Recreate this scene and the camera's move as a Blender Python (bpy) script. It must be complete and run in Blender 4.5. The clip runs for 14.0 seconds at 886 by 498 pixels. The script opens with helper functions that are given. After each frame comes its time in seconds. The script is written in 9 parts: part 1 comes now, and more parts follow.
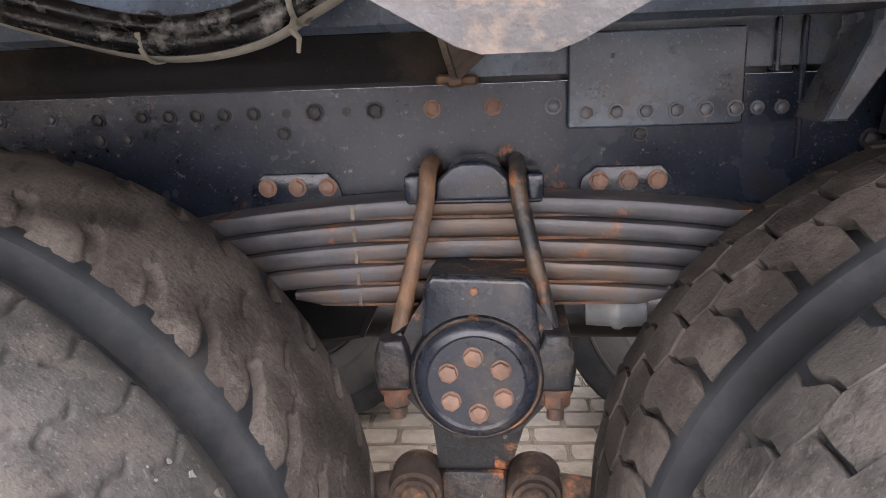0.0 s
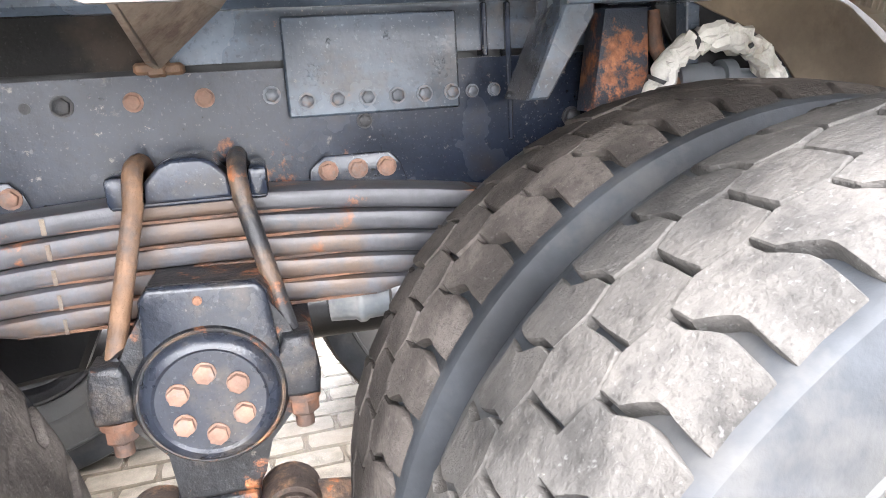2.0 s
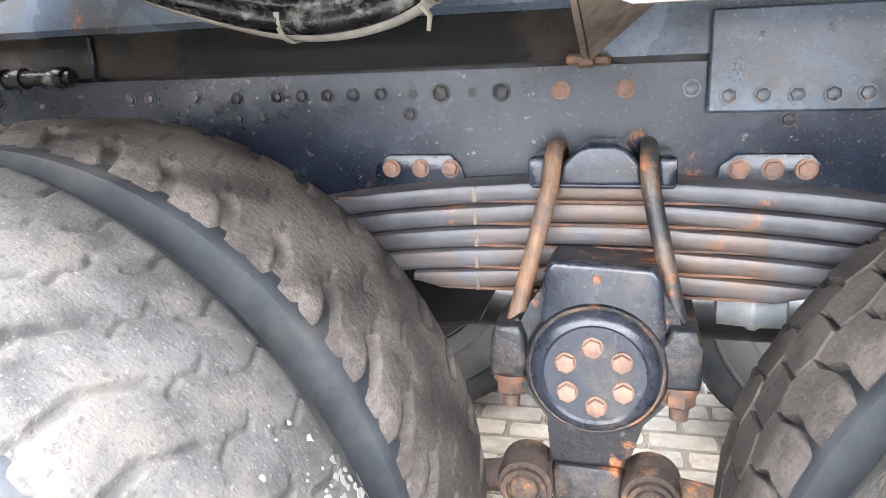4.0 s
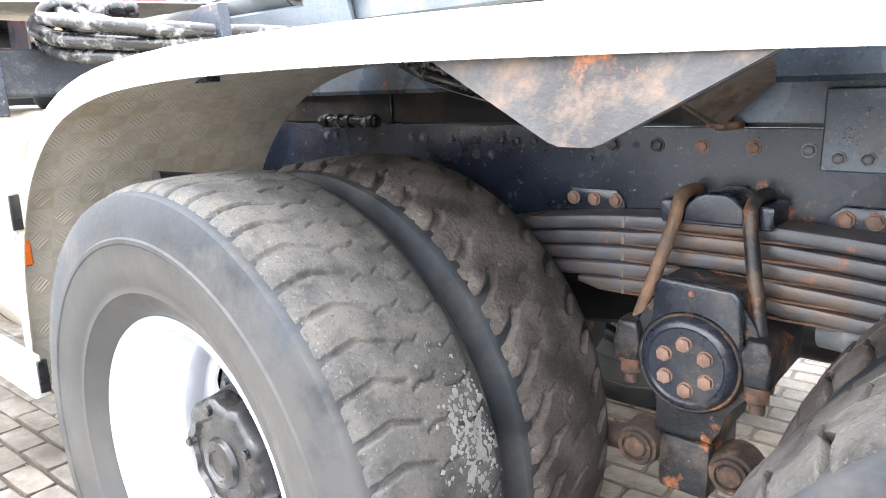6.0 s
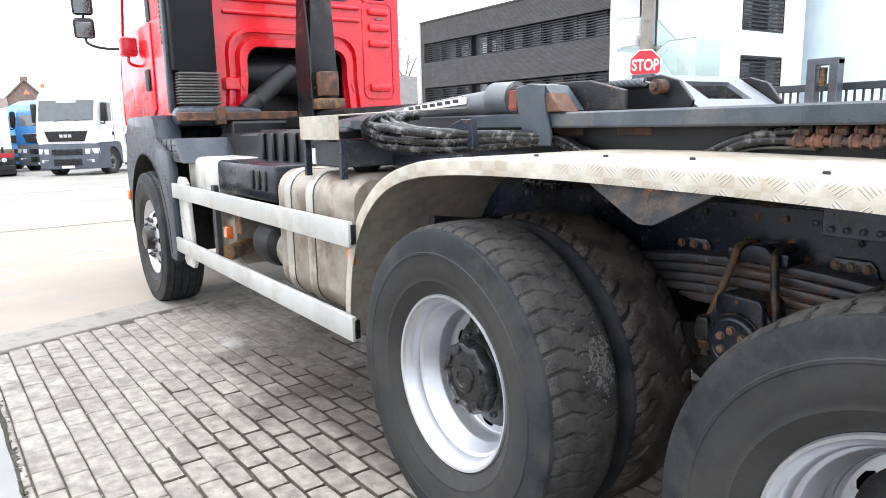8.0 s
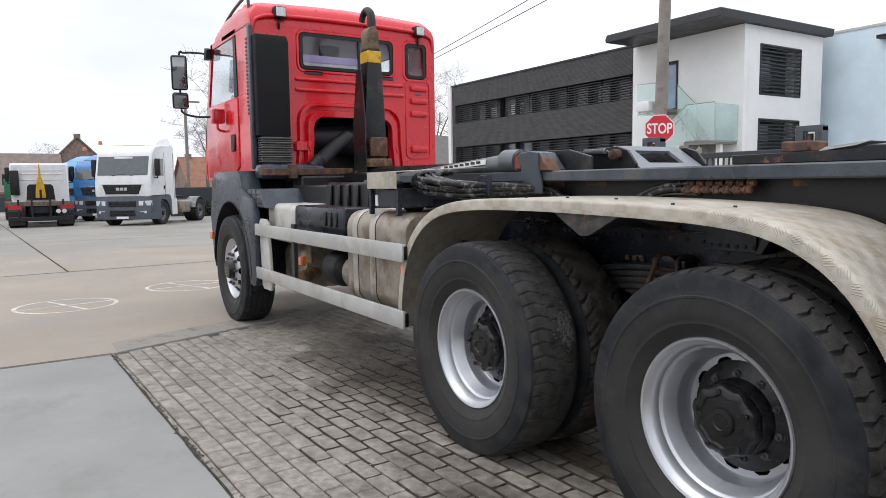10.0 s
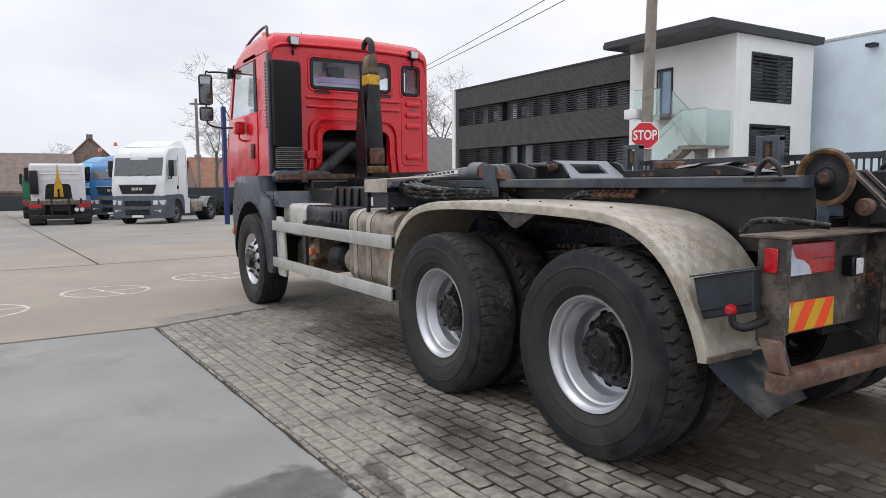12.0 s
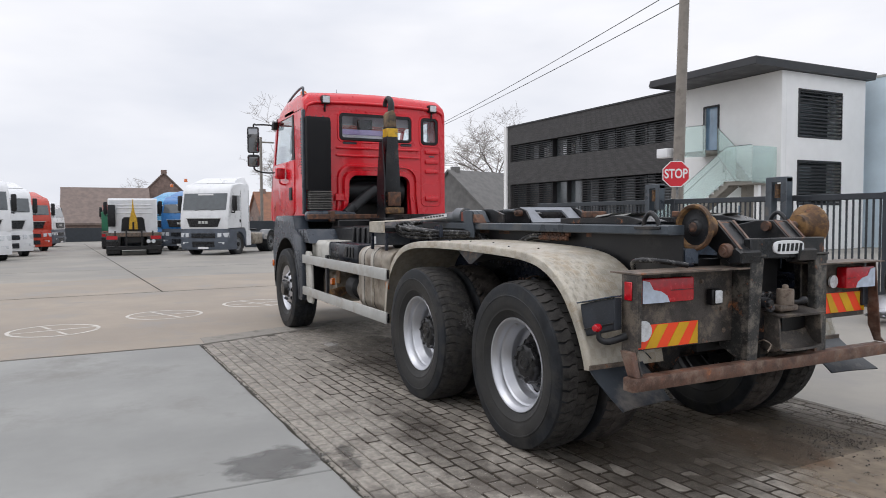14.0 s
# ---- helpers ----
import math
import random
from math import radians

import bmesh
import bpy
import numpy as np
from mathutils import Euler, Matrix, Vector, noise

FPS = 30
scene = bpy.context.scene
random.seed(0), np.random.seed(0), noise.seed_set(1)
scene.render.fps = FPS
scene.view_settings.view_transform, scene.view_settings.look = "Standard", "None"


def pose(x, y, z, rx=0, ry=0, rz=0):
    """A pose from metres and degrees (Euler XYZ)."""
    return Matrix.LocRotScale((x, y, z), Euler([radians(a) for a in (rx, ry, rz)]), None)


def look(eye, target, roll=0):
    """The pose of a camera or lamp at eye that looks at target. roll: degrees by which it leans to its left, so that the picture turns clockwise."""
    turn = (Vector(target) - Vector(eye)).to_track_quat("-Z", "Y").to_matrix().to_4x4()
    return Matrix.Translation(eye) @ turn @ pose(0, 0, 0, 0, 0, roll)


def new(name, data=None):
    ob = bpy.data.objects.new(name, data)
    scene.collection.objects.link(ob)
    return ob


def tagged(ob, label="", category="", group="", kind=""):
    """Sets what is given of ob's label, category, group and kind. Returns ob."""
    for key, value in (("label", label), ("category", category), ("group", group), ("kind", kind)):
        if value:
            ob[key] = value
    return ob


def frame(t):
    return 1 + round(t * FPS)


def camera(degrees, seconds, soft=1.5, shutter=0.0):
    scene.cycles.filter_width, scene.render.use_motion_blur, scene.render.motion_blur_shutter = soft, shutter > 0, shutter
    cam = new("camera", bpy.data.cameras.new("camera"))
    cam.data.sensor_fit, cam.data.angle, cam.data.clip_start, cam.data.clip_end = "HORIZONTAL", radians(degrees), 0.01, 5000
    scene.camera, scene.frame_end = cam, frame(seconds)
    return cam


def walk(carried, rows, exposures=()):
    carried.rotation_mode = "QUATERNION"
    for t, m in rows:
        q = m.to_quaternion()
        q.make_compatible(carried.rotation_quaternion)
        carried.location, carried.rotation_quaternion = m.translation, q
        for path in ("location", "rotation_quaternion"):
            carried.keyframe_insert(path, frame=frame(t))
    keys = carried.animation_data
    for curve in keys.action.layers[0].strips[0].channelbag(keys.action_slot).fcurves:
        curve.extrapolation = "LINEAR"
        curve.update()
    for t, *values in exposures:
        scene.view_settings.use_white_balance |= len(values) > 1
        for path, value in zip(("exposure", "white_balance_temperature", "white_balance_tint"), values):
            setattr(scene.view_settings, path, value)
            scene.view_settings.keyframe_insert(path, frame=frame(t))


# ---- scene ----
cam = camera(65.4, 14.0, soft=0.65, shutter=0.1)
PATH = [
    (0, (0.038, -0.389, 1.129), (-0.157, 1.542, 0.647), -2.2),
    (0.5, (0.056, -0.35, 1.103), (0.086, 1.59, 0.618), -2.6),
    (1, (0.073, -0.346, 1.112), (0.273, 1.579, 0.607), -2.8),
    (1.5, (0.085, -0.352, 1.11), (0.316, 1.57, 0.608), -3.0),
    (2, (0.093, -0.35, 1.105), (0.546, 1.531, 0.598), -3.3),
    (2.5, (0.086, -0.353, 1.102), (0.495, 1.541, 0.606), -3.6),
    (3, (0.066, -0.353, 1.096), (0.147, 1.588, 0.622), -2.9),
    (3.5, (0.049, -0.36, 1.106), (-0.196, 1.566, 0.627), -2.4),
    (4, (0.026, -0.376, 1.109), (-0.493, 1.494, 0.623), -1.9),
    (4.2, (0.031, -0.384, 1.107), (-0.556, 1.467, 0.627), -1.5),
    (6.3, (0.467, -0.694, 1.233), (-0.907, 0.69, 0.789), -2.0),
    (6.5, (0.511, -0.737, 1.257), (-0.926, 0.582, 0.814), -2.1),
    (7, (0.697, -0.939, 1.32), (-0.844, 0.257, 0.88), -2.0),
    (7.5, (0.872, -1.134, 1.384), (-0.691, 0.032, 0.937), -1.8),
    (8, (1.127, -1.356, 1.392), (-0.492, -0.237, 1.035), -1.3),
    (8.5, (1.363, -1.586, 1.357), (-0.322, -0.53, 1.138), -0.6),
    (8.7, (1.453, -1.65, 1.39), (-0.241, -0.608, 1.177), -1.3),
    (10.8, (2.603, -2.254, 1.363), (0.931, -1.172, 1.18), -0.4),
    (11, (2.71, -2.302, 1.381), (1.04, -1.216, 1.198), -0.4),
    (11.5, (2.969, -2.425, 1.367), (1.301, -1.337, 1.182), -0.3),
    (12, (3.244, -2.496, 1.405), (1.552, -1.445, 1.214), -0.5),
    (12.5, (3.534, -2.513, 1.397), (1.82, -1.499, 1.213), -0.3),
    (13, (3.803, -2.571, 1.387), (2.078, -1.571, 1.233), -0.3),
    (13.5, (4.05, -2.535, 1.459), (2.376, -1.446, 1.346), -0.4),
    (14, (4.42, -2.448, 1.486), (2.638, -1.546, 1.391), -0.3),
]
walk(cam, [(t, look(eye, target, roll)) for t, eye, target, roll in PATH], exposures=[
    (0.0, 3.1, 6850, 20), (0.5, 3.9, 6800, 19), (1.0, 4.35, 6650, 16), (1.5, 4.5, 6550, 13), (2.5, 4.55, 6400, 13), (4.2, 4.45, 6300, 12), (6.3, 3.15, 6350, 11), (7.0, 2.25, 6250, 11), (7.5, 1.8, 6200, 11), (8.0, 1.37, 6200, 11), (8.7, 0.98, 6250, 11),
    (10.8, 0.0, 6400, 13), (12.5, 0.05, 6400, 13), (13.2, 0.10, 6400, 13), (14.0, -0.03, 6400, 13)])

# ---- sky and sun: an even overcast day ----
world = bpy.data.worlds.new("overcast")
scene.world = world
world.use_nodes = True
wn, wl = world.node_tree.nodes, world.node_tree.links
sky = wn.new("ShaderNodeTexSky")
sky.sky_type, sky.sun_disc = "NISHITA", False
sky.sun_elevation, sky.sun_rotation = radians(38), radians(200)
sky_soft = wn.new("ShaderNodeHueSaturation")
sky_soft.inputs["Saturation"].default_value = 0.35
sky_soft.inputs["Value"].default_value = 0.10
wl.new(sky.outputs[0], sky_soft.inputs["Color"])
coord = wn.new("ShaderNodeTexCoord")
stretch = wn.new("ShaderNodeMapping")
stretch.inputs["Scale"].default_value = (1.0, 1.0, 3.2)
wl.new(coord.outputs["Generated"], stretch.inputs[0])
cloud = wn.new("ShaderNodeTexNoise")
cloud.inputs["Scale"].default_value, cloud.inputs["Detail"].default_value = 1.6, 5.0
wl.new(stretch.outputs[0], cloud.inputs["Vector"])
ramp = wn.new("ShaderNodeValToRGB")
ramp.color_ramp.elements[0].position, ramp.color_ramp.elements[0].color = 0.30, (0.82, 0.87, 0.95, 1)
ramp.color_ramp.elements[1].position, ramp.color_ramp.elements[1].color = 0.64, (1.20, 1.21, 1.22, 1)
wl.new(cloud.outputs["Fac"], ramp.inputs[0])
# an overcast sky is brighter overhead than at the horizon
split = wn.new("ShaderNodeSeparateXYZ")
wl.new(coord.outputs["Generated"], split.inputs[0])
lift = wn.new("ShaderNodeMapRange")
for k, v in (("From Min", 0.25), ("From Max", 0.9), ("To Min", 0.92), ("To Max", 1.45)):
    lift.inputs[k].default_value = v
wl.new(split.outputs["Z"], lift.inputs["Value"])
bright = wn.new("ShaderNodeVectorMath")
bright.operation = "SCALE"
wl.new(ramp.outputs[0], bright.inputs[0])
wl.new(lift.outputs[0], bright.inputs["Scale"])
both = wn.new("ShaderNodeMix")
both.data_type = "RGBA"
both.inputs[0].default_value = 0.88
wl.new(sky_soft.outputs[0], both.inputs[6])
wl.new(bright.outputs[0], both.inputs[7])
wl.new(both.outputs[2], wn["Background"].inputs[0])
wn["Background"].inputs[1].default_value = 1.0

sun_data = bpy.data.lights.new("sun", "SUN")
sun_data.energy, sun_data.angle, sun_data.color = 0.5, radians(40), (1.0, 0.97, 0.93)
new("sun", sun_data).matrix_world = look((0, 0, 30), (6, 12, 0))

# ---- materials ----


def mat(name, base, rough=0.5, metal=0.0, var=0.25, scale=5.0, dirt=None, dirt_at=0.55, dirt_scale=3.0, rust=0.0,
        rust_scale=9.0, bump=0.15, bump_scale=120.0, coat=0.0, shift=0.0, rough_var=0.15, placed=True, chips=0.0):
    """A painted, cast or weathered surface: two scales of tone, patches of dirt, spots of rust, fine relief."""
    m = bpy.data.materials.new(name)
    m.use_nodes = True
    n, l = m.node_tree.nodes, m.node_tree.links
    bsdf = n["Principled BSDF"]
    tc = n.new("ShaderNodeTexCoord")
    vec = n.new("ShaderNodeNewGeometry").outputs["Position"] if placed else tc.outputs["Object"]
    if shift:
        info = n.new("ShaderNodeObjectInfo")
        mul = n.new("ShaderNodeMath")
        mul.operation = "MULTIPLY"
        mul.inputs[1].default_value = 47.0
        l.new(info.outputs["Random"], mul.inputs[0])
        add = n.new("ShaderNodeVectorMath")
        l.new(vec, add.inputs[0])
        l.new(mul.outputs[0], add.inputs[1])
        if not placed:
            vec = add.outputs[0]

    def noise_of(s, detail=4.0, rg=0.6):
        x = n.new("ShaderNodeTexNoise")
        x.inputs["Scale"].default_value, x.inputs["Detail"].default_value, x.inputs["Roughness"].default_value = s, detail, rg
        l.new(vec, x.inputs["Vector"])
        return x.outputs["Fac"]

    def span(v, a, b, c, d):
        x = n.new("ShaderNodeMapRange")
        for k, q in (("From Min", a), ("From Max", b), ("To Min", c), ("To Max", d)):
            x.inputs[k].default_value = q
        l.new(v, x.inputs["Value"])
        return x.outputs[0]

    def blend(f, a, b):
        x = n.new("ShaderNodeMix")
        x.data_type = "RGBA"
        l.new(f, x.inputs[0])
        for k, q in ((6, a), (7, b)):
            if isinstance(q, tuple):
                x.inputs[k].default_value = (*q, 1)
            else:
                l.new(q, x.inputs[k])
        return x.outputs[2]

    tone = noise_of(scale)
    lo, hi = tuple(max(0, c * (1 - var)) for c in base), tuple(min(1, c * (1 + var)) for c in base)
    col = blend(span(tone, 0.36, 0.64, 0, 1), lo, hi)
    grain = noise_of(scale * 14, 3.0)
    col = blend(span(grain, 0.35, 0.75, 0, 0.35 * min(1, var * 2)), col, tuple(c * 0.55 for c in base))
    if shift:
        col = blend(span(info.outputs["Random"], 0, 1, 0, shift), col, tuple(c * 0.45 for c in base))
    if dirt:
        mask = span(noise_of(dirt_scale, 6.0, 0.68), dirt_at - 0.04, dirt_at + 0.09, 0, 0.9)
        col = blend(mask, col, dirt)
    rgh = span(tone, 0.25, 0.75, max(0.03, rough - rough_var), min(1, rough + rough_var))
    if rust:
        spots = span(noise_of(rust_scale, 8.0, 0.72), 0.72 - rust * 0.3, 0.78 - rust * 0.3, 0, 1)
        tint = blend(span(noise_of(rust_scale * 6, 3.0), 0.3, 0.7, 0, 1), (0.10, 0.035, 0.015), (0.36, 0.14, 0.06))
        col = blend(spots, col, tint)
    if chips:
        fleck = span(noise_of(55.0, 5.0, 0.7), 0.74 - chips * 0.07, 0.80 - chips * 0.07, 0, 0.7)
        col = blend(fleck, col, (0.19, 0.17, 0.15))
        streak = span(noise_of(23.0, 6.0, 0.75), 0.62, 0.74, 0, 0.5 * chips)
        col = blend(streak, col, (0.10, 0.09, 0.08))
        pits = span(noise_of(130.0, 3.0), 0.57, 0.66, 0, 0.5 * min(1.0, chips))
        col = blend(pits, col, tuple(c * 0.35 for c in base))
        grit = span(noise_of(210.0, 2.0, 0.5), 0.635, 0.71, 0, 0.38 * min(1.0, chips))
        col = blend(grit, col, tuple(0.10 + 0.9 * c for c in base))
    l.new(col, bsdf.inputs["Base Color"])
    l.new(rgh, bsdf.inputs["Roughness"])
    bsdf.inputs["Metallic"].default_value = metal
    if max(base) < 0.06 and not metal:
        bsdf.inputs["Specular IOR Level"].default_value = 0.20 if rough > 0.55 else 0.42
    if coat:
        bsdf.inputs["Coat Weight"].default_value, bsdf.inputs["Coat Roughness"].default_value = coat, 0.08
    if bump:
        b = n.new("ShaderNodeBump")
        b.inputs["Strength"].default_value, b.inputs["Distance"].default_value = bump, 0.004
        l.new(noise_of(bump_scale, 5.0), b.inputs["Height"])
        l.new(b.outputs[0], bsdf.inputs["Normal"])
    return m


def glass(name, tint, rough=0.03, alpha=1.0):
    m = bpy.data.materials.new(name)
    m.use_nodes = True
    b = m.node_tree.nodes["Principled BSDF"]
    b.inputs["Base Color"].default_value = (*tint, 1)
    b.inputs["Roughness"].default_value = rough
    b.inputs["Transmission Weight"].default_value = alpha
    b.inputs["IOR"].default_value = 1.45
    return m


M = {
    "frame": mat("frame_paint", (0.013, 0.0175, 0.029), 0.24, var=0.4, scale=6, dirt=(0.030, 0.025, 0.022), dirt_at=0.62, dirt_scale=6.0, rust=0.27, rust_scale=11, bump=0.2, bump_scale=40, chips=1.4, rough_var=0.10),
    # paler copy of the frame paint; sky light on beam and plates put in
    "frame_light": mat("lit_frame_paint", (0.060, 0.077, 0.102), 0.24, var=0.4, scale=5, dirt=(0.060, 0.051, 0.045), dirt_at=0.57, dirt_scale=4, rust=0.24, rust_scale=12, bump=0.15, bump_scale=45, chips=1.3),
    "frame_dull": mat("frame_dull", (0.023, 0.0235, 0.026), 0.50, var=0.45, scale=6, dirt=(0.045, 0.038, 0.033), dirt_at=0.55, dirt_scale=6, rust=0.30, rust_scale=8, bump=0.35, chips=0.8),
    "rail": mat("rail_paint", (0.055, 0.068, 0.082), 0.34, var=0.3, scale=4, dirt=(0.12, 0.11, 0.10), dirt_at=0.62, rust=0.12, rust_scale=14, chips=0.8),
    "spring": mat("spring_steel", (0.072, 0.072, 0.080), 0.45, metal=0.15, var=0.35, scale=9, dirt=(0.105, 0.070, 0.050), dirt_at=0.52, dirt_scale=6, rust=0.34, rust_scale=7, bump=0.12, chips=0.2),
    "cap": mat("cap_paint", (0.016, 0.019, 0.027), 0.26, var=0.35, scale=8, dirt=(0.05, 0.044, 0.040), dirt_at=0.58, dirt_scale=12, rust=0.12, rust_scale=30, bump=0.2, chips=0.9),
    "cast": mat("cast_iron", (0.011, 0.012, 0.0145), 0.42, var=0.5, scale=9, dirt=(0.060, 0.047, 0.038), dirt_at=0.55, dirt_scale=14, rust=0.52, rust_scale=12, bump=0.6, bump_scale=90, chips=1.3),
    "rust": mat("rusty_steel", (0.15, 0.070, 0.040), 0.75, var=0.5, scale=12, dirt=(0.05, 0.034, 0.028), dirt_at=0.5, dirt_scale=16, bump=0.5, bump_scale=110),
    "rust_pale": mat("pale_rust", (0.185, 0.108, 0.078), 0.8, var=0.3, scale=30, dirt=(0.15, 0.12, 0.105), dirt_at=0.56, dirt_scale=45, bump=0.4),
    "bellows": mat("grey_bellows", (0.115, 0.110, 0.100), 0.65, var=0.2, scale=10, bump=0.1),
    "navy": mat("navy_paint", (0.012, 0.02, 0.13), 0.5, var=0.1, bump=0),
    "kerb": mat("kerb_concrete", (0.27, 0.25, 0.22), 0.8, var=0.15, scale=3, dirt=(0.16, 0.145, 0.125), dirt_at=0.55, dirt_scale=3, bump=0.3),
    "ubolt": mat("bolt_steel", (0.022, 0.022, 0.024), 0.5, var=0.4, scale=9, dirt=(0.10, 0.065, 0.043), dirt_at=0.54, dirt_scale=16, rust=0.52, rust_scale=12, bump=0.4),
    "bolt": mat("zinc_bolt", (0.080, 0.088, 0.102), 0.4, metal=0.3, var=0.35, scale=30, dirt=(0.12, 0.082, 0.060), dirt_at=0.55, dirt_scale=40, bump=0.2),
    "tread": mat("dusty_tread_rubber", (0.045, 0.0435, 0.042), 0.88, var=0.4, scale=18, dirt=(0.066, 0.061, 0.055), dirt_at=0.50, dirt_scale=12, bump=0.45, bump_scale=260, chips=0.9),
    "bush_rust": mat("rusty_bush", (0.042, 0.031, 0.026), 0.7, var=0.5, scale=14, dirt=(0.14, 0.085, 0.055), dirt_at=0.55, dirt_scale=20, rust=0.4, rust_scale=20, bump=0.7, bump_scale=90),
    "tread_dark": mat("brown_tread_rubber", (0.055, 0.047, 0.042), 0.88, var=0.5, scale=9, dirt=(0.085, 0.074, 0.066), dirt_at=0.53, dirt_scale=9, bump=0.8, bump_scale=130, chips=0.7),
    "rubber": mat("sidewall_rubber", (0.0195, 0.0218, 0.0252), 0.60, var=0.5, scale=6, dirt=(0.040, 0.039, 0.038), dirt_at=0.53, dirt_scale=4, bump=0.25, bump_scale=70, shift=0.1),
    "flap": mat("mud_flap_rubber", (0.026, 0.032, 0.040), 0.40, var=0.3, scale=4, dirt=(0.13, 0.12, 0.11), dirt_at=0.58, bump=0.15),
    "rim": mat("silver_rim_paint", (0.56, 0.57, 0.60), 0.38, metal=0.80, var=0.06, scale=3, dirt=(0.30, 0.29, 0.28), dirt_at=0.66, dirt_scale=7, bump=0.03, rough_var=0.06),
    "hub": mat("black_hub_paint", (0.010, 0.010, 0.011), 0.30, var=0.4, scale=8, dirt=(0.034, 0.032, 0.03), dirt_at=0.58, dirt_scale=10, bump=0.2),
    "fender": None,
    "guard_under": mat("dried_mud", (0.135, 0.105, 0.075), 0.85, var=0.3, scale=7, dirt=(0.075, 0.058, 0.042), dirt_at=0.52, dirt_scale=4, bump=0.5),
    "alu": mat("aluminium_bar", (0.50, 0.505, 0.485), 0.42, metal=0.35, var=0.10, scale=5, dirt=(0.42, 0.40, 0.36), dirt_at=0.58, dirt_scale=4, bump=0.1),
    "strap": mat("dull_tank_strap", (0.46, 0.43, 0.38), 0.45, metal=0.4, var=0.15, scale=8, dirt=(0.24, 0.20, 0.15), dirt_at=0.55, bump=0.1),
    "tank": mat("dusty_aluminium_tank", (0.34, 0.30, 0.245), 0.45, metal=0.4, var=0.28, scale=6, dirt=(0.16, 0.12, 0.085), dirt_at=0.53, dirt_scale=4, bump=0.15),
    "duct": mat("black_duct_plastic", (0.006, 0.006, 0.007), 0.6, var=0.2, scale=6, bump=0.1),
    "lug_tread": mat("dusty_block_tread", (0.036, 0.034, 0.032), 0.85, var=0.5, scale=14, dirt=(0.056, 0.052, 0.048), dirt_at=0.50, dirt_scale=9, bump=1.0, bump_scale=110, chips=0.8),
    "plastic": mat("black_plastic", (0.009, 0.0095, 0.011), 0.5, var=0.25, scale=6, dirt=(0.032, 0.032, 0.033), dirt_at=0.6, bump=0.15),
    "grey_plastic": mat("grey_plastic", (0.036, 0.045, 0.059), 0.32, var=0.18, scale=5, dirt=(0.070, 0.075, 0.083), dirt_at=0.6, bump=0.2, bump_scale=200),
    "red": mat("red_cab_paint", (0.68, 0.009, 0.020), 0.30, var=0.06, scale=3, bump=0.02, coat=0.45),
    "soot": mat("black_steel", (0.008, 0.008, 0.009), 0.42, var=0.35, scale=7, dirt=(0.03, 0.027, 0.025), dirt_at=0.6, rust=0.1, bump=0.2),
    "arm": mat("black_arm_paint", (0.011, 0.012, 0.014), 0.34, var=0.35, scale=5, dirt=(0.06, 0.052, 0.046), dirt_at=0.58, rust=0.34, rust_scale=7, bump=0.3, chips=1.2),
    "yellow": mat("worn_yellow_paint", (0.62, 0.36, 0.02), 0.5, var=0.2, scale=9, dirt=(0.20, 0.13, 0.05), dirt_at=0.6, dirt_scale=12),
    "roller": mat("worn_roller", (0.095, 0.052, 0.028), 0.65, var=0.5, scale=10, dirt=(0.24, 0.13, 0.045), dirt_at=0.5, dirt_scale=14, rust=0.3, bump=0.4),
    "hose": mat("hose_rubber", (0.011, 0.011, 0.012), 0.26, var=0.4, scale=14, dirt=(0.20, 0.195, 0.185), dirt_at=0.56, dirt_scale=22, bump=0.5, bump_scale=70),
    "cloth": mat("crumpled_cloth", (0.60, 0.585, 0.54), 0.85, var=0.2, scale=20, dirt=(0.36, 0.33, 0.28), dirt_at=0.57, dirt_scale=18, bump=0.8, bump_scale=60),
    "wrap": mat("pale_cable_wrap", (0.28, 0.265, 0.23), 0.7, var=0.25, scale=16, dirt=(0.26, 0.23, 0.19), dirt_at=0.52, dirt_scale=12, bump=0.6, bump_scale=50),
    "hyd": mat("hydraulic_cylinder", (0.11, 0.12, 0.13), 0.35, var=0.25, scale=4, dirt=(0.32, 0.30, 0.27), dirt_at=0.55, dirt_scale=3),
    "white": mat("white_paint", (0.74, 0.75, 0.76), 0.35, var=0.05, scale=3, dirt=(0.55, 0.55, 0.54), dirt_at=0.68, bump=0.03),
    "render": mat("white_plaster", (0.86, 0.86, 0.85), 0.9, var=0.04, scale=0.6, bump=0.1, bump_scale=60),
    "dark_brick": None,
    "roof_metal": mat("dark_roof_metal", (0.040, 0.041, 0.045), 0.5, var=0.2, scale=1.5, bump=0.05),
    "blind": mat("dark_louvre", (0.022, 0.022, 0.024), 0.5, var=0.2, scale=3, bump=0.05),
    "hall": mat("pale_blue_cladding", (0.66, 0.78, 0.86), 0.5, var=0.05, scale=0.8, bump=0.03),
    "fence": mat("anthracite_fence", (0.035, 0.042, 0.050), 0.5, var=0.15, scale=4, bump=0.05),
    "concrete": mat("grey_concrete", (0.27, 0.27, 0.257), 0.75, var=0.14, scale=0.7, dirt=(0.21, 0.205, 0.19), dirt_at=0.56, dirt_scale=0.9, bump=0.25, bump_scale=90),
    "tan": mat("tan_concrete", (0.31, 0.265, 0.215), 0.75, var=0.14, scale=0.5, dirt=(0.27, 0.25, 0.225), dirt_at=0.56, dirt_scale=0.8, bump=0.25, bump_scale=90),
    "far_concrete": mat("far_concrete", (0.275, 0.258, 0.228), 0.75, var=0.16, scale=0.3, dirt=(0.23, 0.22, 0.205), dirt_at=0.54, dirt_scale=0.4, bump=0.2),
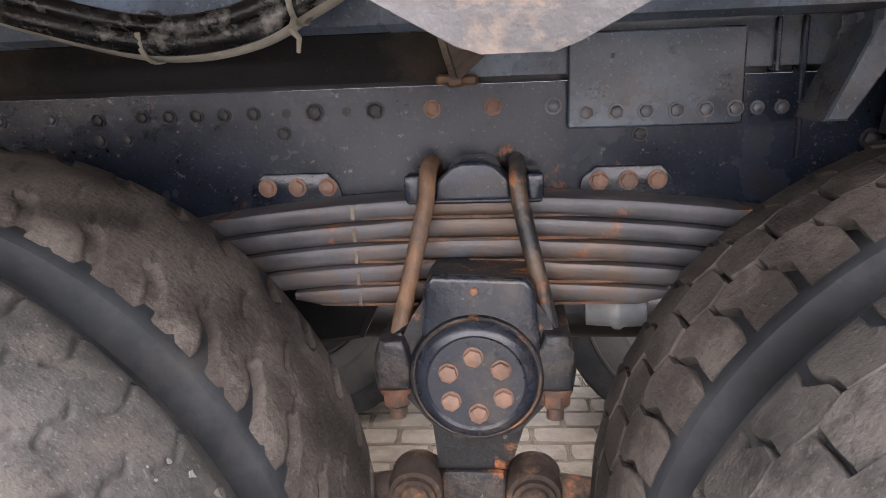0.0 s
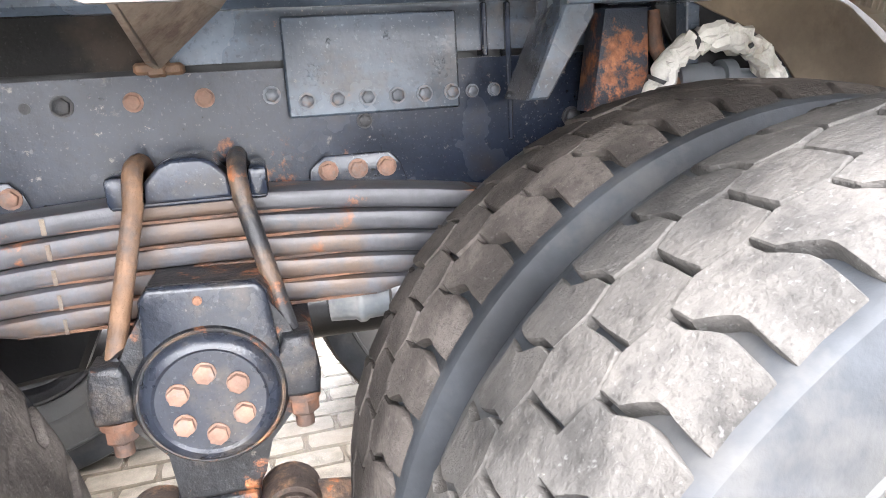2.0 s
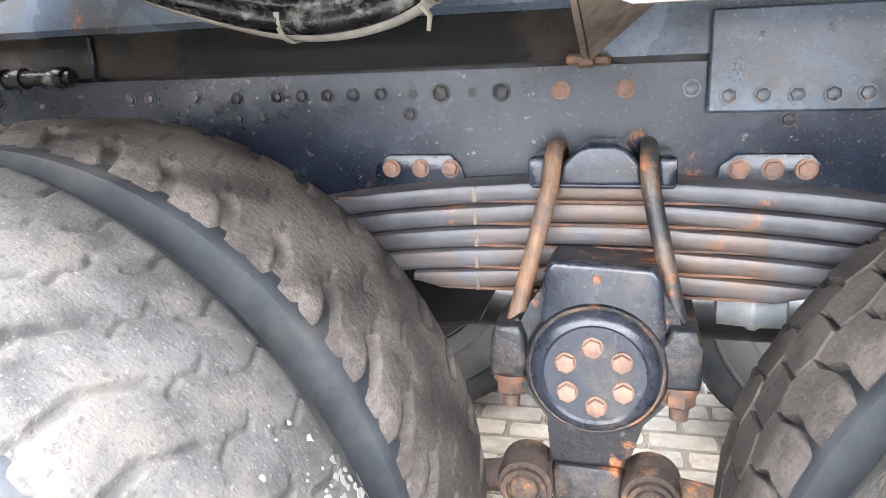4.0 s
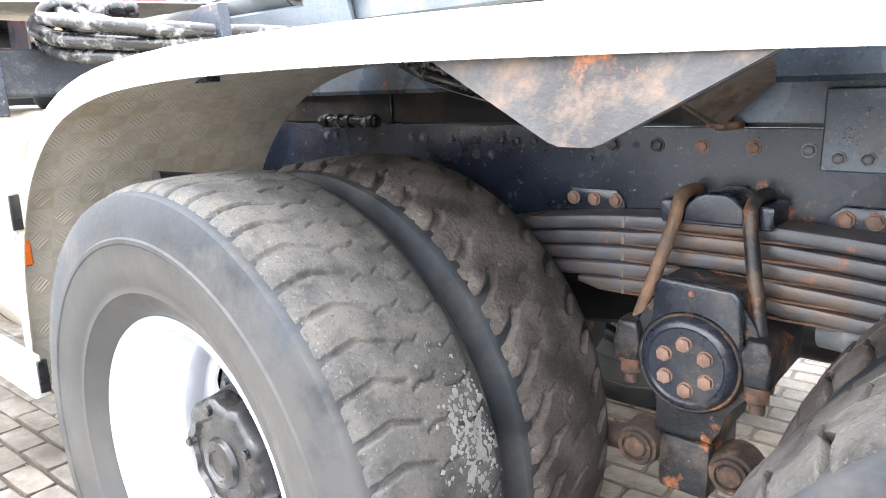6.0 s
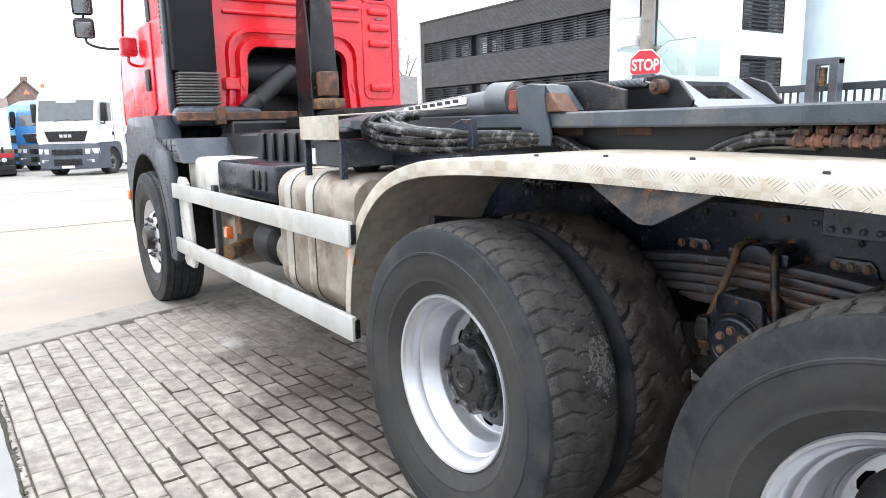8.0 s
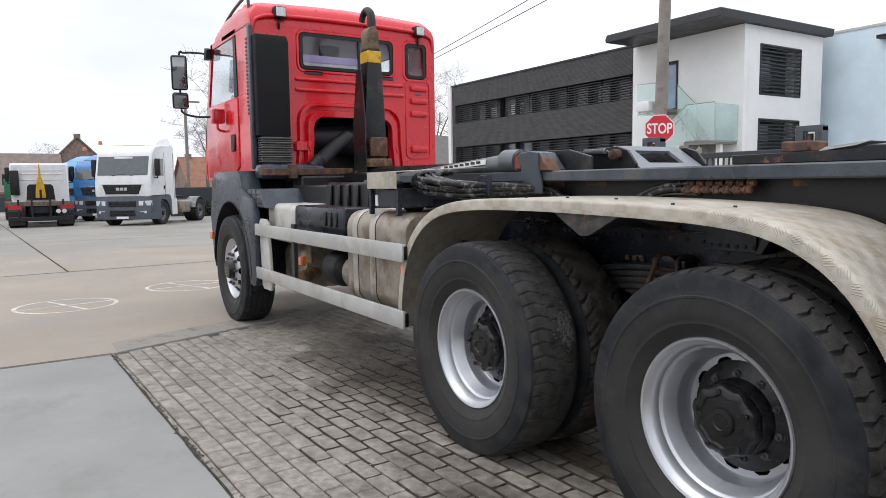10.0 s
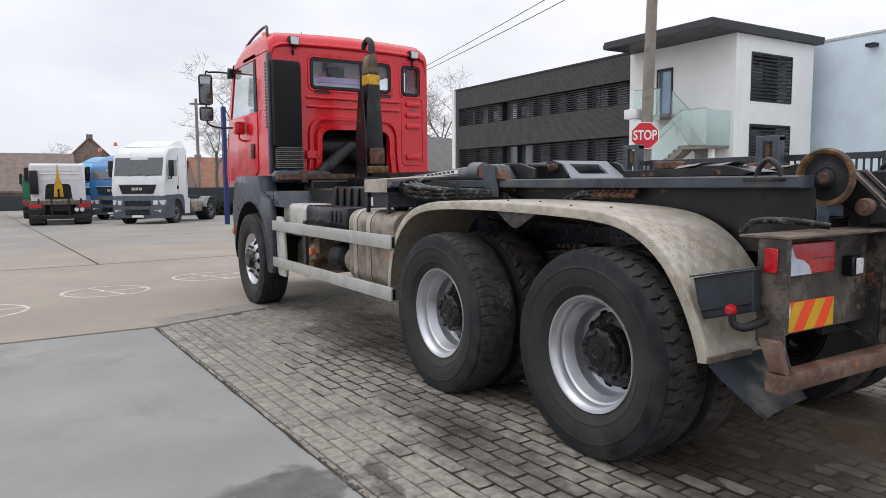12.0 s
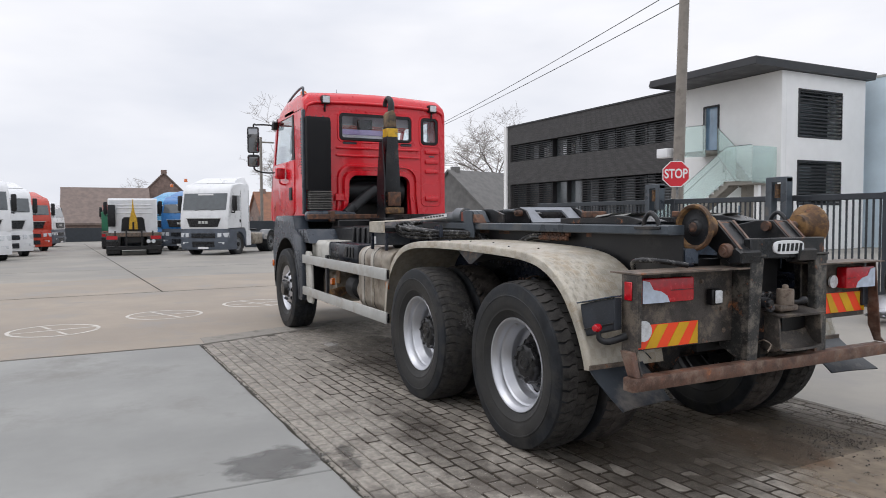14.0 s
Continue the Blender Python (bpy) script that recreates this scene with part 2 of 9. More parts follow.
    "scraped": mat("scraped_bumper", (0.115, 0.086, 0.066), 0.6, var=0.5, scale=9, dirt=(0.21, 0.165, 0.13), dirt_at=0.52, dirt_scale=10, rust=0.45, rust_scale=10, bump=0.5, chips=1.0),
    "bumper_rust": mat("rust_brown_bumper", (0.120, 0.062, 0.042), 0.55, var=0.5, scale=8, dirt=(0.21, 0.145, 0.11), dirt_at=0.535, dirt_scale=7, rust=0.42, rust_scale=8, bump=0.5, chips=1.4),
    "chipped": mat("chipped_black_paint", (0.034, 0.034, 0.033), 0.5, var=0.5, scale=7, dirt=(0.165, 0.148, 0.125), dirt_at=0.52, dirt_scale=11, rust=0.40, rust_scale=9, bump=0.6, chips=2.2),
    "soot_scuffed": mat("scuffed_blue_black", (0.019, 0.023, 0.030), 0.45, var=0.4, scale=6, dirt=(0.10, 0.098, 0.096), dirt_at=0.57, dirt_scale=5, rust=0.12, bump=0.2, chips=1.2),
    "muddy": mat("muddy_plate", (0.054, 0.047, 0.042), 0.55, var=0.55, scale=7, dirt=(0.17, 0.140, 0.110), dirt_at=0.53, dirt_scale=8, rust=0.32, rust_scale=9, bump=0.6, chips=1.2),
    "tan_plate": mat("tan_gusset", (0.17, 0.135, 0.105), 0.7, var=0.3, scale=12, dirt=(0.08, 0.05, 0.035), dirt_at=0.55, dirt_scale=14, rust=0.3, bump=0.4),
    "orange_rust": mat("orange_rust_bar", (0.165, 0.092, 0.052), 0.7, var=0.45, scale=14, dirt=(0.070, 0.052, 0.044), dirt_at=0.54, dirt_scale=16, bump=0.5),
    "paver": mat("paver_concrete", (0.300, 0.272, 0.234), 0.62, var=0.34, scale=22, dirt=(0.085, 0.070, 0.058), dirt_at=0.54, dirt_scale=1.1, bump=0.6, bump_scale=110, shift=0.14, placed=True),
    "bed": mat("joint_sand", (0.080, 0.066, 0.051), 0.95, var=0.4, scale=20, bump=0.5),
    "soil": mat("dark_joint_soil", (0.05, 0.045, 0.035), 0.95, var=0.4, scale=14, bump=0.6),
    "bark": mat("bark", (0.13, 0.115, 0.10), 0.9, var=0.3, scale=6, bump=0.5),
    "twig": mat("bare_twigs", (0.27, 0.24, 0.215), 0.9, var=0.2, scale=4, bump=0),
    "pole": mat("weathered_pole", (0.27, 0.245, 0.215), 0.85, var=0.2, scale=3, dirt=(0.18, 0.16, 0.14), dirt_at=0.55, bump=0.4),
    "tile": mat("brown_roof_tile", (0.20, 0.155, 0.135), 0.8, var=0.2, scale=2, bump=0.3, bump_scale=12),
    "slate": mat("slate_roof", (0.15, 0.147, 0.142), 0.8, var=0.2, scale=2, bump=0.3, bump_scale=12),
    "house_brick": mat("house_brick", (0.24, 0.175, 0.150), 0.9, var=0.25, scale=3, bump=0.3, bump_scale=20),
    "hedge": mat("dark_hedge", (0.035, 0.045, 0.025), 0.9, var=0.5, scale=6, bump=0.8, bump_scale=20),
    "sign_red": mat("sign_red", (0.62, 0.02, 0.035), 0.4, var=0.05, bump=0),
    "sign_white": mat("sign_white", (0.80, 0.80, 0.80), 0.4, var=0.03, bump=0),
    "hazard_red": mat("hazard_orange_red", (1.0, 0.075, 0.016), 0.5, var=0.08, bump=0),
    "hazard_yellow": mat("hazard_yellow", (0.70, 0.38, 0.005), 0.5, var=0.12, bump=0),
    "lens_red": mat("red_lamp_lens", (0.46, 0.004, 0.012), 0.2, var=0.2, scale=30, bump=0.3, coat=0.3),
    "lens_clear": mat("clear_lamp_lens", (0.62, 0.64, 0.66), 0.15, var=0.15, scale=40, bump=0.15, coat=1.0),
    "lens_blue": mat("bluish_lamp_lens", (0.50, 0.58, 0.70), 0.15, var=0.1, scale=30, bump=0.1, coat=1.0),
    "orange": mat("orange_lens", (0.75, 0.16, 0.015), 0.25, var=0.1, bump=0.1, coat=1.0),
    "dusty_pane": glass("dusty_rear_glass", (0.86, 0.87, 0.90), 0.02, 1.0),
    "pane": glass("window_glass", (0.80, 0.86, 0.88)),
    "mirror": mat("mirror_glass", (0.30, 0.31, 0.33), 0.06, metal=1.0, var=0.02, bump=0, rough_var=0.02),
    "screen": mat("dark_glass", (0.070, 0.082, 0.088), 0.08, var=0.1, bump=0, coat=1.0, rough_var=0.03),
    "rail_glass": glass("greenish_glass", (0.76, 0.90, 0.87), 0.05, 0.75),
    # the sky's reflection is put into the base colour as blue
    "sky_pane": mat("sky_blue_glass", (0.20, 0.31, 0.43), 0.06, var=0.2, scale=0.8, bump=0, coat=1.0, rough_var=0.03),
    "blue": mat("blue_cab_paint", (0.02, 0.16, 0.42), 0.35, var=0.1, bump=0, coat=0.4),
    "green": mat("green_paint", (0.02, 0.16, 0.08), 0.4, var=0.1, bump=0),
    "cab_red": mat("orange_red_cab", (0.50, 0.045, 0.02), 0.35, var=0.1, bump=0, coat=0.4),
    "chalk": mat("white_splash", (0.125, 0.122, 0.116), 0.9, var=0.2, scale=30, bump=0.4),
    "mark": mat("faded_white_line", (0.60, 0.575, 0.53), 0.8, var=0.2, scale=6, dirt=(0.38, 0.34, 0.29), dirt_at=0.53, dirt_scale=5, bump=0.2),
    # near-black frame paint with the left stretch's shade put into its colour
    "shaded_subframe": mat("shaded_subframe_paint", (0.008, 0.0078, 0.008), 0.75, var=0.4, scale=6, dirt=(0.030, 0.022, 0.017), dirt_at=0.55, dirt_scale=5, rust=0.28, rust_scale=8, bump=0.3, chips=0.4),
    "parked_grey": mat("grey_bumper_plastic", (0.085, 0.100, 0.125), 0.45, var=0.15, scale=4, bump=0.1),
    "battery_black": mat("glossy_black_cover", (0.014, 0.017, 0.024), 0.28, var=0.3, scale=5, dirt=(0.05, 0.05, 0.052), dirt_at=0.6, dirt_scale=4, bump=0.1),
    "adblue": mat("off_white_tank", (0.52, 0.51, 0.47), 0.45, var=0.1, scale=6, dirt=(0.36, 0.34, 0.30), dirt_at=0.55, dirt_scale=5, bump=0.05),
    "interior": mat("cab_interior", (0.16, 0.16, 0.17), 0.8, var=0.2, bump=0.1),
    "lilac": mat("lilac_curtain", (0.62, 0.52, 0.85), 0.8, var=0.1, bump=0.1),
}


def dusty_sidewall(m):
    """Dust baked on in a ring round the rim, fraying out towards the shoulder."""
    n, l = m.node_tree.nodes, m.node_tree.links
    tc = n.new("ShaderNodeTexCoord")
    flat = n.new("ShaderNodeVectorMath")
    flat.operation = "MULTIPLY"
    flat.inputs[1].default_value = (1, 0, 1)
    far = n.new("ShaderNodeVectorMath")
    far.operation = "LENGTH"
    l.new(tc.outputs["Object"], flat.inputs[0])
    l.new(flat.outputs[0], far.inputs[0])
    ns = n.new("ShaderNodeTexNoise")
    ns.inputs["Scale"].default_value, ns.inputs["Detail"].default_value, ns.inputs["Roughness"].default_value = 7.0, 6.0, 0.65
    l.new(tc.outputs["Object"], ns.inputs["Vector"])
    ad = n.new("ShaderNodeMath")
    ad.operation = "MULTIPLY_ADD"
    ad.inputs[1].default_value = 0.16
    l.new(ns.outputs["Fac"], ad.inputs[0])
    l.new(far.outputs["Value"], ad.inputs[2])
    rg = n.new("ShaderNodeMapRange")
    for k, v in (("From Min", 0.50), ("From Max", 0.56), ("To Min", 0.5), ("To Max", 0.0)):
        rg.inputs[k].default_value = v
    l.new(ad.outputs[0], rg.inputs["Value"])
    mix = n.new("ShaderNodeMix")
    mix.data_type = "RGBA"
    mix.inputs[7].default_value = (0.052, 0.049, 0.044, 1)
    bs = n["Principled BSDF"]
    l.new(rg.outputs[0], mix.inputs[0])
    l.new(bs.inputs["Base Color"].links[0].from_socket, mix.inputs[6])
    l.new(mix.outputs[2], bs.inputs["Base Color"])


dusty_sidewall(M["rubber"])


def tread_plate():
    """Dusty cream aluminium tread plate: rows of small raised bars, turned by a right angle from cell to cell."""
    m = mat("tread_plate", (0.425, 0.388, 0.318), 0.45, metal=0.3, var=0.20, scale=5, dirt=(0.35, 0.288, 0.205), dirt_at=0.515, dirt_scale=4, bump=0)
    n, l = m.node_tree.nodes, m.node_tree.links
    uv = n.new("ShaderNodeUVMap")
    sep = n.new("ShaderNodeSeparateXYZ")
    l.new(uv.outputs[0], sep.inputs[0])

    def op(kind, a, b=None):
        x = n.new("ShaderNodeMath")
        x.operation = kind
        for k, v in ((0, a), (1, b)):
            if v is None:
                continue
            if isinstance(v, (int, float)):
                x.inputs[k].default_value = v
            else:
                l.new(v, x.inputs[k])
        return x.outputs[0]

    u, v = op("MULTIPLY", sep.outputs[0], 17.0), op("MULTIPLY", sep.outputs[1], 17.0)
    par = op("MODULO", op("ADD", op("FLOOR", u), op("FLOOR", v)), 2.0)
    sgn = op("SUBTRACT", op("MULTIPLY", op("ABSOLUTE", par), 2.0), 1.0)
    fu, fv = op("SUBTRACT", op("FRACT", u), 0.5), op("SUBTRACT", op("FRACT", v), 0.5)
    along = op("ADD", fu, op("MULTIPLY", fv, sgn))
    across = op("SUBTRACT", fu, op("MULTIPLY", fv, sgn))
    bars = op("SINE", op("MULTIPLY", across, 31.0))
    keep = op("LESS_THAN", op("ABSOLUTE", along), 0.40)
    keep2 = op("LESS_THAN", op("ABSOLUTE", across), 0.50)
    h = op("MULTIPLY", op("MULTIPLY", op("MAXIMUM", bars, 0.0), keep), keep2)
    b = n.new("ShaderNodeBump")
    b.inputs["Strength"].default_value, b.inputs["Distance"].default_value = 0.6, 0.005
    l.new(h, b.inputs["Height"])
    l.new(b.outputs[0], n["Principled BSDF"].inputs["Normal"])
    # bar tops and every second cell mixed paler: relief shading put into the colour
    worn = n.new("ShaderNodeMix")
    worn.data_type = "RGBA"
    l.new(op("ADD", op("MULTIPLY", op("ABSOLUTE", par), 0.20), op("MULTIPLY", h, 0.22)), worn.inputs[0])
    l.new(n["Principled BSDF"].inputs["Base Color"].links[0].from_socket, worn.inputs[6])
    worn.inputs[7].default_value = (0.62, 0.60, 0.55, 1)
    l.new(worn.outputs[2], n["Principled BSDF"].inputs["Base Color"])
    return m


def courses(name, base, mortar, bw, bh):
    """Thin brick courses for a wall too far away to build brick by brick."""
    m = mat(name, base, 0.85, var=0.2, scale=1.2, bump=0)
    n, l = m.node_tree.nodes, m.node_tree.links
    tc = n.new("ShaderNodeTexCoord")
    sep, com = n.new("ShaderNodeSeparateXYZ"), n.new("ShaderNodeCombineXYZ")
    l.new(tc.outputs["Object"], sep.inputs[0])
    l.new(sep.outputs["X"], com.inputs["X"])
    l.new(sep.outputs["Z"], com.inputs["Y"])
    br = n.new("ShaderNodeTexBrick")
    br.inputs["Scale"].default_value = 1.0
    br.inputs["Brick Width"].default_value, br.inputs["Row Height"].default_value = bw, bh
    br.inputs["Mortar Size"].default_value = 0.008
    br.inputs["Color1"].default_value = (*base, 1)
    br.inputs["Color2"].default_value = (*[c * 1.35 for c in base], 1)
    br.inputs["Mortar"].default_value = (*mortar, 1)
    l.new(com.outputs[0], br.inputs["Vector"])
    l.new(br.outputs["Color"], n["Principled BSDF"].inputs["Base Color"])
    return m


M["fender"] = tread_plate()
M["dark_brick"] = courses("dark_brick", (0.045 * 1.4, 0.043 * 1.4, 0.043 * 1.4), (0.03, 0.03, 0.03), 0.4, 0.06)

# ---- mesh helpers ----


def world_of(ob):
    return (world_of(ob.parent) @ ob.matrix_parent_inverse if ob.parent else Matrix()) @ ob.matrix_basis


def mesh_of(name, bm, material, smooth=38):
    bmesh.ops.recalc_face_normals(bm, faces=bm.faces)
    me = bpy.data.meshes.new(name)
    bm.to_mesh(me)
    bm.free()
    for mt in (material if isinstance(material, (list, tuple)) else [material]):
        me.materials.append(mt)
    if smooth:
        me.polygons.foreach_set("use_smooth", [True] * len(me.polygons))
        me.set_sharp_from_angle(angle=radians(smooth))
    return me


def hold(ob, parent):
    ob.parent = parent
    ob.matrix_parent_inverse = world_of(parent).inverted()
    return ob


def part(name, bm, material, parent, label="", smooth=38):
    ob = new(name, mesh_of(name, bm, material, smooth))
    if parent:
        hold(ob, parent)
    return tagged(ob, label)


def piece(name, me, parent, m, label=""):
    """An object on shared mesh data, placed by m in the parent's own space."""
    ob = new(name, me)
    ob.parent = parent
    ob.matrix_basis = m
    return tagged(ob, label)


def thing(name, loc, label, category, group="", kind=""):
    ob = new(name)
    ob.empty_display_size = 0.2
    ob.matrix_basis = Matrix.Translation(loc)
    return tagged(ob, label, category, group, kind)


def B():
    return bmesh.new()


def box(bm, x0, y0, z0, x1, y1, z1, bevel=0.0, seg=1, m=None):
    xs, ys, zs = sorted((x0, x1)), sorted((y0, y1)), sorted((z0, z1))
    v = [bm.verts.new((xs[i], ys[j], zs[k])) for i in (0, 1) for j in (0, 1) for k in (0, 1)]
    f = [bm.faces.new([v[q] for q in ids]) for ids in ((0, 1, 3, 2), (4, 6, 7, 5), (0, 4, 5, 1), (2, 3, 7, 6), (0, 2, 6, 4), (1, 5, 7, 3))]
    if m is not None:
        bmesh.ops.transform(bm, matrix=m, verts=v)
    if bevel:
        e = list({ed for fc in f for ed in fc.edges})
        bmesh.ops.bevel(bm, geom=e, offset=bevel, segments=seg, affect="EDGES", profile=0.5)
    return bm


def prism(bm, poly, a, b, plane="xz", bevel=0.0, seg=1, m=None):
    """A flat outline pushed from a to b along the axis that plane leaves out."""
    def at(p, d):
        return {"xz": (p[0], d, p[1]), "yz": (d, p[0], p[1]), "xy": (p[0], p[1], d)}[plane]
    lo, hi = [bm.verts.new(at(p, a)) for p in poly], [bm.verts.new(at(p, b)) for p in poly]
    k = len(poly)
    f = [bm.faces.new(lo), bm.faces.new(hi[::-1])]
    f += [bm.faces.new((lo[i], hi[i], hi[(i + 1) % k], lo[(i + 1) % k])) for i in range(k)]
    if m is not None:
        bmesh.ops.transform(bm, matrix=m, verts=lo + hi)
    if bevel:
        e = list(f[0].edges) + list(f[1].edges)
        bmesh.ops.bevel(bm, geom=e, offset=bevel, segments=seg, affect="EDGES", profile=0.5)
    return bm


def ring_frame(p, q):
    d = (Vector(q) - Vector(p)).normalized()
    s = d.orthogonal().normalized()
    return d, s, d.cross(s)


def cyl(bm, p, q, r, r2=None, n=20, caps=True, hollow=False):
    r2 = r if r2 is None else r2
    d, s, t = ring_frame(p, q)
    rings = []
    for c, rr in ((Vector(p), r), (Vector(q), r2)):
        rings.append([bm.verts.new(c + (s * math.cos(a) + t * math.sin(a)) * rr) for a in [2 * math.pi * i / n for i in range(n)]])
    for i in range(n):
        bm.faces.new((rings[0][i], rings[0][(i + 1) % n], rings[1][(i + 1) % n], rings[1][i]))
    if caps:
        bm.faces.new(rings[0][::-1])
        bm.faces.new(rings[1])
    return bm


def tube(bm, pts, r, n=8, closed=False):
    """A round bar or hose along a line of points; r may be a list."""
    pts = [Vector(p) for p in pts]
    rs = r if isinstance(r, (list, tuple)) else [r] * len(pts)
    rings, side = [], None
    for i, p in enumerate(pts):
        d = (pts[min(i + 1, len(pts) - 1)] - pts[max(i - 1, 0)]).normalized()
        side = d.orthogonal().normalized() if side is None else (side - d * side.dot(d)).normalized()
        t = d.cross(side)
        rings.append([bm.verts.new(p + (side * math.cos(a) + t * math.sin(a)) * rs[i]) for a in [2 * math.pi * k / n for k in range(n)]])
    for a, b in zip(rings, rings[1:]):
        for k in range(n):
            bm.faces.new((a[k], a[(k + 1) % n], b[(k + 1) % n], b[k]))
    bm.faces.new(rings[0][::-1])
    bm.faces.new(rings[-1])
    return bm


def curve_pts(pts, k=6):
    """Points on a smooth line through pts."""
    p = [Vector(q) for q in pts]
    out = []
    for i in range(len(p) - 1):
        a, b, c, d = p[max(i - 1, 0)], p[i], p[i + 1], p[min(i + 2, len(p) - 1)]
        for j in range(k):
            t = j / k
            out.append(0.5 * ((2 * b) + (c - a) * t + (2 * a - 5 * b + 4 * c - d) * t * t + (3 * b - a - 3 * c + d) * t ** 3))
    return out + [p[-1]]


def lathe(bm, profile, n=64, closed=False, m=None):
    """profile of (radius, y), turned about the y axis."""
    rings = []
    made = []
    for r, y in profile:
        ring = [bm.verts.new((r * math.cos(a), y, r * math.sin(a))) for a in [2 * math.pi * i / n for i in range(n)]] if r > 1e-5 else [bm.verts.new((0, y, 0))]
        rings.append(ring)
        made += ring
    pairs = list(zip(rings, rings[1:])) + ([(rings[-1], rings[0])] if closed else [])
    for a, b in pairs:
        for i in range(n):
            j = (i + 1) % n
            if len(a) == 1 and len(b) == 1:
                continue
            if len(a) == 1:
                bm.faces.new((a[0], b[j], b[i]))
            elif len(b) == 1:
                bm.faces.new((a[i], a[j], b[0]))
            else:
                bm.faces.new((a[i], a[j], b[j], b[i]))
    if m is not None:
        bmesh.ops.transform(bm, matrix=m, verts=made)
    return bm


def hexhead(bm, c, axis, r, h, washer=1.35, n=6, turn=0.0):
    """A hexagon bolt head with its washer on the face at c, standing out along axis."""
    c, axis = Vector(c), Vector(axis).normalized()
    if washer:
        cyl(bm, c, c + axis * h * 0.25, r * washer, n=14)
    d, s, t = ring_frame(c, c + axis)
    a0 = c + axis * h * 0.2
    lo = [bm.verts.new(a0 + (s * math.cos(turn + k * math.pi / 3) + t * math.sin(turn + k * math.pi / 3)) * r) for k in range(6)]
    hi = [bm.verts.new(v.co + axis * h * 0.65) for v in lo]
    tp = [bm.verts.new(a0 + axis * h * 0.8 + (v.co - a0) * 0.78) for v in lo]
    for a, b in ((lo, hi), (hi, tp)):
        for k in range(6):
            bm.faces.new((a[k], a[(k + 1) % 6], b[(k + 1) % 6], b[k]))
    bm.faces.new(tp)
    return bm


def holed(bm, u, v, holes, at, flip=False):
    """A flat wall over the grid lines u and v with rectangular holes; at(u, v) gives the place."""
    vs = {}
    for a, b in zip(u, u[1:]):
        for c, d in zip(v, v[1:]):
            mu, mv = (a + b) / 2, (c + d) / 2
            if any(h[0] < mu < h[1] and h[2] < mv < h[3] for h in holes):
                continue
            corners = ((a, c), (b, c), (b, d), (a, d))
            for k in corners:
                if k not in vs:
                    vs[k] = bm.verts.new(at(*k))
            bm.faces.new([vs[k] for k in corners])
    return bm


def thick(bm, d):
    """Gives the sheet in bm a thickness d."""
    bmesh.ops.recalc_face_normals(bm, faces=bm.faces)
    bmesh.ops.solidify(bm, geom=list(bm.faces), thickness=d)
    return bm


def backed(bm, off):
    """Doubles the sheet in bm, moved by off, and closes the edges between the two."""
    rim = [e for e in bm.edges if e.is_boundary]
    made = bmesh.ops.duplicate(bm, geom=list(bm.verts) + list(bm.edges) + list(bm.faces))
    twin = made["vert_map"]
    bmesh.ops.translate(bm, vec=off, verts=[g for g in made["geom"] if isinstance(g, bmesh.types.BMVert)])
    for e in rim:
        a, b = e.verts
        bm.faces.new((a, b, twin[b], twin[a]))
    return bm

# ---- the hooklift truck ----
YC = 1.13            # middle of the truck
AXLE_1, AXLE_2, AXLE_3, WHEEL_Z = -4.87, -0.70, 0.69, 0.525
truck = thing("hooklift_truck", (-1.6, YC, 0), "red three-axle hooklift truck without a container, parked on brick paving", "truck")


def mirrored(y):
    return 2 * YC - y


# tyres ------------------------------------------------------------
def groove(v):
    """Middle and width of the S-shaped groove between two lugs, along the tyre, at v across it."""
    marks = ((0.20, 0.0, 0.06), (0.44, 0.0, 0.07), (0.54, 0.13, 0.14), (0.64, 0.22, 0.18), (0.78, 0.16, 0.17), (1.0, 0.10, 0.19))
    for (v0, m0, w0), (v1, m1, w1) in zip(marks, marks[1:]):
        if v <= v1:
            t = max(0.0, (v - v0) / (v1 - v0))
            return m0 + (m1 - m0) * t, w0 + (w1 - w0) * t
    return marks[-1][1:]


ACROSS = (0.27, 0.36, 0.44, 0.50, 0.56, 0.62, 0.68, 0.76, 0.84, 0.92, 1.0)
LUG = [(groove(v)[0] + groove(v)[1] / 2, v) for v in ACROSS[::-1]] + [(0.44, 0.215)] + [(1 + groove(v)[0] - groove(v)[1] / 2, v) for v in ACROSS]
HALF_HEX = [(0.530, 0.0), (0.548, 0.205), (0.84, 0.262), (1.0, 0.282), (1.14, 0.262), (1.450, 0.202)]
HEX = HALF_HEX + [(2.0 - u, -v) for u, v in HALF_HEX]
LUGS = [LUG, HEX, [(2.0 - u, -v) for u, v in LUG]]  # two S-shaped shoulder lugs and the block between them: along, across
RIBS = [  # steer axle: plain ribs cut by fine sipes
    [(0.03, a), (0.97, a), (0.97, b), (0.03, b)] for a, b in ((-1.0, -0.64), (-0.58, -0.22), (-0.17, 0.17), (0.22, 0.58), (0.64, 1.0))
]


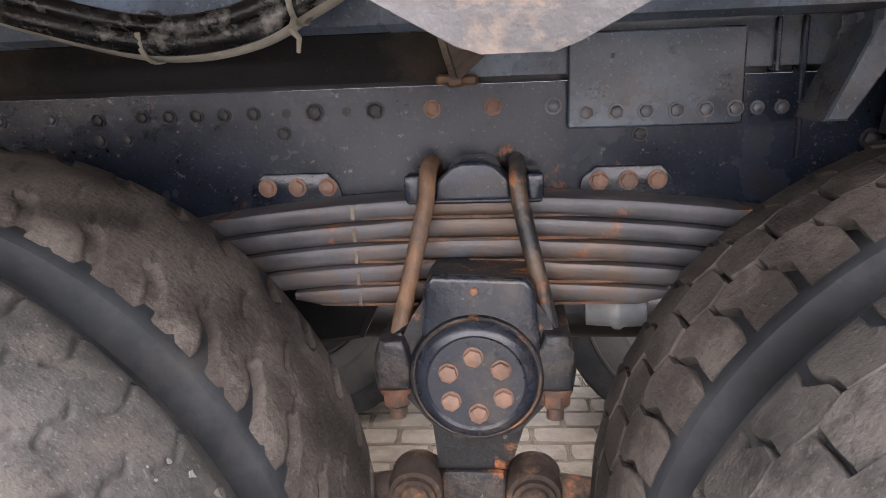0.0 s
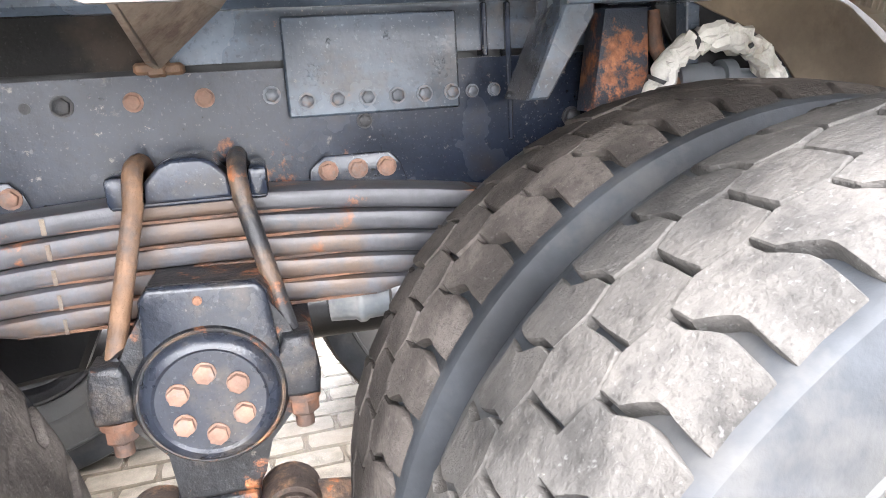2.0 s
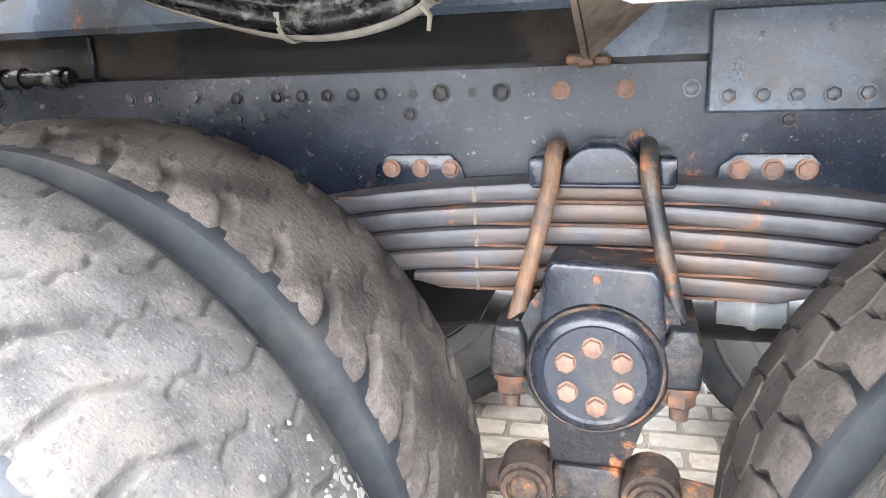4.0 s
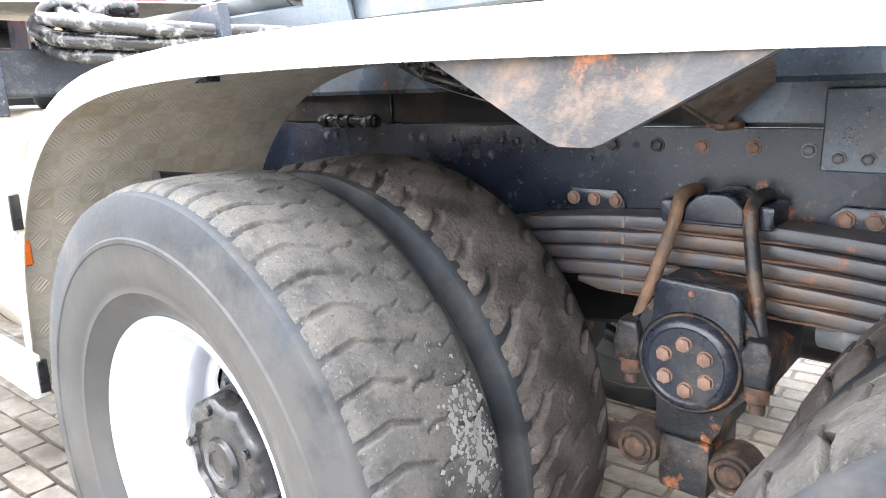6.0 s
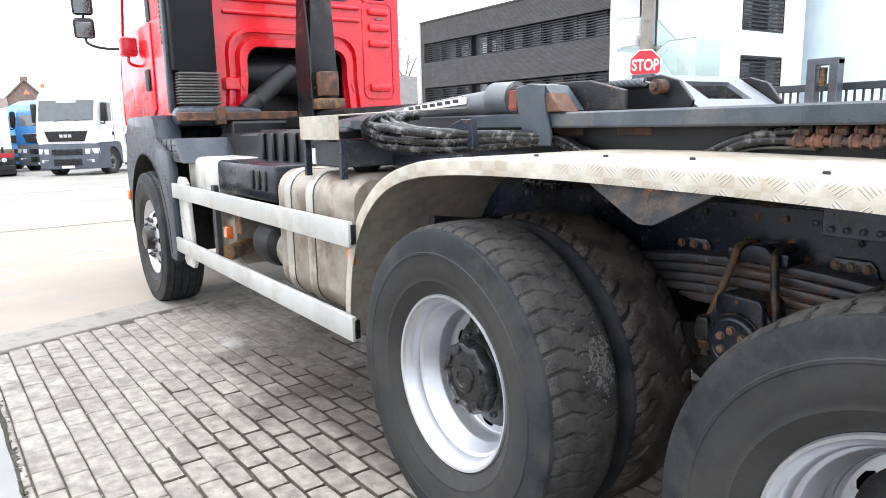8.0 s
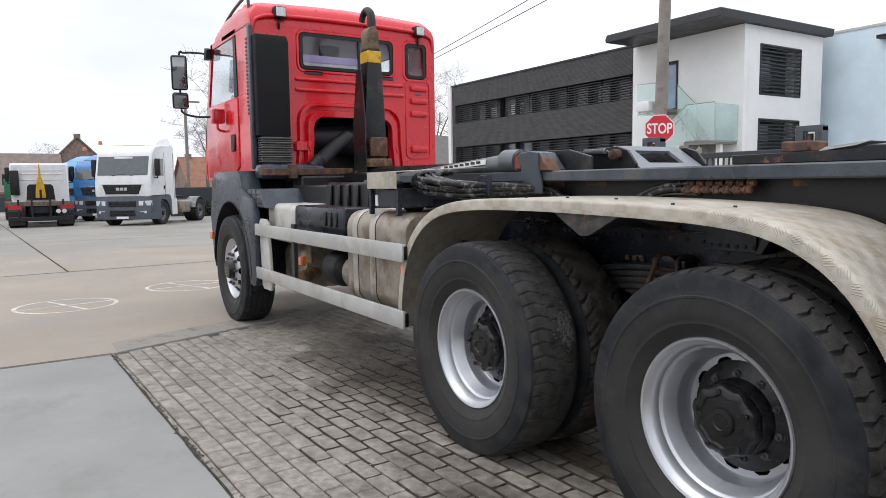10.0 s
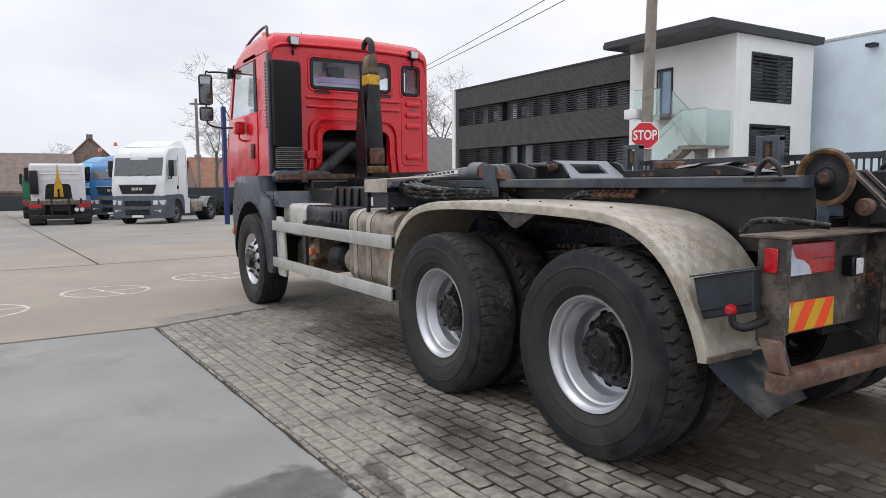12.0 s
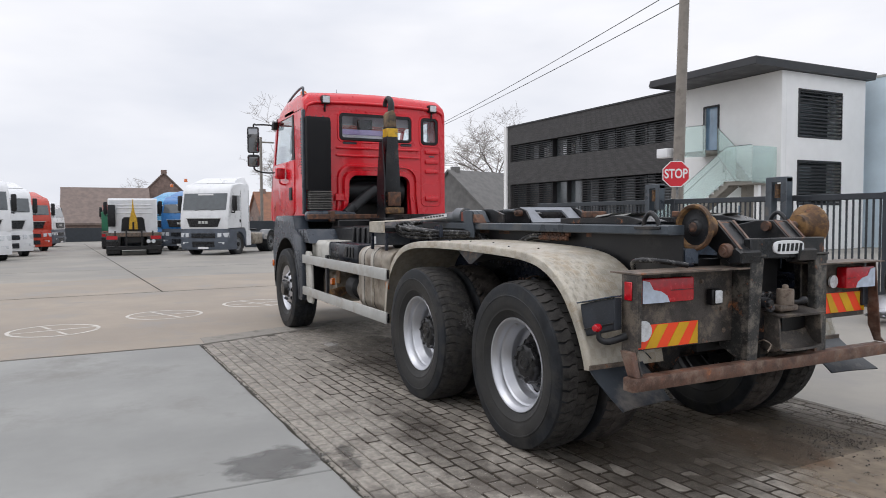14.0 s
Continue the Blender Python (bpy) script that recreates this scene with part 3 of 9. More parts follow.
def tread_mesh(name, pattern, pitches, radius, depth, half, mid, material, wear=0.3):
    """Tread blocks round the tyre, each with a sunk foot, a chamfered top and a little wear."""
    bm = B()
    rnd = random.Random(len(name) * 7 + pitches)
    step = 2 * math.pi / pitches
    for k in range(pitches):
        for poly in pattern:
            cu, cv = sum(p[0] for p in poly) / len(poly), sum(p[1] for p in poly) / len(poly)
            drop = rnd.uniform(0, depth * wear)
            rings = []
            for r_off, grow in ((-depth - 0.006, 1.02), (-0.005 - drop, 1.0), (-0.0014 - drop, 0.982), (-drop, 0.95)):
                ring = []
                for u, v in poly:
                    uu, vv = cu + (u - cu) * grow, cv + (v - cv) * grow
                    crown = 0.010 * vv * vv + (0.018 * (max(0, abs(vv) - 0.72) / 0.28) ** 2 if r_off > -depth else 0.004)
                    rr = radius + r_off - crown
                    a = (k + uu) * step
                    ring.append(bm.verts.new((rr * math.cos(a), mid + vv * half, rr * math.sin(a))))
                rings.append(ring)
            n = len(poly)
            for a, b in zip(rings, rings[1:]):
                for i in range(n):
                    bm.faces.new((a[i], a[(i + 1) % n], b[(i + 1) % n], b[i]))
            bm.faces.new(rings[-1])
    return mesh_of(name, bm, material, 30)


SLOTS = [  # what is left of the grooves on the worn tyre: width, depth, then along and across
    (1.25, 1.0, [(0.0, -1.04), (0.18, -0.48)]), (0.95, 0.75, [(0.18, -0.48), (-0.12, -0.12)]), (0.75, 0.75, [(0.30, 1.04), (0.51, 0.84), (0.27, 0.58), (0.39, 0.38)]),
    (0.7, 0.6, [(0.62, -0.08), (0.74, 0.06), (0.66, 0.20), (0.78, 0.30)]), (0.6, 0.6, [(0.54, -1.04), (0.60, -0.90)]), (0.7, 0.8, [(0.30, 1.04), (0.36, 0.95)]),
]


MUDDY = [  # curved shoulder slots under a smooth, mud-filled crown
    (1.0, 1.0, [(0.0, -1.04), (0.06, -0.82), (0.28, -0.62), (0.50, -0.52)]), (0.45, 0.5, [(0.50, -0.52), (0.62, -0.30)]), (0.5, 0.35, [(0.52, -1.04), (0.56, -0.84)]),
    (1.0, 1.0, [(0.5, 1.04), (0.44, 0.82), (0.22, 0.62), (0.0, 0.52)]), (0.4, 0.3, [(0.10, -0.16), (0.30, 0.05), (0.34, 0.20)]),
]


def worn_tread_mesh(name, pitches, radius, half, mid, material, lines, deep, wide):
    """A tread worn nearly smooth: one skin round the tyre with shallow slots and notched shoulders."""
    per, rows = 22, 84
    n = pitches * per
    circ = 2 * math.pi * radius / pitches
    vs = np.linspace(-1.03, 1.03, rows)
    us = np.arange(per) / per
    U, V = np.meshgrid(us, vs, indexing="ij")
    depth = np.zeros_like(U)
    for thin, low, line in lines:
        for (u0, v0), (u1, v1) in zip(line, line[1:]):
            for shift in (-1, 0, 1):
                px, py = (U - u0 - shift) * circ, (V - v0) * half
                dx, dy = (u1 - u0) * circ, (v1 - v0) * half
                t = np.clip((px * dx + py * dy) / (dx * dx + dy * dy), 0, 1)
                d = np.hypot(px - t * dx, py - t * dy)
                depth = np.maximum(depth, low * np.clip((wide * thin - d) / (wide * 0.32), 0, 1))
    rnd = np.random.RandomState(3)
    verts = []
    for k in range(pitches):
        left = deep * rnd.uniform(0.55, 1.15)
        for i in range(per):
            a = (k + us[i]) * 2 * math.pi / pitches
            for j in range(rows):
                v = vs[j]
                wave = 0.0003 * math.sin(5 * a + 7 * v)
                r = radius - 0.008 * v * v - 0.022 * (max(0.0, abs(v) - 0.70) / 0.33) ** 2 - left * depth[i, j] + wave
                verts.append((r * math.cos(a), mid + v * half, r * math.sin(a)))
    faces = [(i * rows + j, ((i + 1) % n) * rows + j, ((i + 1) % n) * rows + j + 1, i * rows + j + 1) for i in range(n) for j in range(rows - 1)]
    me = bpy.data.meshes.new(name)
    me.from_pydata(verts, [], faces)
    me.materials.append(material)
    me.polygons.foreach_set("use_smooth", [True] * len(me.polygons))
    return me


def carcass_mesh(name, radius, base, mid, half, bead, material):
    """The body of a tyre: beads, bulging sidewalls with moulded rings, and the floor of the tread."""
    s = half
    side = [(bead, 0.70), (bead + 0.012, 0.78), (bead + 0.03, 0.90), (bead + 0.06, 1.02), (bead + 0.063, 1.045), (bead + 0.075, 1.045), (bead + 0.078, 1.055), (bead + 0.11, 1.12), (bead + 0.15, 1.14),
            (bead + 0.153, 1.155), (bead + 0.16, 1.155), (bead + 0.163, 1.13), (radius - 0.070, 1.105), (radius - 0.040, 1.075), (radius - 0.024, 1.035), (radius - 0.020, 0.99)]
    prof = [(r, mid - s * q) for r, q in side] + [(base, mid - s * 0.9), (base + 0.002, mid), (base, mid + s * 0.9)] + [(r, mid + s * q) for r, q in side[::-1]]
    bm = lathe(B(), prof, 96)
    return mesh_of(name, bm, material, 30)


def rim_mesh():
    """Deep dished steel rim with its disc and ten hand holes; y = 0 is the outer flange."""
    bm = lathe(B(), [(0.285, 0.016), (0.300, 0.012), (0.306, 0.004), (0.302, -0.003), (0.294, 0.000), (0.288, 0.012), (0.280, 0.020), (0.274, 0.028), (0.268, 0.060), (0.260, 0.066), (0.256, 0.072), (0.246, 0.112), (0.238, 0.122), (0.235, 0.130),
                    (0.232, 0.168), (0.227, 0.186), (0.222, 0.190)], 80)
    rings = [0.222, 0.212, 0.203, 0.190, 0.178, 0.169, 0.135, 0.10]
    n = 80
    ys = {0.222: 0.190, 0.212: 0.190, 0.203: 0.190, 0.190: 0.188, 0.178: 0.186, 0.169: 0.184, 0.135: 0.182, 0.10: 0.182}
    vs = [[bm.verts.new((r * math.cos(2 * math.pi * i / n), ys[r], r * math.sin(2 * math.pi * i / n))) for i in range(n)] for r in rings]
    for k in range(len(rings) - 1):
        for i in range(n):
            cut = {1: (3, 4), 2: (2, 3, 4, 5), 3: (2, 3, 4, 5), 4: (3, 4)}.get(k, ())
            if i % 8 in cut:
                continue
            j = (i + 1) % n
            if k in (1, 4) and i % 8 in (2, 5):
                q = [vs[k][i], vs[k][j], vs[k + 1][j], vs[k + 1][i]]
                del q[{(1, 2): 2, (1, 5): 3, (4, 2): 1, (4, 5): 0}[(k, i % 8)]]
                bm.faces.new(q)
                continue
            bm.faces.new((vs[k][i], vs[k][j], vs[k + 1][j], vs[k + 1][i]))
    # inner barrel
    lathe(bm, [(0.230, 0.168), (0.240, 0.200), (0.262, 0.222), (0.30, 0.230)], 80)
    return mesh_of("rim", bm, M["rim"], 40)


def steer_rim_mesh():
    """Front rim: the disc comes out to the flange, with ten holes."""
    bm = lathe(B(), [(0.285, 0.016), (0.300, 0.012), (0.306, 0.004), (0.302, -0.003), (0.294, 0.000), (0.288, 0.012), (0.270, 0.024), (0.258, 0.040), (0.248, 0.044)], 80)
    rings, ys, n = [0.248, 0.236, 0.226, 0.212, 0.200, 0.186, 0.150, 0.10], [0.044, 0.038, 0.030, 0.020, 0.008, -0.004, -0.010, -0.010], 80
    vs = [[bm.verts.new((r * math.cos(2 * math.pi * i / n), y, r * math.sin(2 * math.pi * i / n))) for i in range(n)] for r, y in zip(rings, ys)]
    for k in range(len(rings) - 1):
        for i in range(n):
            if i % 8 in {1: (3, 4), 2: (2, 3, 4, 5), 3: (2, 3, 4, 5), 4: (3, 4)}.get(k, ()):
                continue
            j = (i + 1) % n
            if k in (1, 4) and i % 8 in (2, 5):
                q = [vs[k][i], vs[k][j], vs[k + 1][j], vs[k + 1][i]]
                del q[{(1, 2): 2, (1, 5): 3, (4, 2): 1, (4, 5): 0}[(k, i % 8)]]
                bm.faces.new(q)
                continue
            bm.faces.new((vs[k][i], vs[k][j], vs[k + 1][j], vs[k + 1][i]))
    lathe(bm, [(0.258, 0.05), (0.25, 0.15), (0.262, 0.222), (0.30, 0.230)], 80)
    return mesh_of("rim", bm, M["rim"], 40)


def hub_mesh():
    """Black planetary hub: drum, a lobed cover and a centre boss."""
    bm = lathe(B(), [(0.0, 0.30), (0.20, 0.30), (0.20, 0.19), (0.138, 0.168), (0.132, 0.075), (0.126, 0.068)], 60)
    n = 120
    prof = [(0.126, 0.068), (0.128, 0.060), (0.124, 0.030), (0.116, 0.022), (0.092, 0.018), (0.086, 0.026), (0.052, 0.024), (0.047, 0.014), (0.030, 0.012), (0.026, 0.016), (0.0, 0.016)]
    rings = []
    for r, y in prof:
        lobes = 0.006 if r > 0.1 else 0.004 if r > 0.08 else 0.0
        rings.append([bm.verts.new(((r + lobes * max(-0.5, math.cos(10 * a))) * math.cos(a), y, (r + lobes * max(-0.5, math.cos(10 * a))) * math.sin(a))) for a in [2 * math.pi * i / n for i in range(n)]] if r else [bm.verts.new((0, y, 0))])
    for a, b in zip(rings, rings[1:]):
        for i in range(n):
            j = (i + 1) % n
            bm.faces.new((a[i], a[j], b[0]) if len(b) == 1 else (a[i], a[j], b[j], b[i]))
    for k in range(5):
        a = 2 * math.pi * (k + 0.5) / 5
        hexhead(bm, (0.105 * math.cos(a), 0.022, 0.105 * math.sin(a)), (0, -1, 0), 0.009, 0.010, 1.3)
    for v in bm.verts:
        if v.co.y < 0.15:
            v.co.y += 0.045
    return mesh_of("hub", bm, M["hub"], 40)


def steer_hub_mesh():
    bm = lathe(B(), [(0.0, 0.25), (0.19, 0.25), (0.19, 0.10), (0.115, 0.0), (0.105, -0.012), (0.095, -0.055), (0.088, -0.068), (0.040, -0.072), (0.0, -0.070)], 48)
    return mesh_of("hub", bm, M["hub"], 40)


def nut_mesh(r, h, material):
    bm = B()
    hexhead(bm, (0, 0, 0), (0, -1, 0), r, h, 1.25)
    cyl(bm, (0, 0, 0), (0, -h * 1.5, 0), r * 0.5, n=10)
    return mesh_of("wheel_nut", bm, material, 40)


MID, HALF, R = 0.115, 0.138, 0.548
ME = {
    "rim": rim_mesh(), "rim_steer": steer_rim_mesh(), "hub": hub_mesh(), "hub_steer": steer_hub_mesh(),
    "nut": nut_mesh(0.015, 0.020, M["bolt"]),
    "body": carcass_mesh("tyre", R, R - 0.019, MID, HALF, 0.292, M["rubber"]),
    "lug": tread_mesh("tread", LUGS, 48, R, 0.014, HALF * 1.02, MID, M["lug_tread"]),
    "lug_inner": tread_mesh("tread", LUGS, 48, R, 0.014, HALF * 1.02, MID, M["tread_dark"]),
    "worn": worn_tread_mesh("tread", 56, R - 0.003, HALF * 1.02, MID, M["tread"], SLOTS, 0.0085, 0.0046),
    "worn_inner": worn_tread_mesh("tread", 44, R - 0.002, HALF * 1.02, MID, M["tread_dark"], MUDDY, 0.0135, 0.0100),
    "ribs": tread_mesh("tread", RIBS, 60, R - 0.004, 0.010, HALF * 1.02, MID, M["rubber"], 0.1),
}


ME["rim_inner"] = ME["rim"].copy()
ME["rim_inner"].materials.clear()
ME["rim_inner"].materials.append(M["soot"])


def wheel(x, y, turn, tread, steer=False, flip=False, inner=False, label=""):
    """One wheel under the truck: hub, tyre with its tread, rim, nuts; y is the outer flange."""
    m = pose(x, y, WHEEL_Z, 0, turn, 180 if flip else 0)
    w = new("wheel", ME["hub_steer" if steer else "hub"] if not inner else ME["body"])
    hold(w, truck)
    w.matrix_basis = m
    tagged(w, label)
    if not inner:
        piece("tyre", ME["body"], w, Matrix())
    piece("tread", ME[tread], w, Matrix())
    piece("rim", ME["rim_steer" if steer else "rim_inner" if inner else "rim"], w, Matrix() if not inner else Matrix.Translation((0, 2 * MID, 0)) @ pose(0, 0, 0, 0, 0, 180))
    if not inner:
        for k in range(10):
            a = 2 * math.pi * k / 10 if not steer else 2 * math.pi * (k + 0.5) / 10
            rr, yy = (0.153, 0.183) if not steer else (0.152, -0.012)
            piece("wheel_nut", ME["nut"], w, Matrix.Translation((rr * math.cos(a), yy, rr * math.sin(a))))
    return w


FLANGE, FLANGE_3 = -0.085, -0.042
for side in (0, 1):
    yo, y3 = (FLANGE, FLANGE_3) if not side else (mirrored(FLANGE) - 0.06, mirrored(FLANGE_3) - 0.10)
    s = -1 if side else 1
    wheel(AXLE_1, yo - s * 0.030, 20, "ribs", steer=True, flip=bool(side), label="front wheel with a silver rim")
    wheel(AXLE_2, yo, 7, "worn", flip=bool(side), label="outer twin wheel with a worn dusty tread")
    wheel(AXLE_2, yo + s * 0.345, 3, "worn_inner", flip=bool(side), inner=True, label="inner twin wheel with a brown tread")
    wheel(AXLE_3, y3, 12, "lug", flip=bool(side), label="outer twin wheel with a deep block tread")
    wheel(AXLE_3, y3 + s * 0.352, 31, "lug_inner", flip=bool(side), inner=True, label="inner twin wheel with a brown block tread")

# splashes of white on the worn tyre
bm = B()
rnd = random.Random(5)
for k in range(300):
    a, v = radians(19) + rnd.gauss(0, 0.09), 0.185 + rnd.gauss(0, 0.026)
    r0 = R - 0.002
    sz = rnd.uniform(0.0012, 0.0055) if k > 20 else rnd.uniform(0.006, 0.012)
    ring = []
    for q in range(7):
        t = 2 * math.pi * q / 7
        aa, vv = a + sz * math.cos(t) * rnd.uniform(0.35, 1.2) / r0, min(0.235, v + sz * math.sin(t) * rnd.uniform(0.35, 1.2))
        rr = r0 - 0.008 * ((vv - MID) / HALF) ** 2 + 0.0006
        ring.append(bm.verts.new((AXLE_2 + rr * math.cos(aa), FLANGE + vv, WHEEL_Z + rr * math.sin(aa))))
    bm.faces.new(ring)
tagged(part("splash", thick(bm, 0.0008), M["chalk"], truck), "dried white splashes on the worn tread", kind="stuff")

# axles -------------------------------------------------------------
for x in (AXLE_2, AXLE_3):
    bm = cyl(B(), (x, 0.45, WHEEL_Z), (x, mirrored(0.45), WHEEL_Z), 0.085, n=24)
    lathe(bm, [(0.0, -0.16), (0.12, -0.15), (0.22, -0.05), (0.23, 0.05), (0.14, 0.15), (0.0, 0.17)], 32, m=pose(x, YC, WHEEL_Z, 0, 0, 90))
    box(bm, x - 0.07, 0.60, WHEEL_Z + 0.05, x + 0.07, 0.70, WHEEL_Z + 0.16, 0.012)
    part("axle", bm, M["cast"], truck, "dark cast axle housing")
bm = cyl(B(), (AXLE_1, 0.35, WHEEL_Z - 0.05), (AXLE_1, mirrored(0.35), WHEEL_Z - 0.05), 0.06, n=20)
part("axle", bm, M["cast"], truck)
for x, y in ((0.15, 0.66), (-0.17, mirrored(0.66))):
    bm = lathe(B(), [(0.0, -0.07), (0.045, -0.065), (0.05, -0.02), (0.056, -0.012), (0.056, 0.0), (0.05, 0.008), (0.05, 0.06), (0.0, 0.07)], 28, m=pose(x + 0.05, y, 0.775, 0, 0, 80) @ Matrix.Scale(0.72, 4))
    part("brake_chamber", bm, M["hyd"], truck, "grey brake chamber")
bm = cyl(B(), (AXLE_1 + 0.6, YC, 0.78), (AXLE_2 - 0.2, YC, 0.62), 0.06, n=20)
cyl(bm, (AXLE_2 + 0.2, YC, 0.6), (AXLE_3 - 0.2, YC, 0.6), 0.06, n=20)
part("propshaft", bm, M["soot"], truck)

# chassis -----------------------------------------------------------
WEB = 0.685
for side in (0, 1):
    def yy(v):
        return mirrored(v) if side else v
    ch = [(0.0, 0.845), (0.080, 0.845), (0.080, 0.856), (0.010, 0.856), (0.010, 1.106), (0.080, 1.106), (0.080, 1.117), (0.0, 1.117)]
    rail = part("frame_rail", prism(B(), [(yy(WEB + a), z) for a, z in ch], -6.0, 1.49, "yz", 0.004, 2), M["frame"], truck, "dark blue-grey painted chassis rail")
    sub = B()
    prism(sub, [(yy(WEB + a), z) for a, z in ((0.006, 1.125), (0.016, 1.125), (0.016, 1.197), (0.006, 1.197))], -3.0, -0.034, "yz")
    # right stretch of the same plate, in the lit copy of the paint
    part("subframe_plate", prism(B(), [(yy(WEB + a), z) for a, z in ((0.006, 1.128), (0.016, 1.128), (0.016, 1.197), (0.006, 1.197))], -0.03, 1.40, "yz", 0.002), M["frame_light"], truck, "blue-grey subframe plate")
    # black strip added behind the slot to stand for the shade in it
    part("slot_back", prism(B(), [(yy(WEB + a), z) for a, z in ((0.030, 1.118), (0.036, 1.118), (0.036, 1.197), (0.030, 1.197))], -3.0, 1.40, "yz"), M["soot"], truck)
    # left stretch painted dark for the shade over it; rust is its own
    part("subframe_plate", sub, M["shaded_subframe"], truck, "subframe plate over the rail, shade painted in, with brown rust")
    top = B()
    prism(top, [(yy(a), z) for a, z in ((0.665, 1.197), (0.76, 1.197), (0.76, 1.285), (0.665, 1.285), (0.655, 1.275), (0.655, 1.207))], -3.1, 1.45, "yz", 0.003)
    part("subframe_beam", top, M["frame_light"], truck, "blue-grey box beam of the lift frame")
    if side:
        continue
    # vertical weld strips and packers between rail and beam
    for x in (-0.90, 0.425, 0.462, 0.90):
        part("packer", box(B(), x - 0.004, WEB - 0.004, 0.99 if x == 0.462 else 1.119, x + 0.004, WEB + 0.03, 1.196, 0.002), M["frame"], rail)
    plate = part("joining_plate", box(B(), 0.126, WEB - 0.012, 1.047, 0.379, WEB - 0.002, 1.186, 0.003), M["frame_light"], rail, "bolted joining plate")
    bm = B()
    for cx, cz, r in ((0.166, 1.105, 0.017), (0.352, 1.105, 0.016), (0.275, 1.155, 0.006), (0.19, 1.15, 0.005)):
        rr = random.Random(int(cx * 1000))
        for q in range(int(3500 * r)):
            a, d = rr.uniform(0, 6.28), r * rr.random() ** 0.7
            s = rr.uniform(0.0006, 0.0016)
            lathe(bm, [(0.0, -s * 0.8), (s * 0.6, -s * 0.6), (s, 0.0005)], 7, m=pose(cx + d * math.cos(a), WEB - 0.012, cz + d * math.sin(a)))
    tagged(part("weld_spatter", bm, M["frame_light"], plate), kind="stuff")
    heads = {"bolt": [], "rust": [], "cap": []}
    for x in (0.153, 0.197, 0.240, 0.284, 0.325, 0.367):
        heads["bolt"].append((x, WEB - 0.012, 1.070, 0.0095))
    for x, z in ((0.402, 1.069), (0.437, 1.069)):
        heads["bolt"].append((x, WEB, z, 0.008))
    heads["cap"] += [(0.234, WEB, 1.036, 0.009), (-0.315, WEB, 1.052, 0.009), (0.56, WEB - 0.01, 1.02, 0.012)]
    for x in (-1.16, -1.12, -0.83, -0.79, -0.70):
        heads["bolt"].append((x, WEB, 1.086, 0.009))
    for x in (-0.545, -0.50, -0.455, -0.41, -0.362):
        heads["cap"].append((x, WEB, 1.084, 0.009))
    heads["cap"] += [(-0.62, WEB, 1.082, 0.009), (-0.62, WEB, 1.05, 0.009), (-0.575, WEB, 1.05, 0.008)]
    heads["cap"] += [(-0.263, WEB, 1.083, 0.0115), (-0.168, WEB, 1.083, 0.0115)]
    heads["rust"] += [(-0.079, WEB, 1.083, 0.0105), (0.014, WEB, 1.083, 0.0105)]
    heads["bolt"].append((0.105, WEB, 1.081, 0.010))
    for x0, x1, zz, xs in ((-0.378, -0.222, 0.990, (-0.346, -0.297, -0.248)), (0.142, 0.292, 0.990, (0.173, 0.217, 0.260))):
        pl = prism(B(), [(x0, 0.94), (x1, 0.94), (x1 - 0.01, 0.972), (x1 - 0.026, zz), (x0 + 0.026, zz), (x0 + 0.006, 0.972)], WEB - 0.012, WEB - 0.001, "xz", 0.003, 2)
        part("spring_plate", pl, M["frame"], rail)
        heads["rust"] += [(x, WEB - 0.012, 0.968, 0.0115) for x in xs]
    for kind, rows in heads.items():
        for x, y, z, r in rows:
            part("bolt_head", hexhead(B(), (x, y, z), (0, -1, 0), r, r * 0.95, 1.3, turn=x * 40), {"bolt": M["bolt"], "rust": M["rust_pale"], "cap": M["frame_dull"]}[kind], rail)
    # black discs on the web stand in for the dark inside bolt holes
    for x in (-0.309, -0.213):
        part("bolt_hole", cyl(B(), (x, WEB - 0.0012, 1.083), (x, WEB + 0.004, 1.083), 0.0075, n=16), M["soot"], rail, "black disc drawn for a bolt hole in the rail")
for x in (-5.4, -3.2, -1.5, -0.02, 1.3):
    part("cross_member", box(B(), x - 0.05, WEB + 0.012, 0.88, x + 0.05, mirrored(WEB + 0.012), 1.08, 0.01), M["frame_dull"], truck)
# black pipe coupling along the rail top
bm = cyl(B(), (-1.15, 0.655, 1.128), (-0.92, 0.655, 1.128), 0.013, n=14)
for x in (-1.13, -1.08, -1.04, -0.95):
    cyl(bm, (x, 0.655, 1.128), (x + 0.018, 0.655, 1.128), 0.019, n=16)
part("pipe_coupling", bm, M["hose"], truck, "black pipe coupling on the rail")

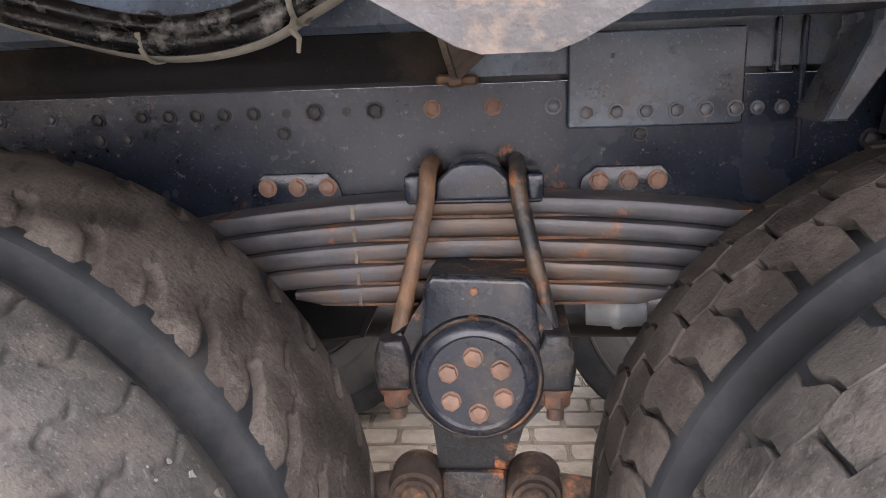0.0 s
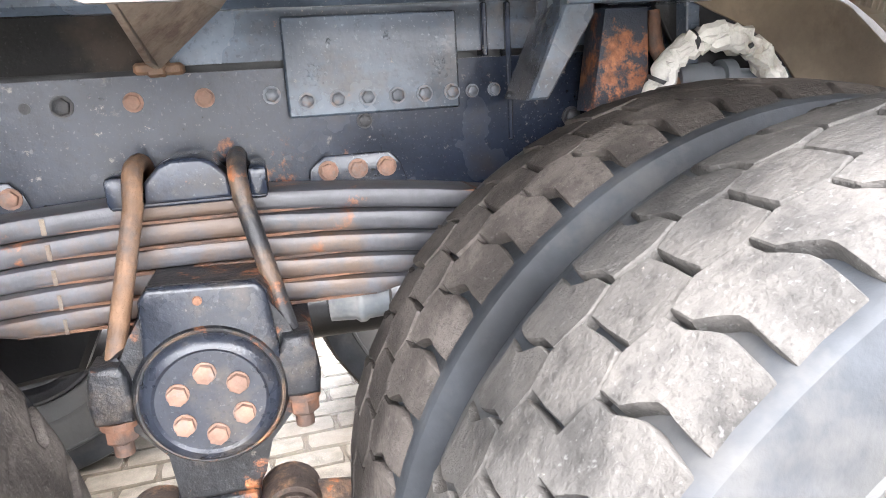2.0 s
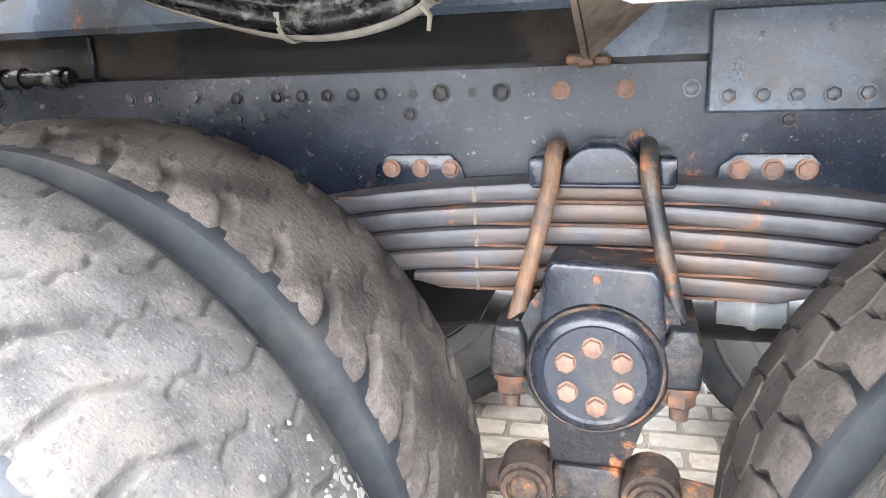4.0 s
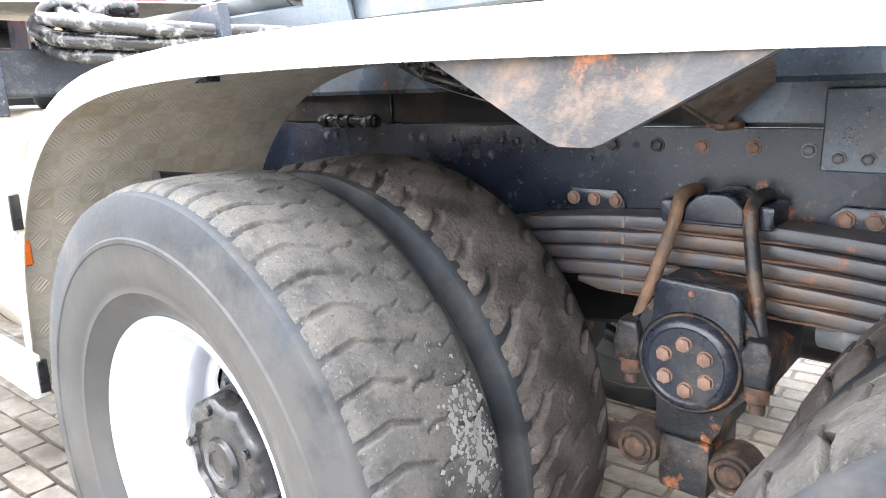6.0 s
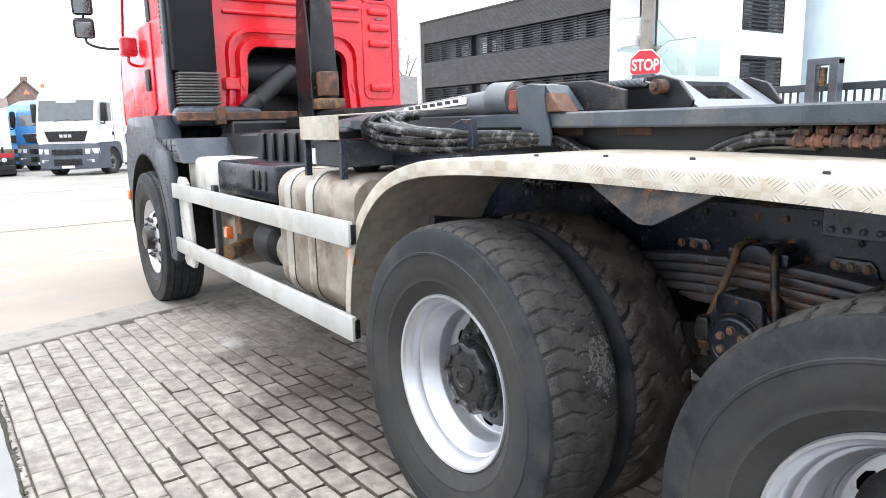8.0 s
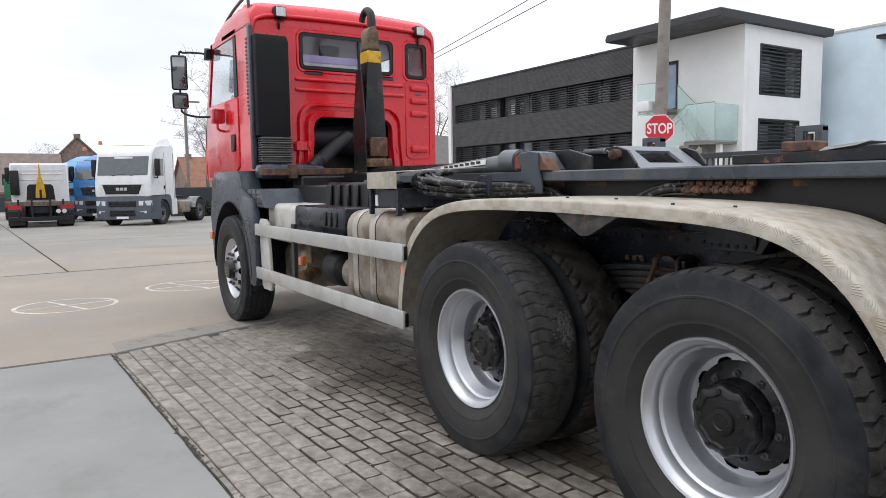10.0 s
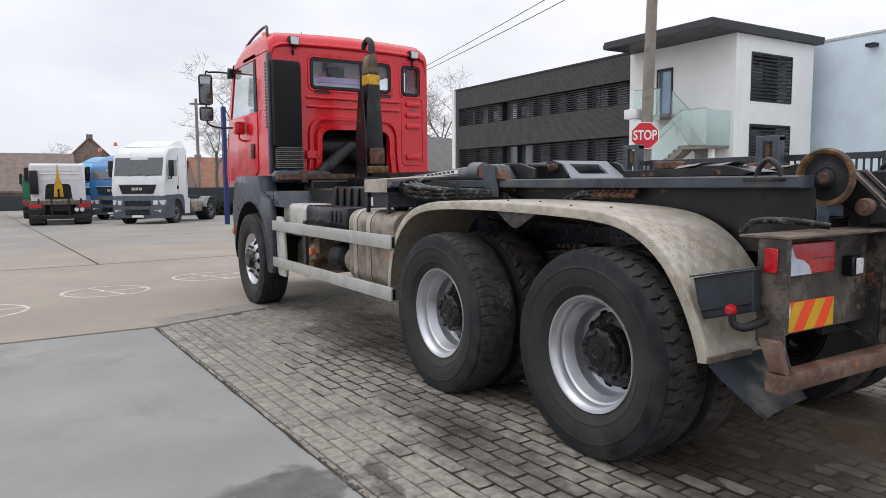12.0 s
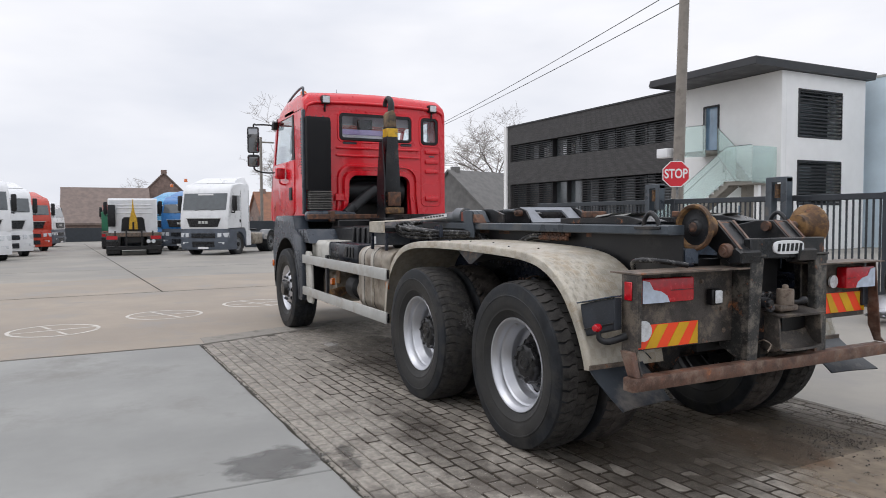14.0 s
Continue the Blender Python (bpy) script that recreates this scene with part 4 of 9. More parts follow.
# leaf spring and its seat -------------------------------------------
SY0, SY1 = 0.600, 0.676
spring = part("leaf_spring", B(), M["spring"], truck, "stack of worn grey leaf springs")
ends = [0.80, 0.72, 0.64, 0.47, 0.36, 0.27]
top_z, leaf = 0.962, 0.0335
for k, e in enumerate([0.80, 0.64, 0.47, 0.37, 0.28]):
    bm = B()
    zc = top_z - k * leaf
    n = 24
    rows = []
    for i in range(n + 1):
        x = -0.012 - e + 2 * e * i / n
        u = (x + 0.012)
        sag = 0.16 * u * u + 0.05 * abs(u) ** 3 - 0.0012 * k
        th = leaf - 0.0045 if abs(u) < e - 0.05 else (leaf - 0.0045) * (0.45 + 0.55 * (e - abs(u)) / 0.05)
        gap = 0.0 if abs(u) < 0.11 else 0.002
        zt = zc - sag - gap
        rows.append([bm.verts.new(p) for p in ((x, SY0 + 0.004, zt), (x, SY1, zt), (x, SY1, zt - th), (x, SY0 + 0.003, zt - th), (x, SY0 - 0.001, zt - th * 0.9), (x, SY0 - 0.003, zt - th * 0.72), (x, SY0 - 0.003, zt - th * 0.28), (x, SY0 - 0.001, zt - th * 0.1))])
    for a, b in zip(rows, rows[1:]):
        for q in range(8):
            bm.faces.new((a[q], a[(q + 1) % 8], b[(q + 1) % 8], b[q]))
    bm.faces.new(rows[0])
    bm.faces.new(rows[-1][::-1])
    part("leaf", bm, M["spring"], spring)
    rb = box(B(), -0.25 - 0.04 * (4 - k), SY0 - 0.001, zc - leaf + 0.0002, 0.22 + 0.04 * (4 - k), SY1, zc - leaf + 0.0044)
    part("rust_line", rb, M["rust"], spring)
    zd = zc - 0.16 * 0.033 - 0.003
    part("chalk_drip", box(B(), -0.197 + 0.001 * k, SY0 - 0.0042, zd - 0.025, -0.191 + 0.0006 * k, SY0 - 0.0025, zd - 0.004), M["tan_plate"], spring, "pale drip down the leaves")
# top saddle
bm = prism(B(), [(-0.068, 0.958), (-0.066, 0.985), (-0.046, 1.006), (-0.030, 1.013), (0.006, 1.013), (0.020, 1.006), (0.038, 0.986), (0.040, 0.958)], 0.575, 0.680, "xz", 0.006, 3)
for x0 in (-0.113, 0.060):
    box(bm, x0, 0.578, 0.955, x0 + 0.026, 0.67, 0.996, 0.007, 2)
box(bm, -0.110, 0.580, 0.953, 0.084, 0.68, 0.962, 0.003)
part("spring_saddle", bm, M["frame"], spring, "cast saddle on top of the leaves")
CAP = Vector((-0.011, 0.466, 0.728))
seat = part("spring_seat", prism(B(), [(-0.072, 0.600), (-0.066, 0.648), (-0.100, 0.690), (-0.145, 0.706), (-0.148, 0.770), (-0.118, 0.79), (-0.092, 0.80), (-0.080, 0.856), (-0.070, 0.868), (0.062, 0.862), (0.072, 0.850),
                                        (0.082, 0.795), (0.105, 0.785), (0.122, 0.765), (0.120, 0.706), (0.080, 0.690), (0.044, 0.648), (0.030, 0.60), (0.032, 0.572), (-0.075, 0.572)], 0.505, 0.70, "xz", 0.010, 3), M["cast"], truck, "black cast spring seat on the trunnion")
part("seat_face", prism(B(), [(-0.088, 0.72), (-0.080, 0.858), (-0.068, 0.874), (0.058, 0.868), (0.070, 0.852), (0.082, 0.72)], 0.486, 0.506, "xz", 0.008, 3), M["cap"], seat)
cap_m = pose(CAP.x, CAP.y, CAP.z) @ Matrix.Diagonal((0.93, 1, 0.93, 1))
part("trunnion_ring", lathe(B(), [(0.086, 0.05), (0.099, 0.045), (0.101, 0.024), (0.096, 0.016), (0.089, 0.016), (0.089, 0.03)], 64, m=cap_m), M["cast"], seat, "rust-edged ring round the cap")
part("rust_rim", lathe(B(), [(0.0905, 0.0150), (0.0935, 0.0140), (0.0955, 0.0155), (0.0950, 0.020)], 64, m=cap_m), M["ubolt"], seat)
part("trunnion_cap", lathe(B(), [(0.090, 0.04), (0.091, 0.014), (0.088, 0.008), (0.082, 0.002), (0.074, 0.0), (0.070, 0.003), (0.0, 0.004)], 64, m=cap_m), M["cap"], seat, "round black end cap with six rusty bolts")
for k in range(6):
    a = radians(90 + 60 * k + 4)
    part("cap_bolt", hexhead(B(), (CAP.x + 0.041 * math.cos(a), CAP.y + 0.004, CAP.z - 0.003 + 0.041 * math.sin(a)), (0, -1, 0), 0.0125, 0.012, 1.12, turn=k), M["rust_pale"], seat)
part("rust_dot", hexhead(B(), (-0.012, 0.486, 0.852), (0, -1, 0), 0.005, 0.004, 1.2), M["rust"], seat)
# U bolts and their lugs
for x0, x1, y1, z1 in ((-0.078, -0.128, 0.515, 0.782), (0.049, 0.098, 0.515, 0.79)):
    pts = curve_pts([(x0, 0.70, 0.90), (x0, 0.69, 0.980), (x0, 0.66, 1.003), (x0, 0.60, 1.003), (x0, 0.574, 0.988)], 5)
    pts += [Vector((x0, 0.572, 0.968)) .lerp(Vector((x1, y1, z1 - 0.03)), t) for t in (0.05, 0.3, 0.6, 0.9, 1.0)]
    part("u_bolt", tube(B(), pts, 0.0125, 14), M["orange_rust"] if x0 < 0 else M["ubolt"], spring, "rusty U-bolt over the leaves")
    bm = prism(B(), [(x1 - 0.023, 0.706), (x1 + 0.023, 0.706), (x1 + 0.027, 0.735), (x1 + 0.023, 0.765), (x1 + 0.017, z1), (x1 - 0.017, z1), (x1 - 0.023, 0.765), (x1 - 0.027, 0.735)], 0.486, 0.542, "xz", 0.009, 3)
    part("bolt_lug", bm, M["cast"], seat)
    bm = cyl(B(), (x1, 0.514, 0.706), (x1, 0.514, 0.701), 0.025, n=20)
    hexhead(bm, (x1, 0.514, 0.703), (0, 0, -1), 0.021, 0.030, 1.15)
    cyl(bm, (x1, 0.514, 0.68), (x1, 0.514, 0.655), 0.0125, n=14)
    part("u_bolt_nut", bm, M["rust"], seat, "rusted nut")
# lower torque rods
for s, xe in ((-1, -0.52), (1, 0.52)):
    bm = cyl(B(), (s * 0.085 - 0.020, 0.53, 0.535), (xe, 0.58, 0.44), 0.024, n=18)
    lathe(bm, [(0.0, -0.05), (0.022, -0.05), (0.026, -0.044), (0.046, -0.040), (0.050, -0.02), (0.050, 0.03), (0.0, 0.034)], 28, m=pose(s * 0.087 - 0.020, 0.535, 0.532) @ Matrix.Scale(0.85, 4))
    lathe(bm, [(0.030, -0.053), (0.038, -0.053), (0.038, -0.03), (0.030, -0.03)], 24, closed=True, m=pose(s * 0.087 - 0.020, 0.535, 0.532) @ Matrix.Scale(0.85, 4))
    part("torque_rod", bm, M["bush_rust"], truck, "rusty torque rod with a rubber bush")
part("rod_bracket", box(B(), -0.068, 0.506, 0.46, 0.028, 0.66, 0.571, 0.012, 2), M["cast"], truck)
part("trunnion_tube", cyl(B(), (-0.011, 0.6, 0.728), (-0.011, mirrored(0.6), 0.728), 0.06, n=20), M["soot"], truck)
# plain right-hand spring
bm = B()
for k, e in enumerate([0.80, 0.64, 0.47, 0.37, 0.28]):
    zc = top_z - k * leaf
    for s in (-1, 1):
        prism(bm, [(-0.01, zc), (s * e * 0.5, zc - 0.045 * e), (s * e, zc - 0.17 * e), (s * e, zc - 0.17 * e - 0.02), (s * e * 0.5, zc - 0.045 * e - 0.029), (-0.01, zc - 0.029)], mirrored(SY0), mirrored(SY1), "xz")
part("leaf_spring", bm, M["spring"], truck)
part("spring_seat", prism(B(), [(-0.1, 0.56), (-0.15, 0.69), (-0.15, 0.78), (-0.08, 0.86), (0.07, 0.86), (0.126, 0.77), (0.126, 0.69), (0.08, 0.56)], mirrored(0.49), mirrored(0.70), "xz", 0.01), M["cast"], truck)

# mudguards -----------------------------------------------------------


def guard_path():
    """Side line of the mudguard, from its front foot over both wheels to the flap."""
    line = [(-1.455, 0.50), (-1.45, 0.68), (-1.405, 0.88), (-1.31, 1.05), (-1.16, 1.18), (-0.97, 1.252), (-0.70, 1.283), (-0.30, 1.290), (0.10, 1.284), (0.40, 1.275),
            (0.64, 1.262), (0.84, 1.232), (1.00, 1.165), (1.13, 1.06), (1.23, 0.92), (1.30, 0.78), (1.342, 0.66), (1.352, 0.61)]
    return [(p.x, p.y) for p in curve_pts([(x, z, 0) for x, z in line], 4)]


def guard_out(x):
    """The outer edge runs slightly askew to the frame."""
    return -0.085 + 0.0425 * (x + 1.4)


def guard(side):
    """Long mudguard of tread plate over both rear axles, with a folded outer lip."""
    path = guard_path()
    bm = B()
    uvl = bm.loops.layers.uv.new("UVMap")
    y_in = 0.585
    rows, dist = [], [0.0]
    for i, (x, z) in enumerate(path):
        a, b = path[max(i - 1, 0)], path[min(i + 1, len(path) - 1)]
        d = Vector((b[0] - a[0], b[1] - a[1])).normalized()
        nrm = Vector((-d.y, d.x))
        if i:
            dist.append(dist[-1] + math.dist(path[i - 1], path[i]))
        row = []
        o = guard_out(x)
        for y, off in ((y_in, 0.0), (0.25, 0.0), (o + 0.020, 0.0), (o + 0.004, -0.004), (o, -0.012), (o, -0.055)):
            yv = mirrored(y) if side else y
            row.append(bm.verts.new((x + nrm.x * off, yv, z + nrm.y * off)))
        rows.append(row)
    vv = [0.0, 0.335, 0.65, 0.668, 0.676, 0.726]
    for i in range(len(rows) - 1):
        for k in range(5):
            f = bm.faces.new((rows[i][k], rows[i + 1][k], rows[i + 1][k + 1], rows[i][k + 1]))
            for lp, (q, w) in zip(f.loops, ((dist[i], vv[k]), (dist[i + 1], vv[k]), (dist[i + 1], vv[k + 1]), (dist[i], vv[k + 1]))):
                lp[uvl].uv = (q, w)
    bmesh.ops.recalc_face_normals(bm, faces=bm.faces)
    bmesh.ops.solidify(bm, geom=list(bm.faces), thickness=0.003)
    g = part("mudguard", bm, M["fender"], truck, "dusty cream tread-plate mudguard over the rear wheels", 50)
    if side:
        return g
    skirt = prism(B(), [(0.58, 1.262), (0.60, 1.222), (0.70, 1.185), (0.80, 1.142), (0.87, 1.095), (0.915, 1.04), (0.95, 0.97), (1.20, 0.94), (1.12, 1.06), (0.99, 1.163), (0.83, 1.23)], 0.588, 0.593, "xz")
    part("inner_skirt", skirt, M["guard_under"], g, "mud-brown inner skirt of the mudguard")
    for x, y in ((-0.42, 0.06), (-0.22, 0.14), (0.02, 0.20), (0.42, 0.08), (0.60, 0.20)):
        z = next(b[1] + (a[1] - b[1]) * (b[0] - x) / (b[0] - a[0]) for a, b in zip(path, path[1:]) if a[0] <= x <= b[0] and a[1] > 1.2)
        part("guard_bolt", box(B(), x - 0.007, y - 0.005, z - 0.006, x + 0.007, y + 0.005, z + 0.007, 0.002), M["frame_dull"], g)
    return g


guard(0)
guard(1)
bracket = part("guard_bracket", prism(B(), [(-0.200, 1.264), (0.010, 1.145), (0.024, 1.140), (0.062, 1.140), (0.076, 1.145), (0.310, 1.266)], -0.012, -0.006, "xz"), mat("rusted_bracket", (0.055, 0.054, 0.056), 0.6, var=0.3, scale=6, dirt=(0.13, 0.095, 0.072), dirt_at=0.52, dirt_scale=9, rust=0.34, rust_scale=7, bump=0.4, chips=0.2), truck, "rusty V-shaped mudguard bracket")
bm = B()
outer = [(-0.19, 1.262), (0.014, 1.147), (0.072, 1.147), (0.300, 1.264)]
inner = [(-0.10, 1.262), (0.00, 1.19), (0.06, 1.19), (0.20, 1.266)]
ra, rb = [bm.verts.new((x, -0.005, z)) for x, z in outer], [bm.verts.new((x, 0.30, z)) for x, z in inner]
for i in range(3):
    bm.faces.new((ra[i], ra[i + 1], rb[i + 1], rb[i]))
part("bracket_trough", thick(bm, 0.004), M["frame_dull"], bracket)
# black plate added to block the bright ground seen past the spring
part("bogie_beam", prism(B(), [(-0.55, 0.62), (-0.24, 0.66), (-0.20, 0.74), (-0.24, 0.87), (-0.55, 0.87)], 0.80, 0.86, "xz", 0.01), M["soot"], truck)
part("gusset", prism(B(), [(0.30, 1.262), (0.30, 1.215), (0.60, 1.130), (0.682, 1.124), (0.682, 1.196), (0.652, 1.20), (0.652, 1.262)], -0.044, -0.036, "yz", 0.001), M["tan_plate"], bracket, "gusset plate rusty at the foot")
bm = B()
q = [bm.verts.new(p) for p in ((-0.036, 0.30, 1.215), (0.14, 0.30, 1.258), (0.05, 0.655, 1.20), (-0.036, 0.655, 1.128))]
bm.faces.new(q)
part("gusset_web", thick(bm, 0.004), M["tan_plate"], bracket)
bm = B()
for k, (dx, dz) in enumerate(((-0.02, 0.0), (0.0, 0.004), (0.018, -0.002), (-0.004, -0.004))):
    box(bm, -0.05 + dx, 0.664, 1.118 + dz, -0.025 + dx, 0.70, 1.134 + dz, 0.004)
part("rust_crust", bm, M["orange_rust"], bracket)
for x in (-1.05, 1.05):
    part("guard_arm", tube(B(), [(x, 0.70, 1.0), (x, 0.30, 1.0), (x, 0.10, 1.03)], 0.02, 12), M["frame_dull"], truck)

# hinge bracket with the rusty block and wrapped hose behind the rear axle
bm = B()
prism(bm, [(0.445, 1.055), (0.475, 1.055), (0.545, 1.165), (0.545, 1.19), (0.505, 1.19)], 0.56, 0.665, "xz", 0.003)
prism(bm, [(0.500, 1.178), (0.735, 1.178), (0.735, 1.192), (0.500, 1.192)], 0.55, 0.665, "xz", 0.002)
prism(bm, [(0.715, 1.09), (0.735, 1.09), (0.735, 1.18), (0.712, 1.18)], 0.60, 0.665, "xz", 0.002)
part("hinge_bracket", bm, M["frame_light"], truck, "angled blue-grey bracket")
part("rusty_block", prism(B(), [(0.560, 1.030), (0.655, 1.030), (0.650, 1.175), (0.580, 1.175)], 0.60, 0.66, "xz", 0.006, 2), mat("flaked_orange_block", (0.022, 0.028, 0.040), 0.5, var=0.3, scale=8, rust=0.70, rust_scale=9, bump=0.5), truck, "block with flaked orange rust")
part("hydraulic_fitting", tube(B(), [(0.665, 0.615, 1.17), (0.668, 0.612, 1.12), (0.680, 0.60, 1.08), (0.70, 0.60, 1.06)], [0.010, 0.012, 0.009, 0.009], 12), M["rust"], truck)
cloth = curve_pts([(0.655, 0.60, 1.040), (0.672, 0.59, 1.085), (0.705, 0.585, 1.118), (0.765, 0.58, 1.126), (0.815, 0.58, 1.108), (0.850, 0.585, 1.070), (0.872, 0.60, 1.030)], 6)
rnd = random.Random(21)
wrapped = part("wrapped_hose", tube(B(), cloth, [0.018 * (0.72 if i % 9 == 4 else 1.0) * rnd.uniform(0.82, 1.18) for i in range(37)], 9), M["cloth"], truck, "hose wrapped in crumpled white cloth", 70)
for k, (dy, dz) in enumerate(((-0.012, 0.008), (0.012, -0.010), (-0.010, -0.012))):
    fold = [p + Vector((rnd.uniform(-0.004, 0.004), dy + rnd.uniform(-0.005, 0.005), dz + rnd.uniform(-0.006, 0.006))) for p in cloth]
    part("cloth_fold", tube(B(), fold, [0.009 * rnd.uniform(0.5, 1.4) for _ in fold], 6), M["cloth"], wrapped)
for i in (4, 13, 22, 31):
    d = (cloth[i + 1] - cloth[i - 1]).normalized()
    part("cloth_tie", cyl(B(), cloth[i] - d * 0.003, cloth[i] + d * 0.003, 0.0185, n=14), M["frame_dull"], wrapped)
bm = cyl(B(), (0.700, 0.61, 1.068), (0.755, 0.61, 1.068), 0.024, n=20)
cyl(bm, (0.685, 0.61, 1.068), (0.700, 0.61, 1.068), 0.015, n=20)
cyl(bm, (0.755, 0.61, 1.068), (0.778, 0.61, 1.068), 0.017, n=20)
cyl(bm, (0.778, 0.61, 1.068), (0.798, 0.61, 1.068), 0.026, n=20)
cyl(bm, (0.798, 0.61, 1.068), (1.06, 0.61, 1.062), 0.011, n=14)
part("valve", bm, M["hyd"], truck, "round grey valve")

# lift frame ------------------------------------------------------------
for side in (0, 1):
    def yy(v):
        return mirrored(v) if side else v
    poly = [(0.545, 1.373), (0.552, 1.366), (0.675, 1.366), (0.675, 1.426), (0.552, 1.426), (0.545, 1.419)]
    part("lift_rail", prism(B(), [(yy(a), z) for a, z in poly], -2.55, 1.42, "yz", 0.004, 2), M["rail"], truck, "grey-blue upper rail of the hooklift")
    part("rail_web", prism(B(), [(yy(a), z) for a, z in ((0.645, 1.27), (0.655, 1.27), (0.655, 1.368), (0.645, 1.368))], -2.6, 0.62, "yz"), M["soot"], truck)
    part("rail_end_plate", prism(B(), [(0.75, 1.05), (1.45, 1.05), (1.45, 1.368), (0.62, 1.368), (0.62, 1.27)], yy(0.628), yy(0.640), "xz", 0.002), M["soot"], truck, "black side plate of the lift frame")
    for x in (-0.95, -0.62, 0.55):
        part("web_rust", box(B(), x, yy(0.640), 1.335, x + 0.16, yy(0.646), 1.364, 0.002), M["rust"], truck)
    # lifting eye
    eye = tube(B(), curve_pts([(1.20, yy(0.56), 1.418), (1.215, yy(0.56), 1.466), (1.26, yy(0.56), 1.50), (1.31, yy(0.56), 1.466), (1.33, yy(0.56), 1.418)], 5), 0.014, 12)
    box(eye, 1.14, yy(0.535), 1.400, 1.36, yy(0.60), 1.418, 0.003)
    part("lifting_eye", eye, M["arm"], truck, "black lifting eye")
    # strap over the rail
    st = prism(B(), [(-0.990, 1.298), (-0.850, 1.298), (-0.845, 1.34), (-0.870, 1.42), (-0.890, 1.53), (-0.96, 1.540), (-1.050, 1.528), (-1.030, 1.42), (-1.000, 1.34)], yy(0.520), yy(0.536), "xz", 0.003)
    prism(st, [(-1.04, 1.528), (-0.96, 1.540), (-0.89, 1.53), (-0.80, 1.432), (-0.82, 1.430), (-0.90, 1.518), (-0.96, 1.528), (-1.03, 1.516)], yy(0.537), yy(0.66), "xz", 0.002)
    part("rail_strap", st, M["rail"], truck, "bent steel strap over the rail")
    part("rust_patch", prism(B(), [(-0.875, 1.428), (-0.79, 1.428), (-0.86, 1.50), (-0.89, 1.50)], yy(0.53), yy(0.62), "xz", 0.004), M["rust"], truck)
# tilt arms with the slotted cross plate between them
for yv in (0.83, mirrored(0.83)):
    s = 1 if yv < YC else -1
    bm = prism(B(), [(-1.12, 1.42), (-0.45, 1.42), (-0.44, 1.455), (-0.50, 1.530), (-0.58, 1.555), (-1.12, 1.525)], yv, yv + s * 0.02, "xz", 0.003)
    part("tilt_arm", bm, M["arm"], truck, "black tilt arm plate")
    part("pivot", hexhead(cyl(B(), (-0.565, yv - s * 0.05, 1.509), (-0.565, yv, 1.509), 0.028, n=20), (-0.565, yv - s * 0.05, 1.509), (0, -s, 0), 0.017, 0.018), M["rust"], truck)
    sp = B()
    tube(sp, [(-0.80 + 0.17 * i / 120, yv - s * 0.025 + 0.013 * math.cos(i * 1.1), 1.530 + 0.013 * math.sin(i * 1.1)) for i in range(121)], 0.0042, 6)
    part("coil_spring", sp, M["hyd"], truck, "coil return spring")
    part("spring_hook", tube(B(), [(-0.63, yv - s * 0.025, 1.53), (-0.605, yv - s * 0.025, 1.525), (-0.59, yv - s * 0.02, 1.512)], 0.005, 6), M["hyd"], truck)
cross = B()
holed(cross, [0.86, 0.985, 1.275, 1.40], [0.0, 0.25, 0.80, 1.0], [(0.985, 1.275, 0.25, 0.80)], lambda u, v: (-0.43 - 0.20 * v, u, 1.430 + 0.130 * v))
part("cross_plate", thick(cross, 0.018), mat("pale_cross_plate", (0.20, 0.215, 0.24), 0.4, var=0.2, scale=8, dirt=(0.12, 0.115, 0.11), dirt_at=0.6, rust=0.12), truck, "pale slanted cross plate with a slot")
# rear slabs on the rails
for y0, y1 in ((0.60, 0.80), (mirrored(0.80), mirrored(0.60))):
    part("bearing_slab", prism(B(), [(0.30, 1.428), (1.10, 1.428), (1.16, 1.446), (1.02, 1.480), (0.86, 1.485), (0.80, 1.468), (0.30, 1.468)], y0, y1, "xz", 0.003), M["arm"], truck, "black bearing slab")
    part("slab_block", box(B(), 0.50, y0 + 0.03, 1.468, 0.62, y1 - 0.03, 1.515, 0.008), M["rust"], truck)
    for x0, x1 in ((0.66, 0.80), (0.84, 0.98)):
        part("wear_plate", prism(B(), [(x0, 1.470), (x1, 1.486), (x1 + 0.05, 1.50), (x0 + 0.03, 1.486)], y0 + 0.02, y1 - 0.02, "xz"), M["alu"], truck, "bright worn plate")
# lift cylinders
for yv in (0.60, mirrored(0.60)):
    s = 1 if yv < YC else -1
    cy = cyl(B(), (-3.45, yv + s * 0.12, 1.345), (-1.22, yv, 1.482), 0.058, n=28)
    cyl(cy, (-1.27, yv, 1.493), (-1.13, yv, 1.490), 0.070, n=28)
    part("lift_cylinder", cy, M["hyd"], truck, "long dusty hydraulic cylinder")
    ey = lathe(B(), [(0.0, -0.05), (0.02, -0.055), (0.022, -0.05), (0.058, -0.045), (0.058, 0.045), (0.0, 0.05)], 28, m=pose(-1.085, yv, 1.482, 0, 0, 0 if s > 0 else 180))
    part("cylinder_eye", ey, M["frame_dull"], truck)
    part("eye_plate", box(B(), -1.115, yv - s * 0.062, 1.44, -1.055, yv - s * 0.052, 1.525, 0.008), mat("red_lead_plate", (0.22, 0.055, 0.035), 0.6, var=0.3, scale=20), truck)
    part("cylinder_lug", prism(B(), [(-1.10, 1.428), (-0.62, 1.428), (-0.62, 1.50), (-0.80, 1.545), (-1.02, 1.548)], yv + s * 0.08, yv + s * 0.10, "xz", 0.004), M["arm"], truck)
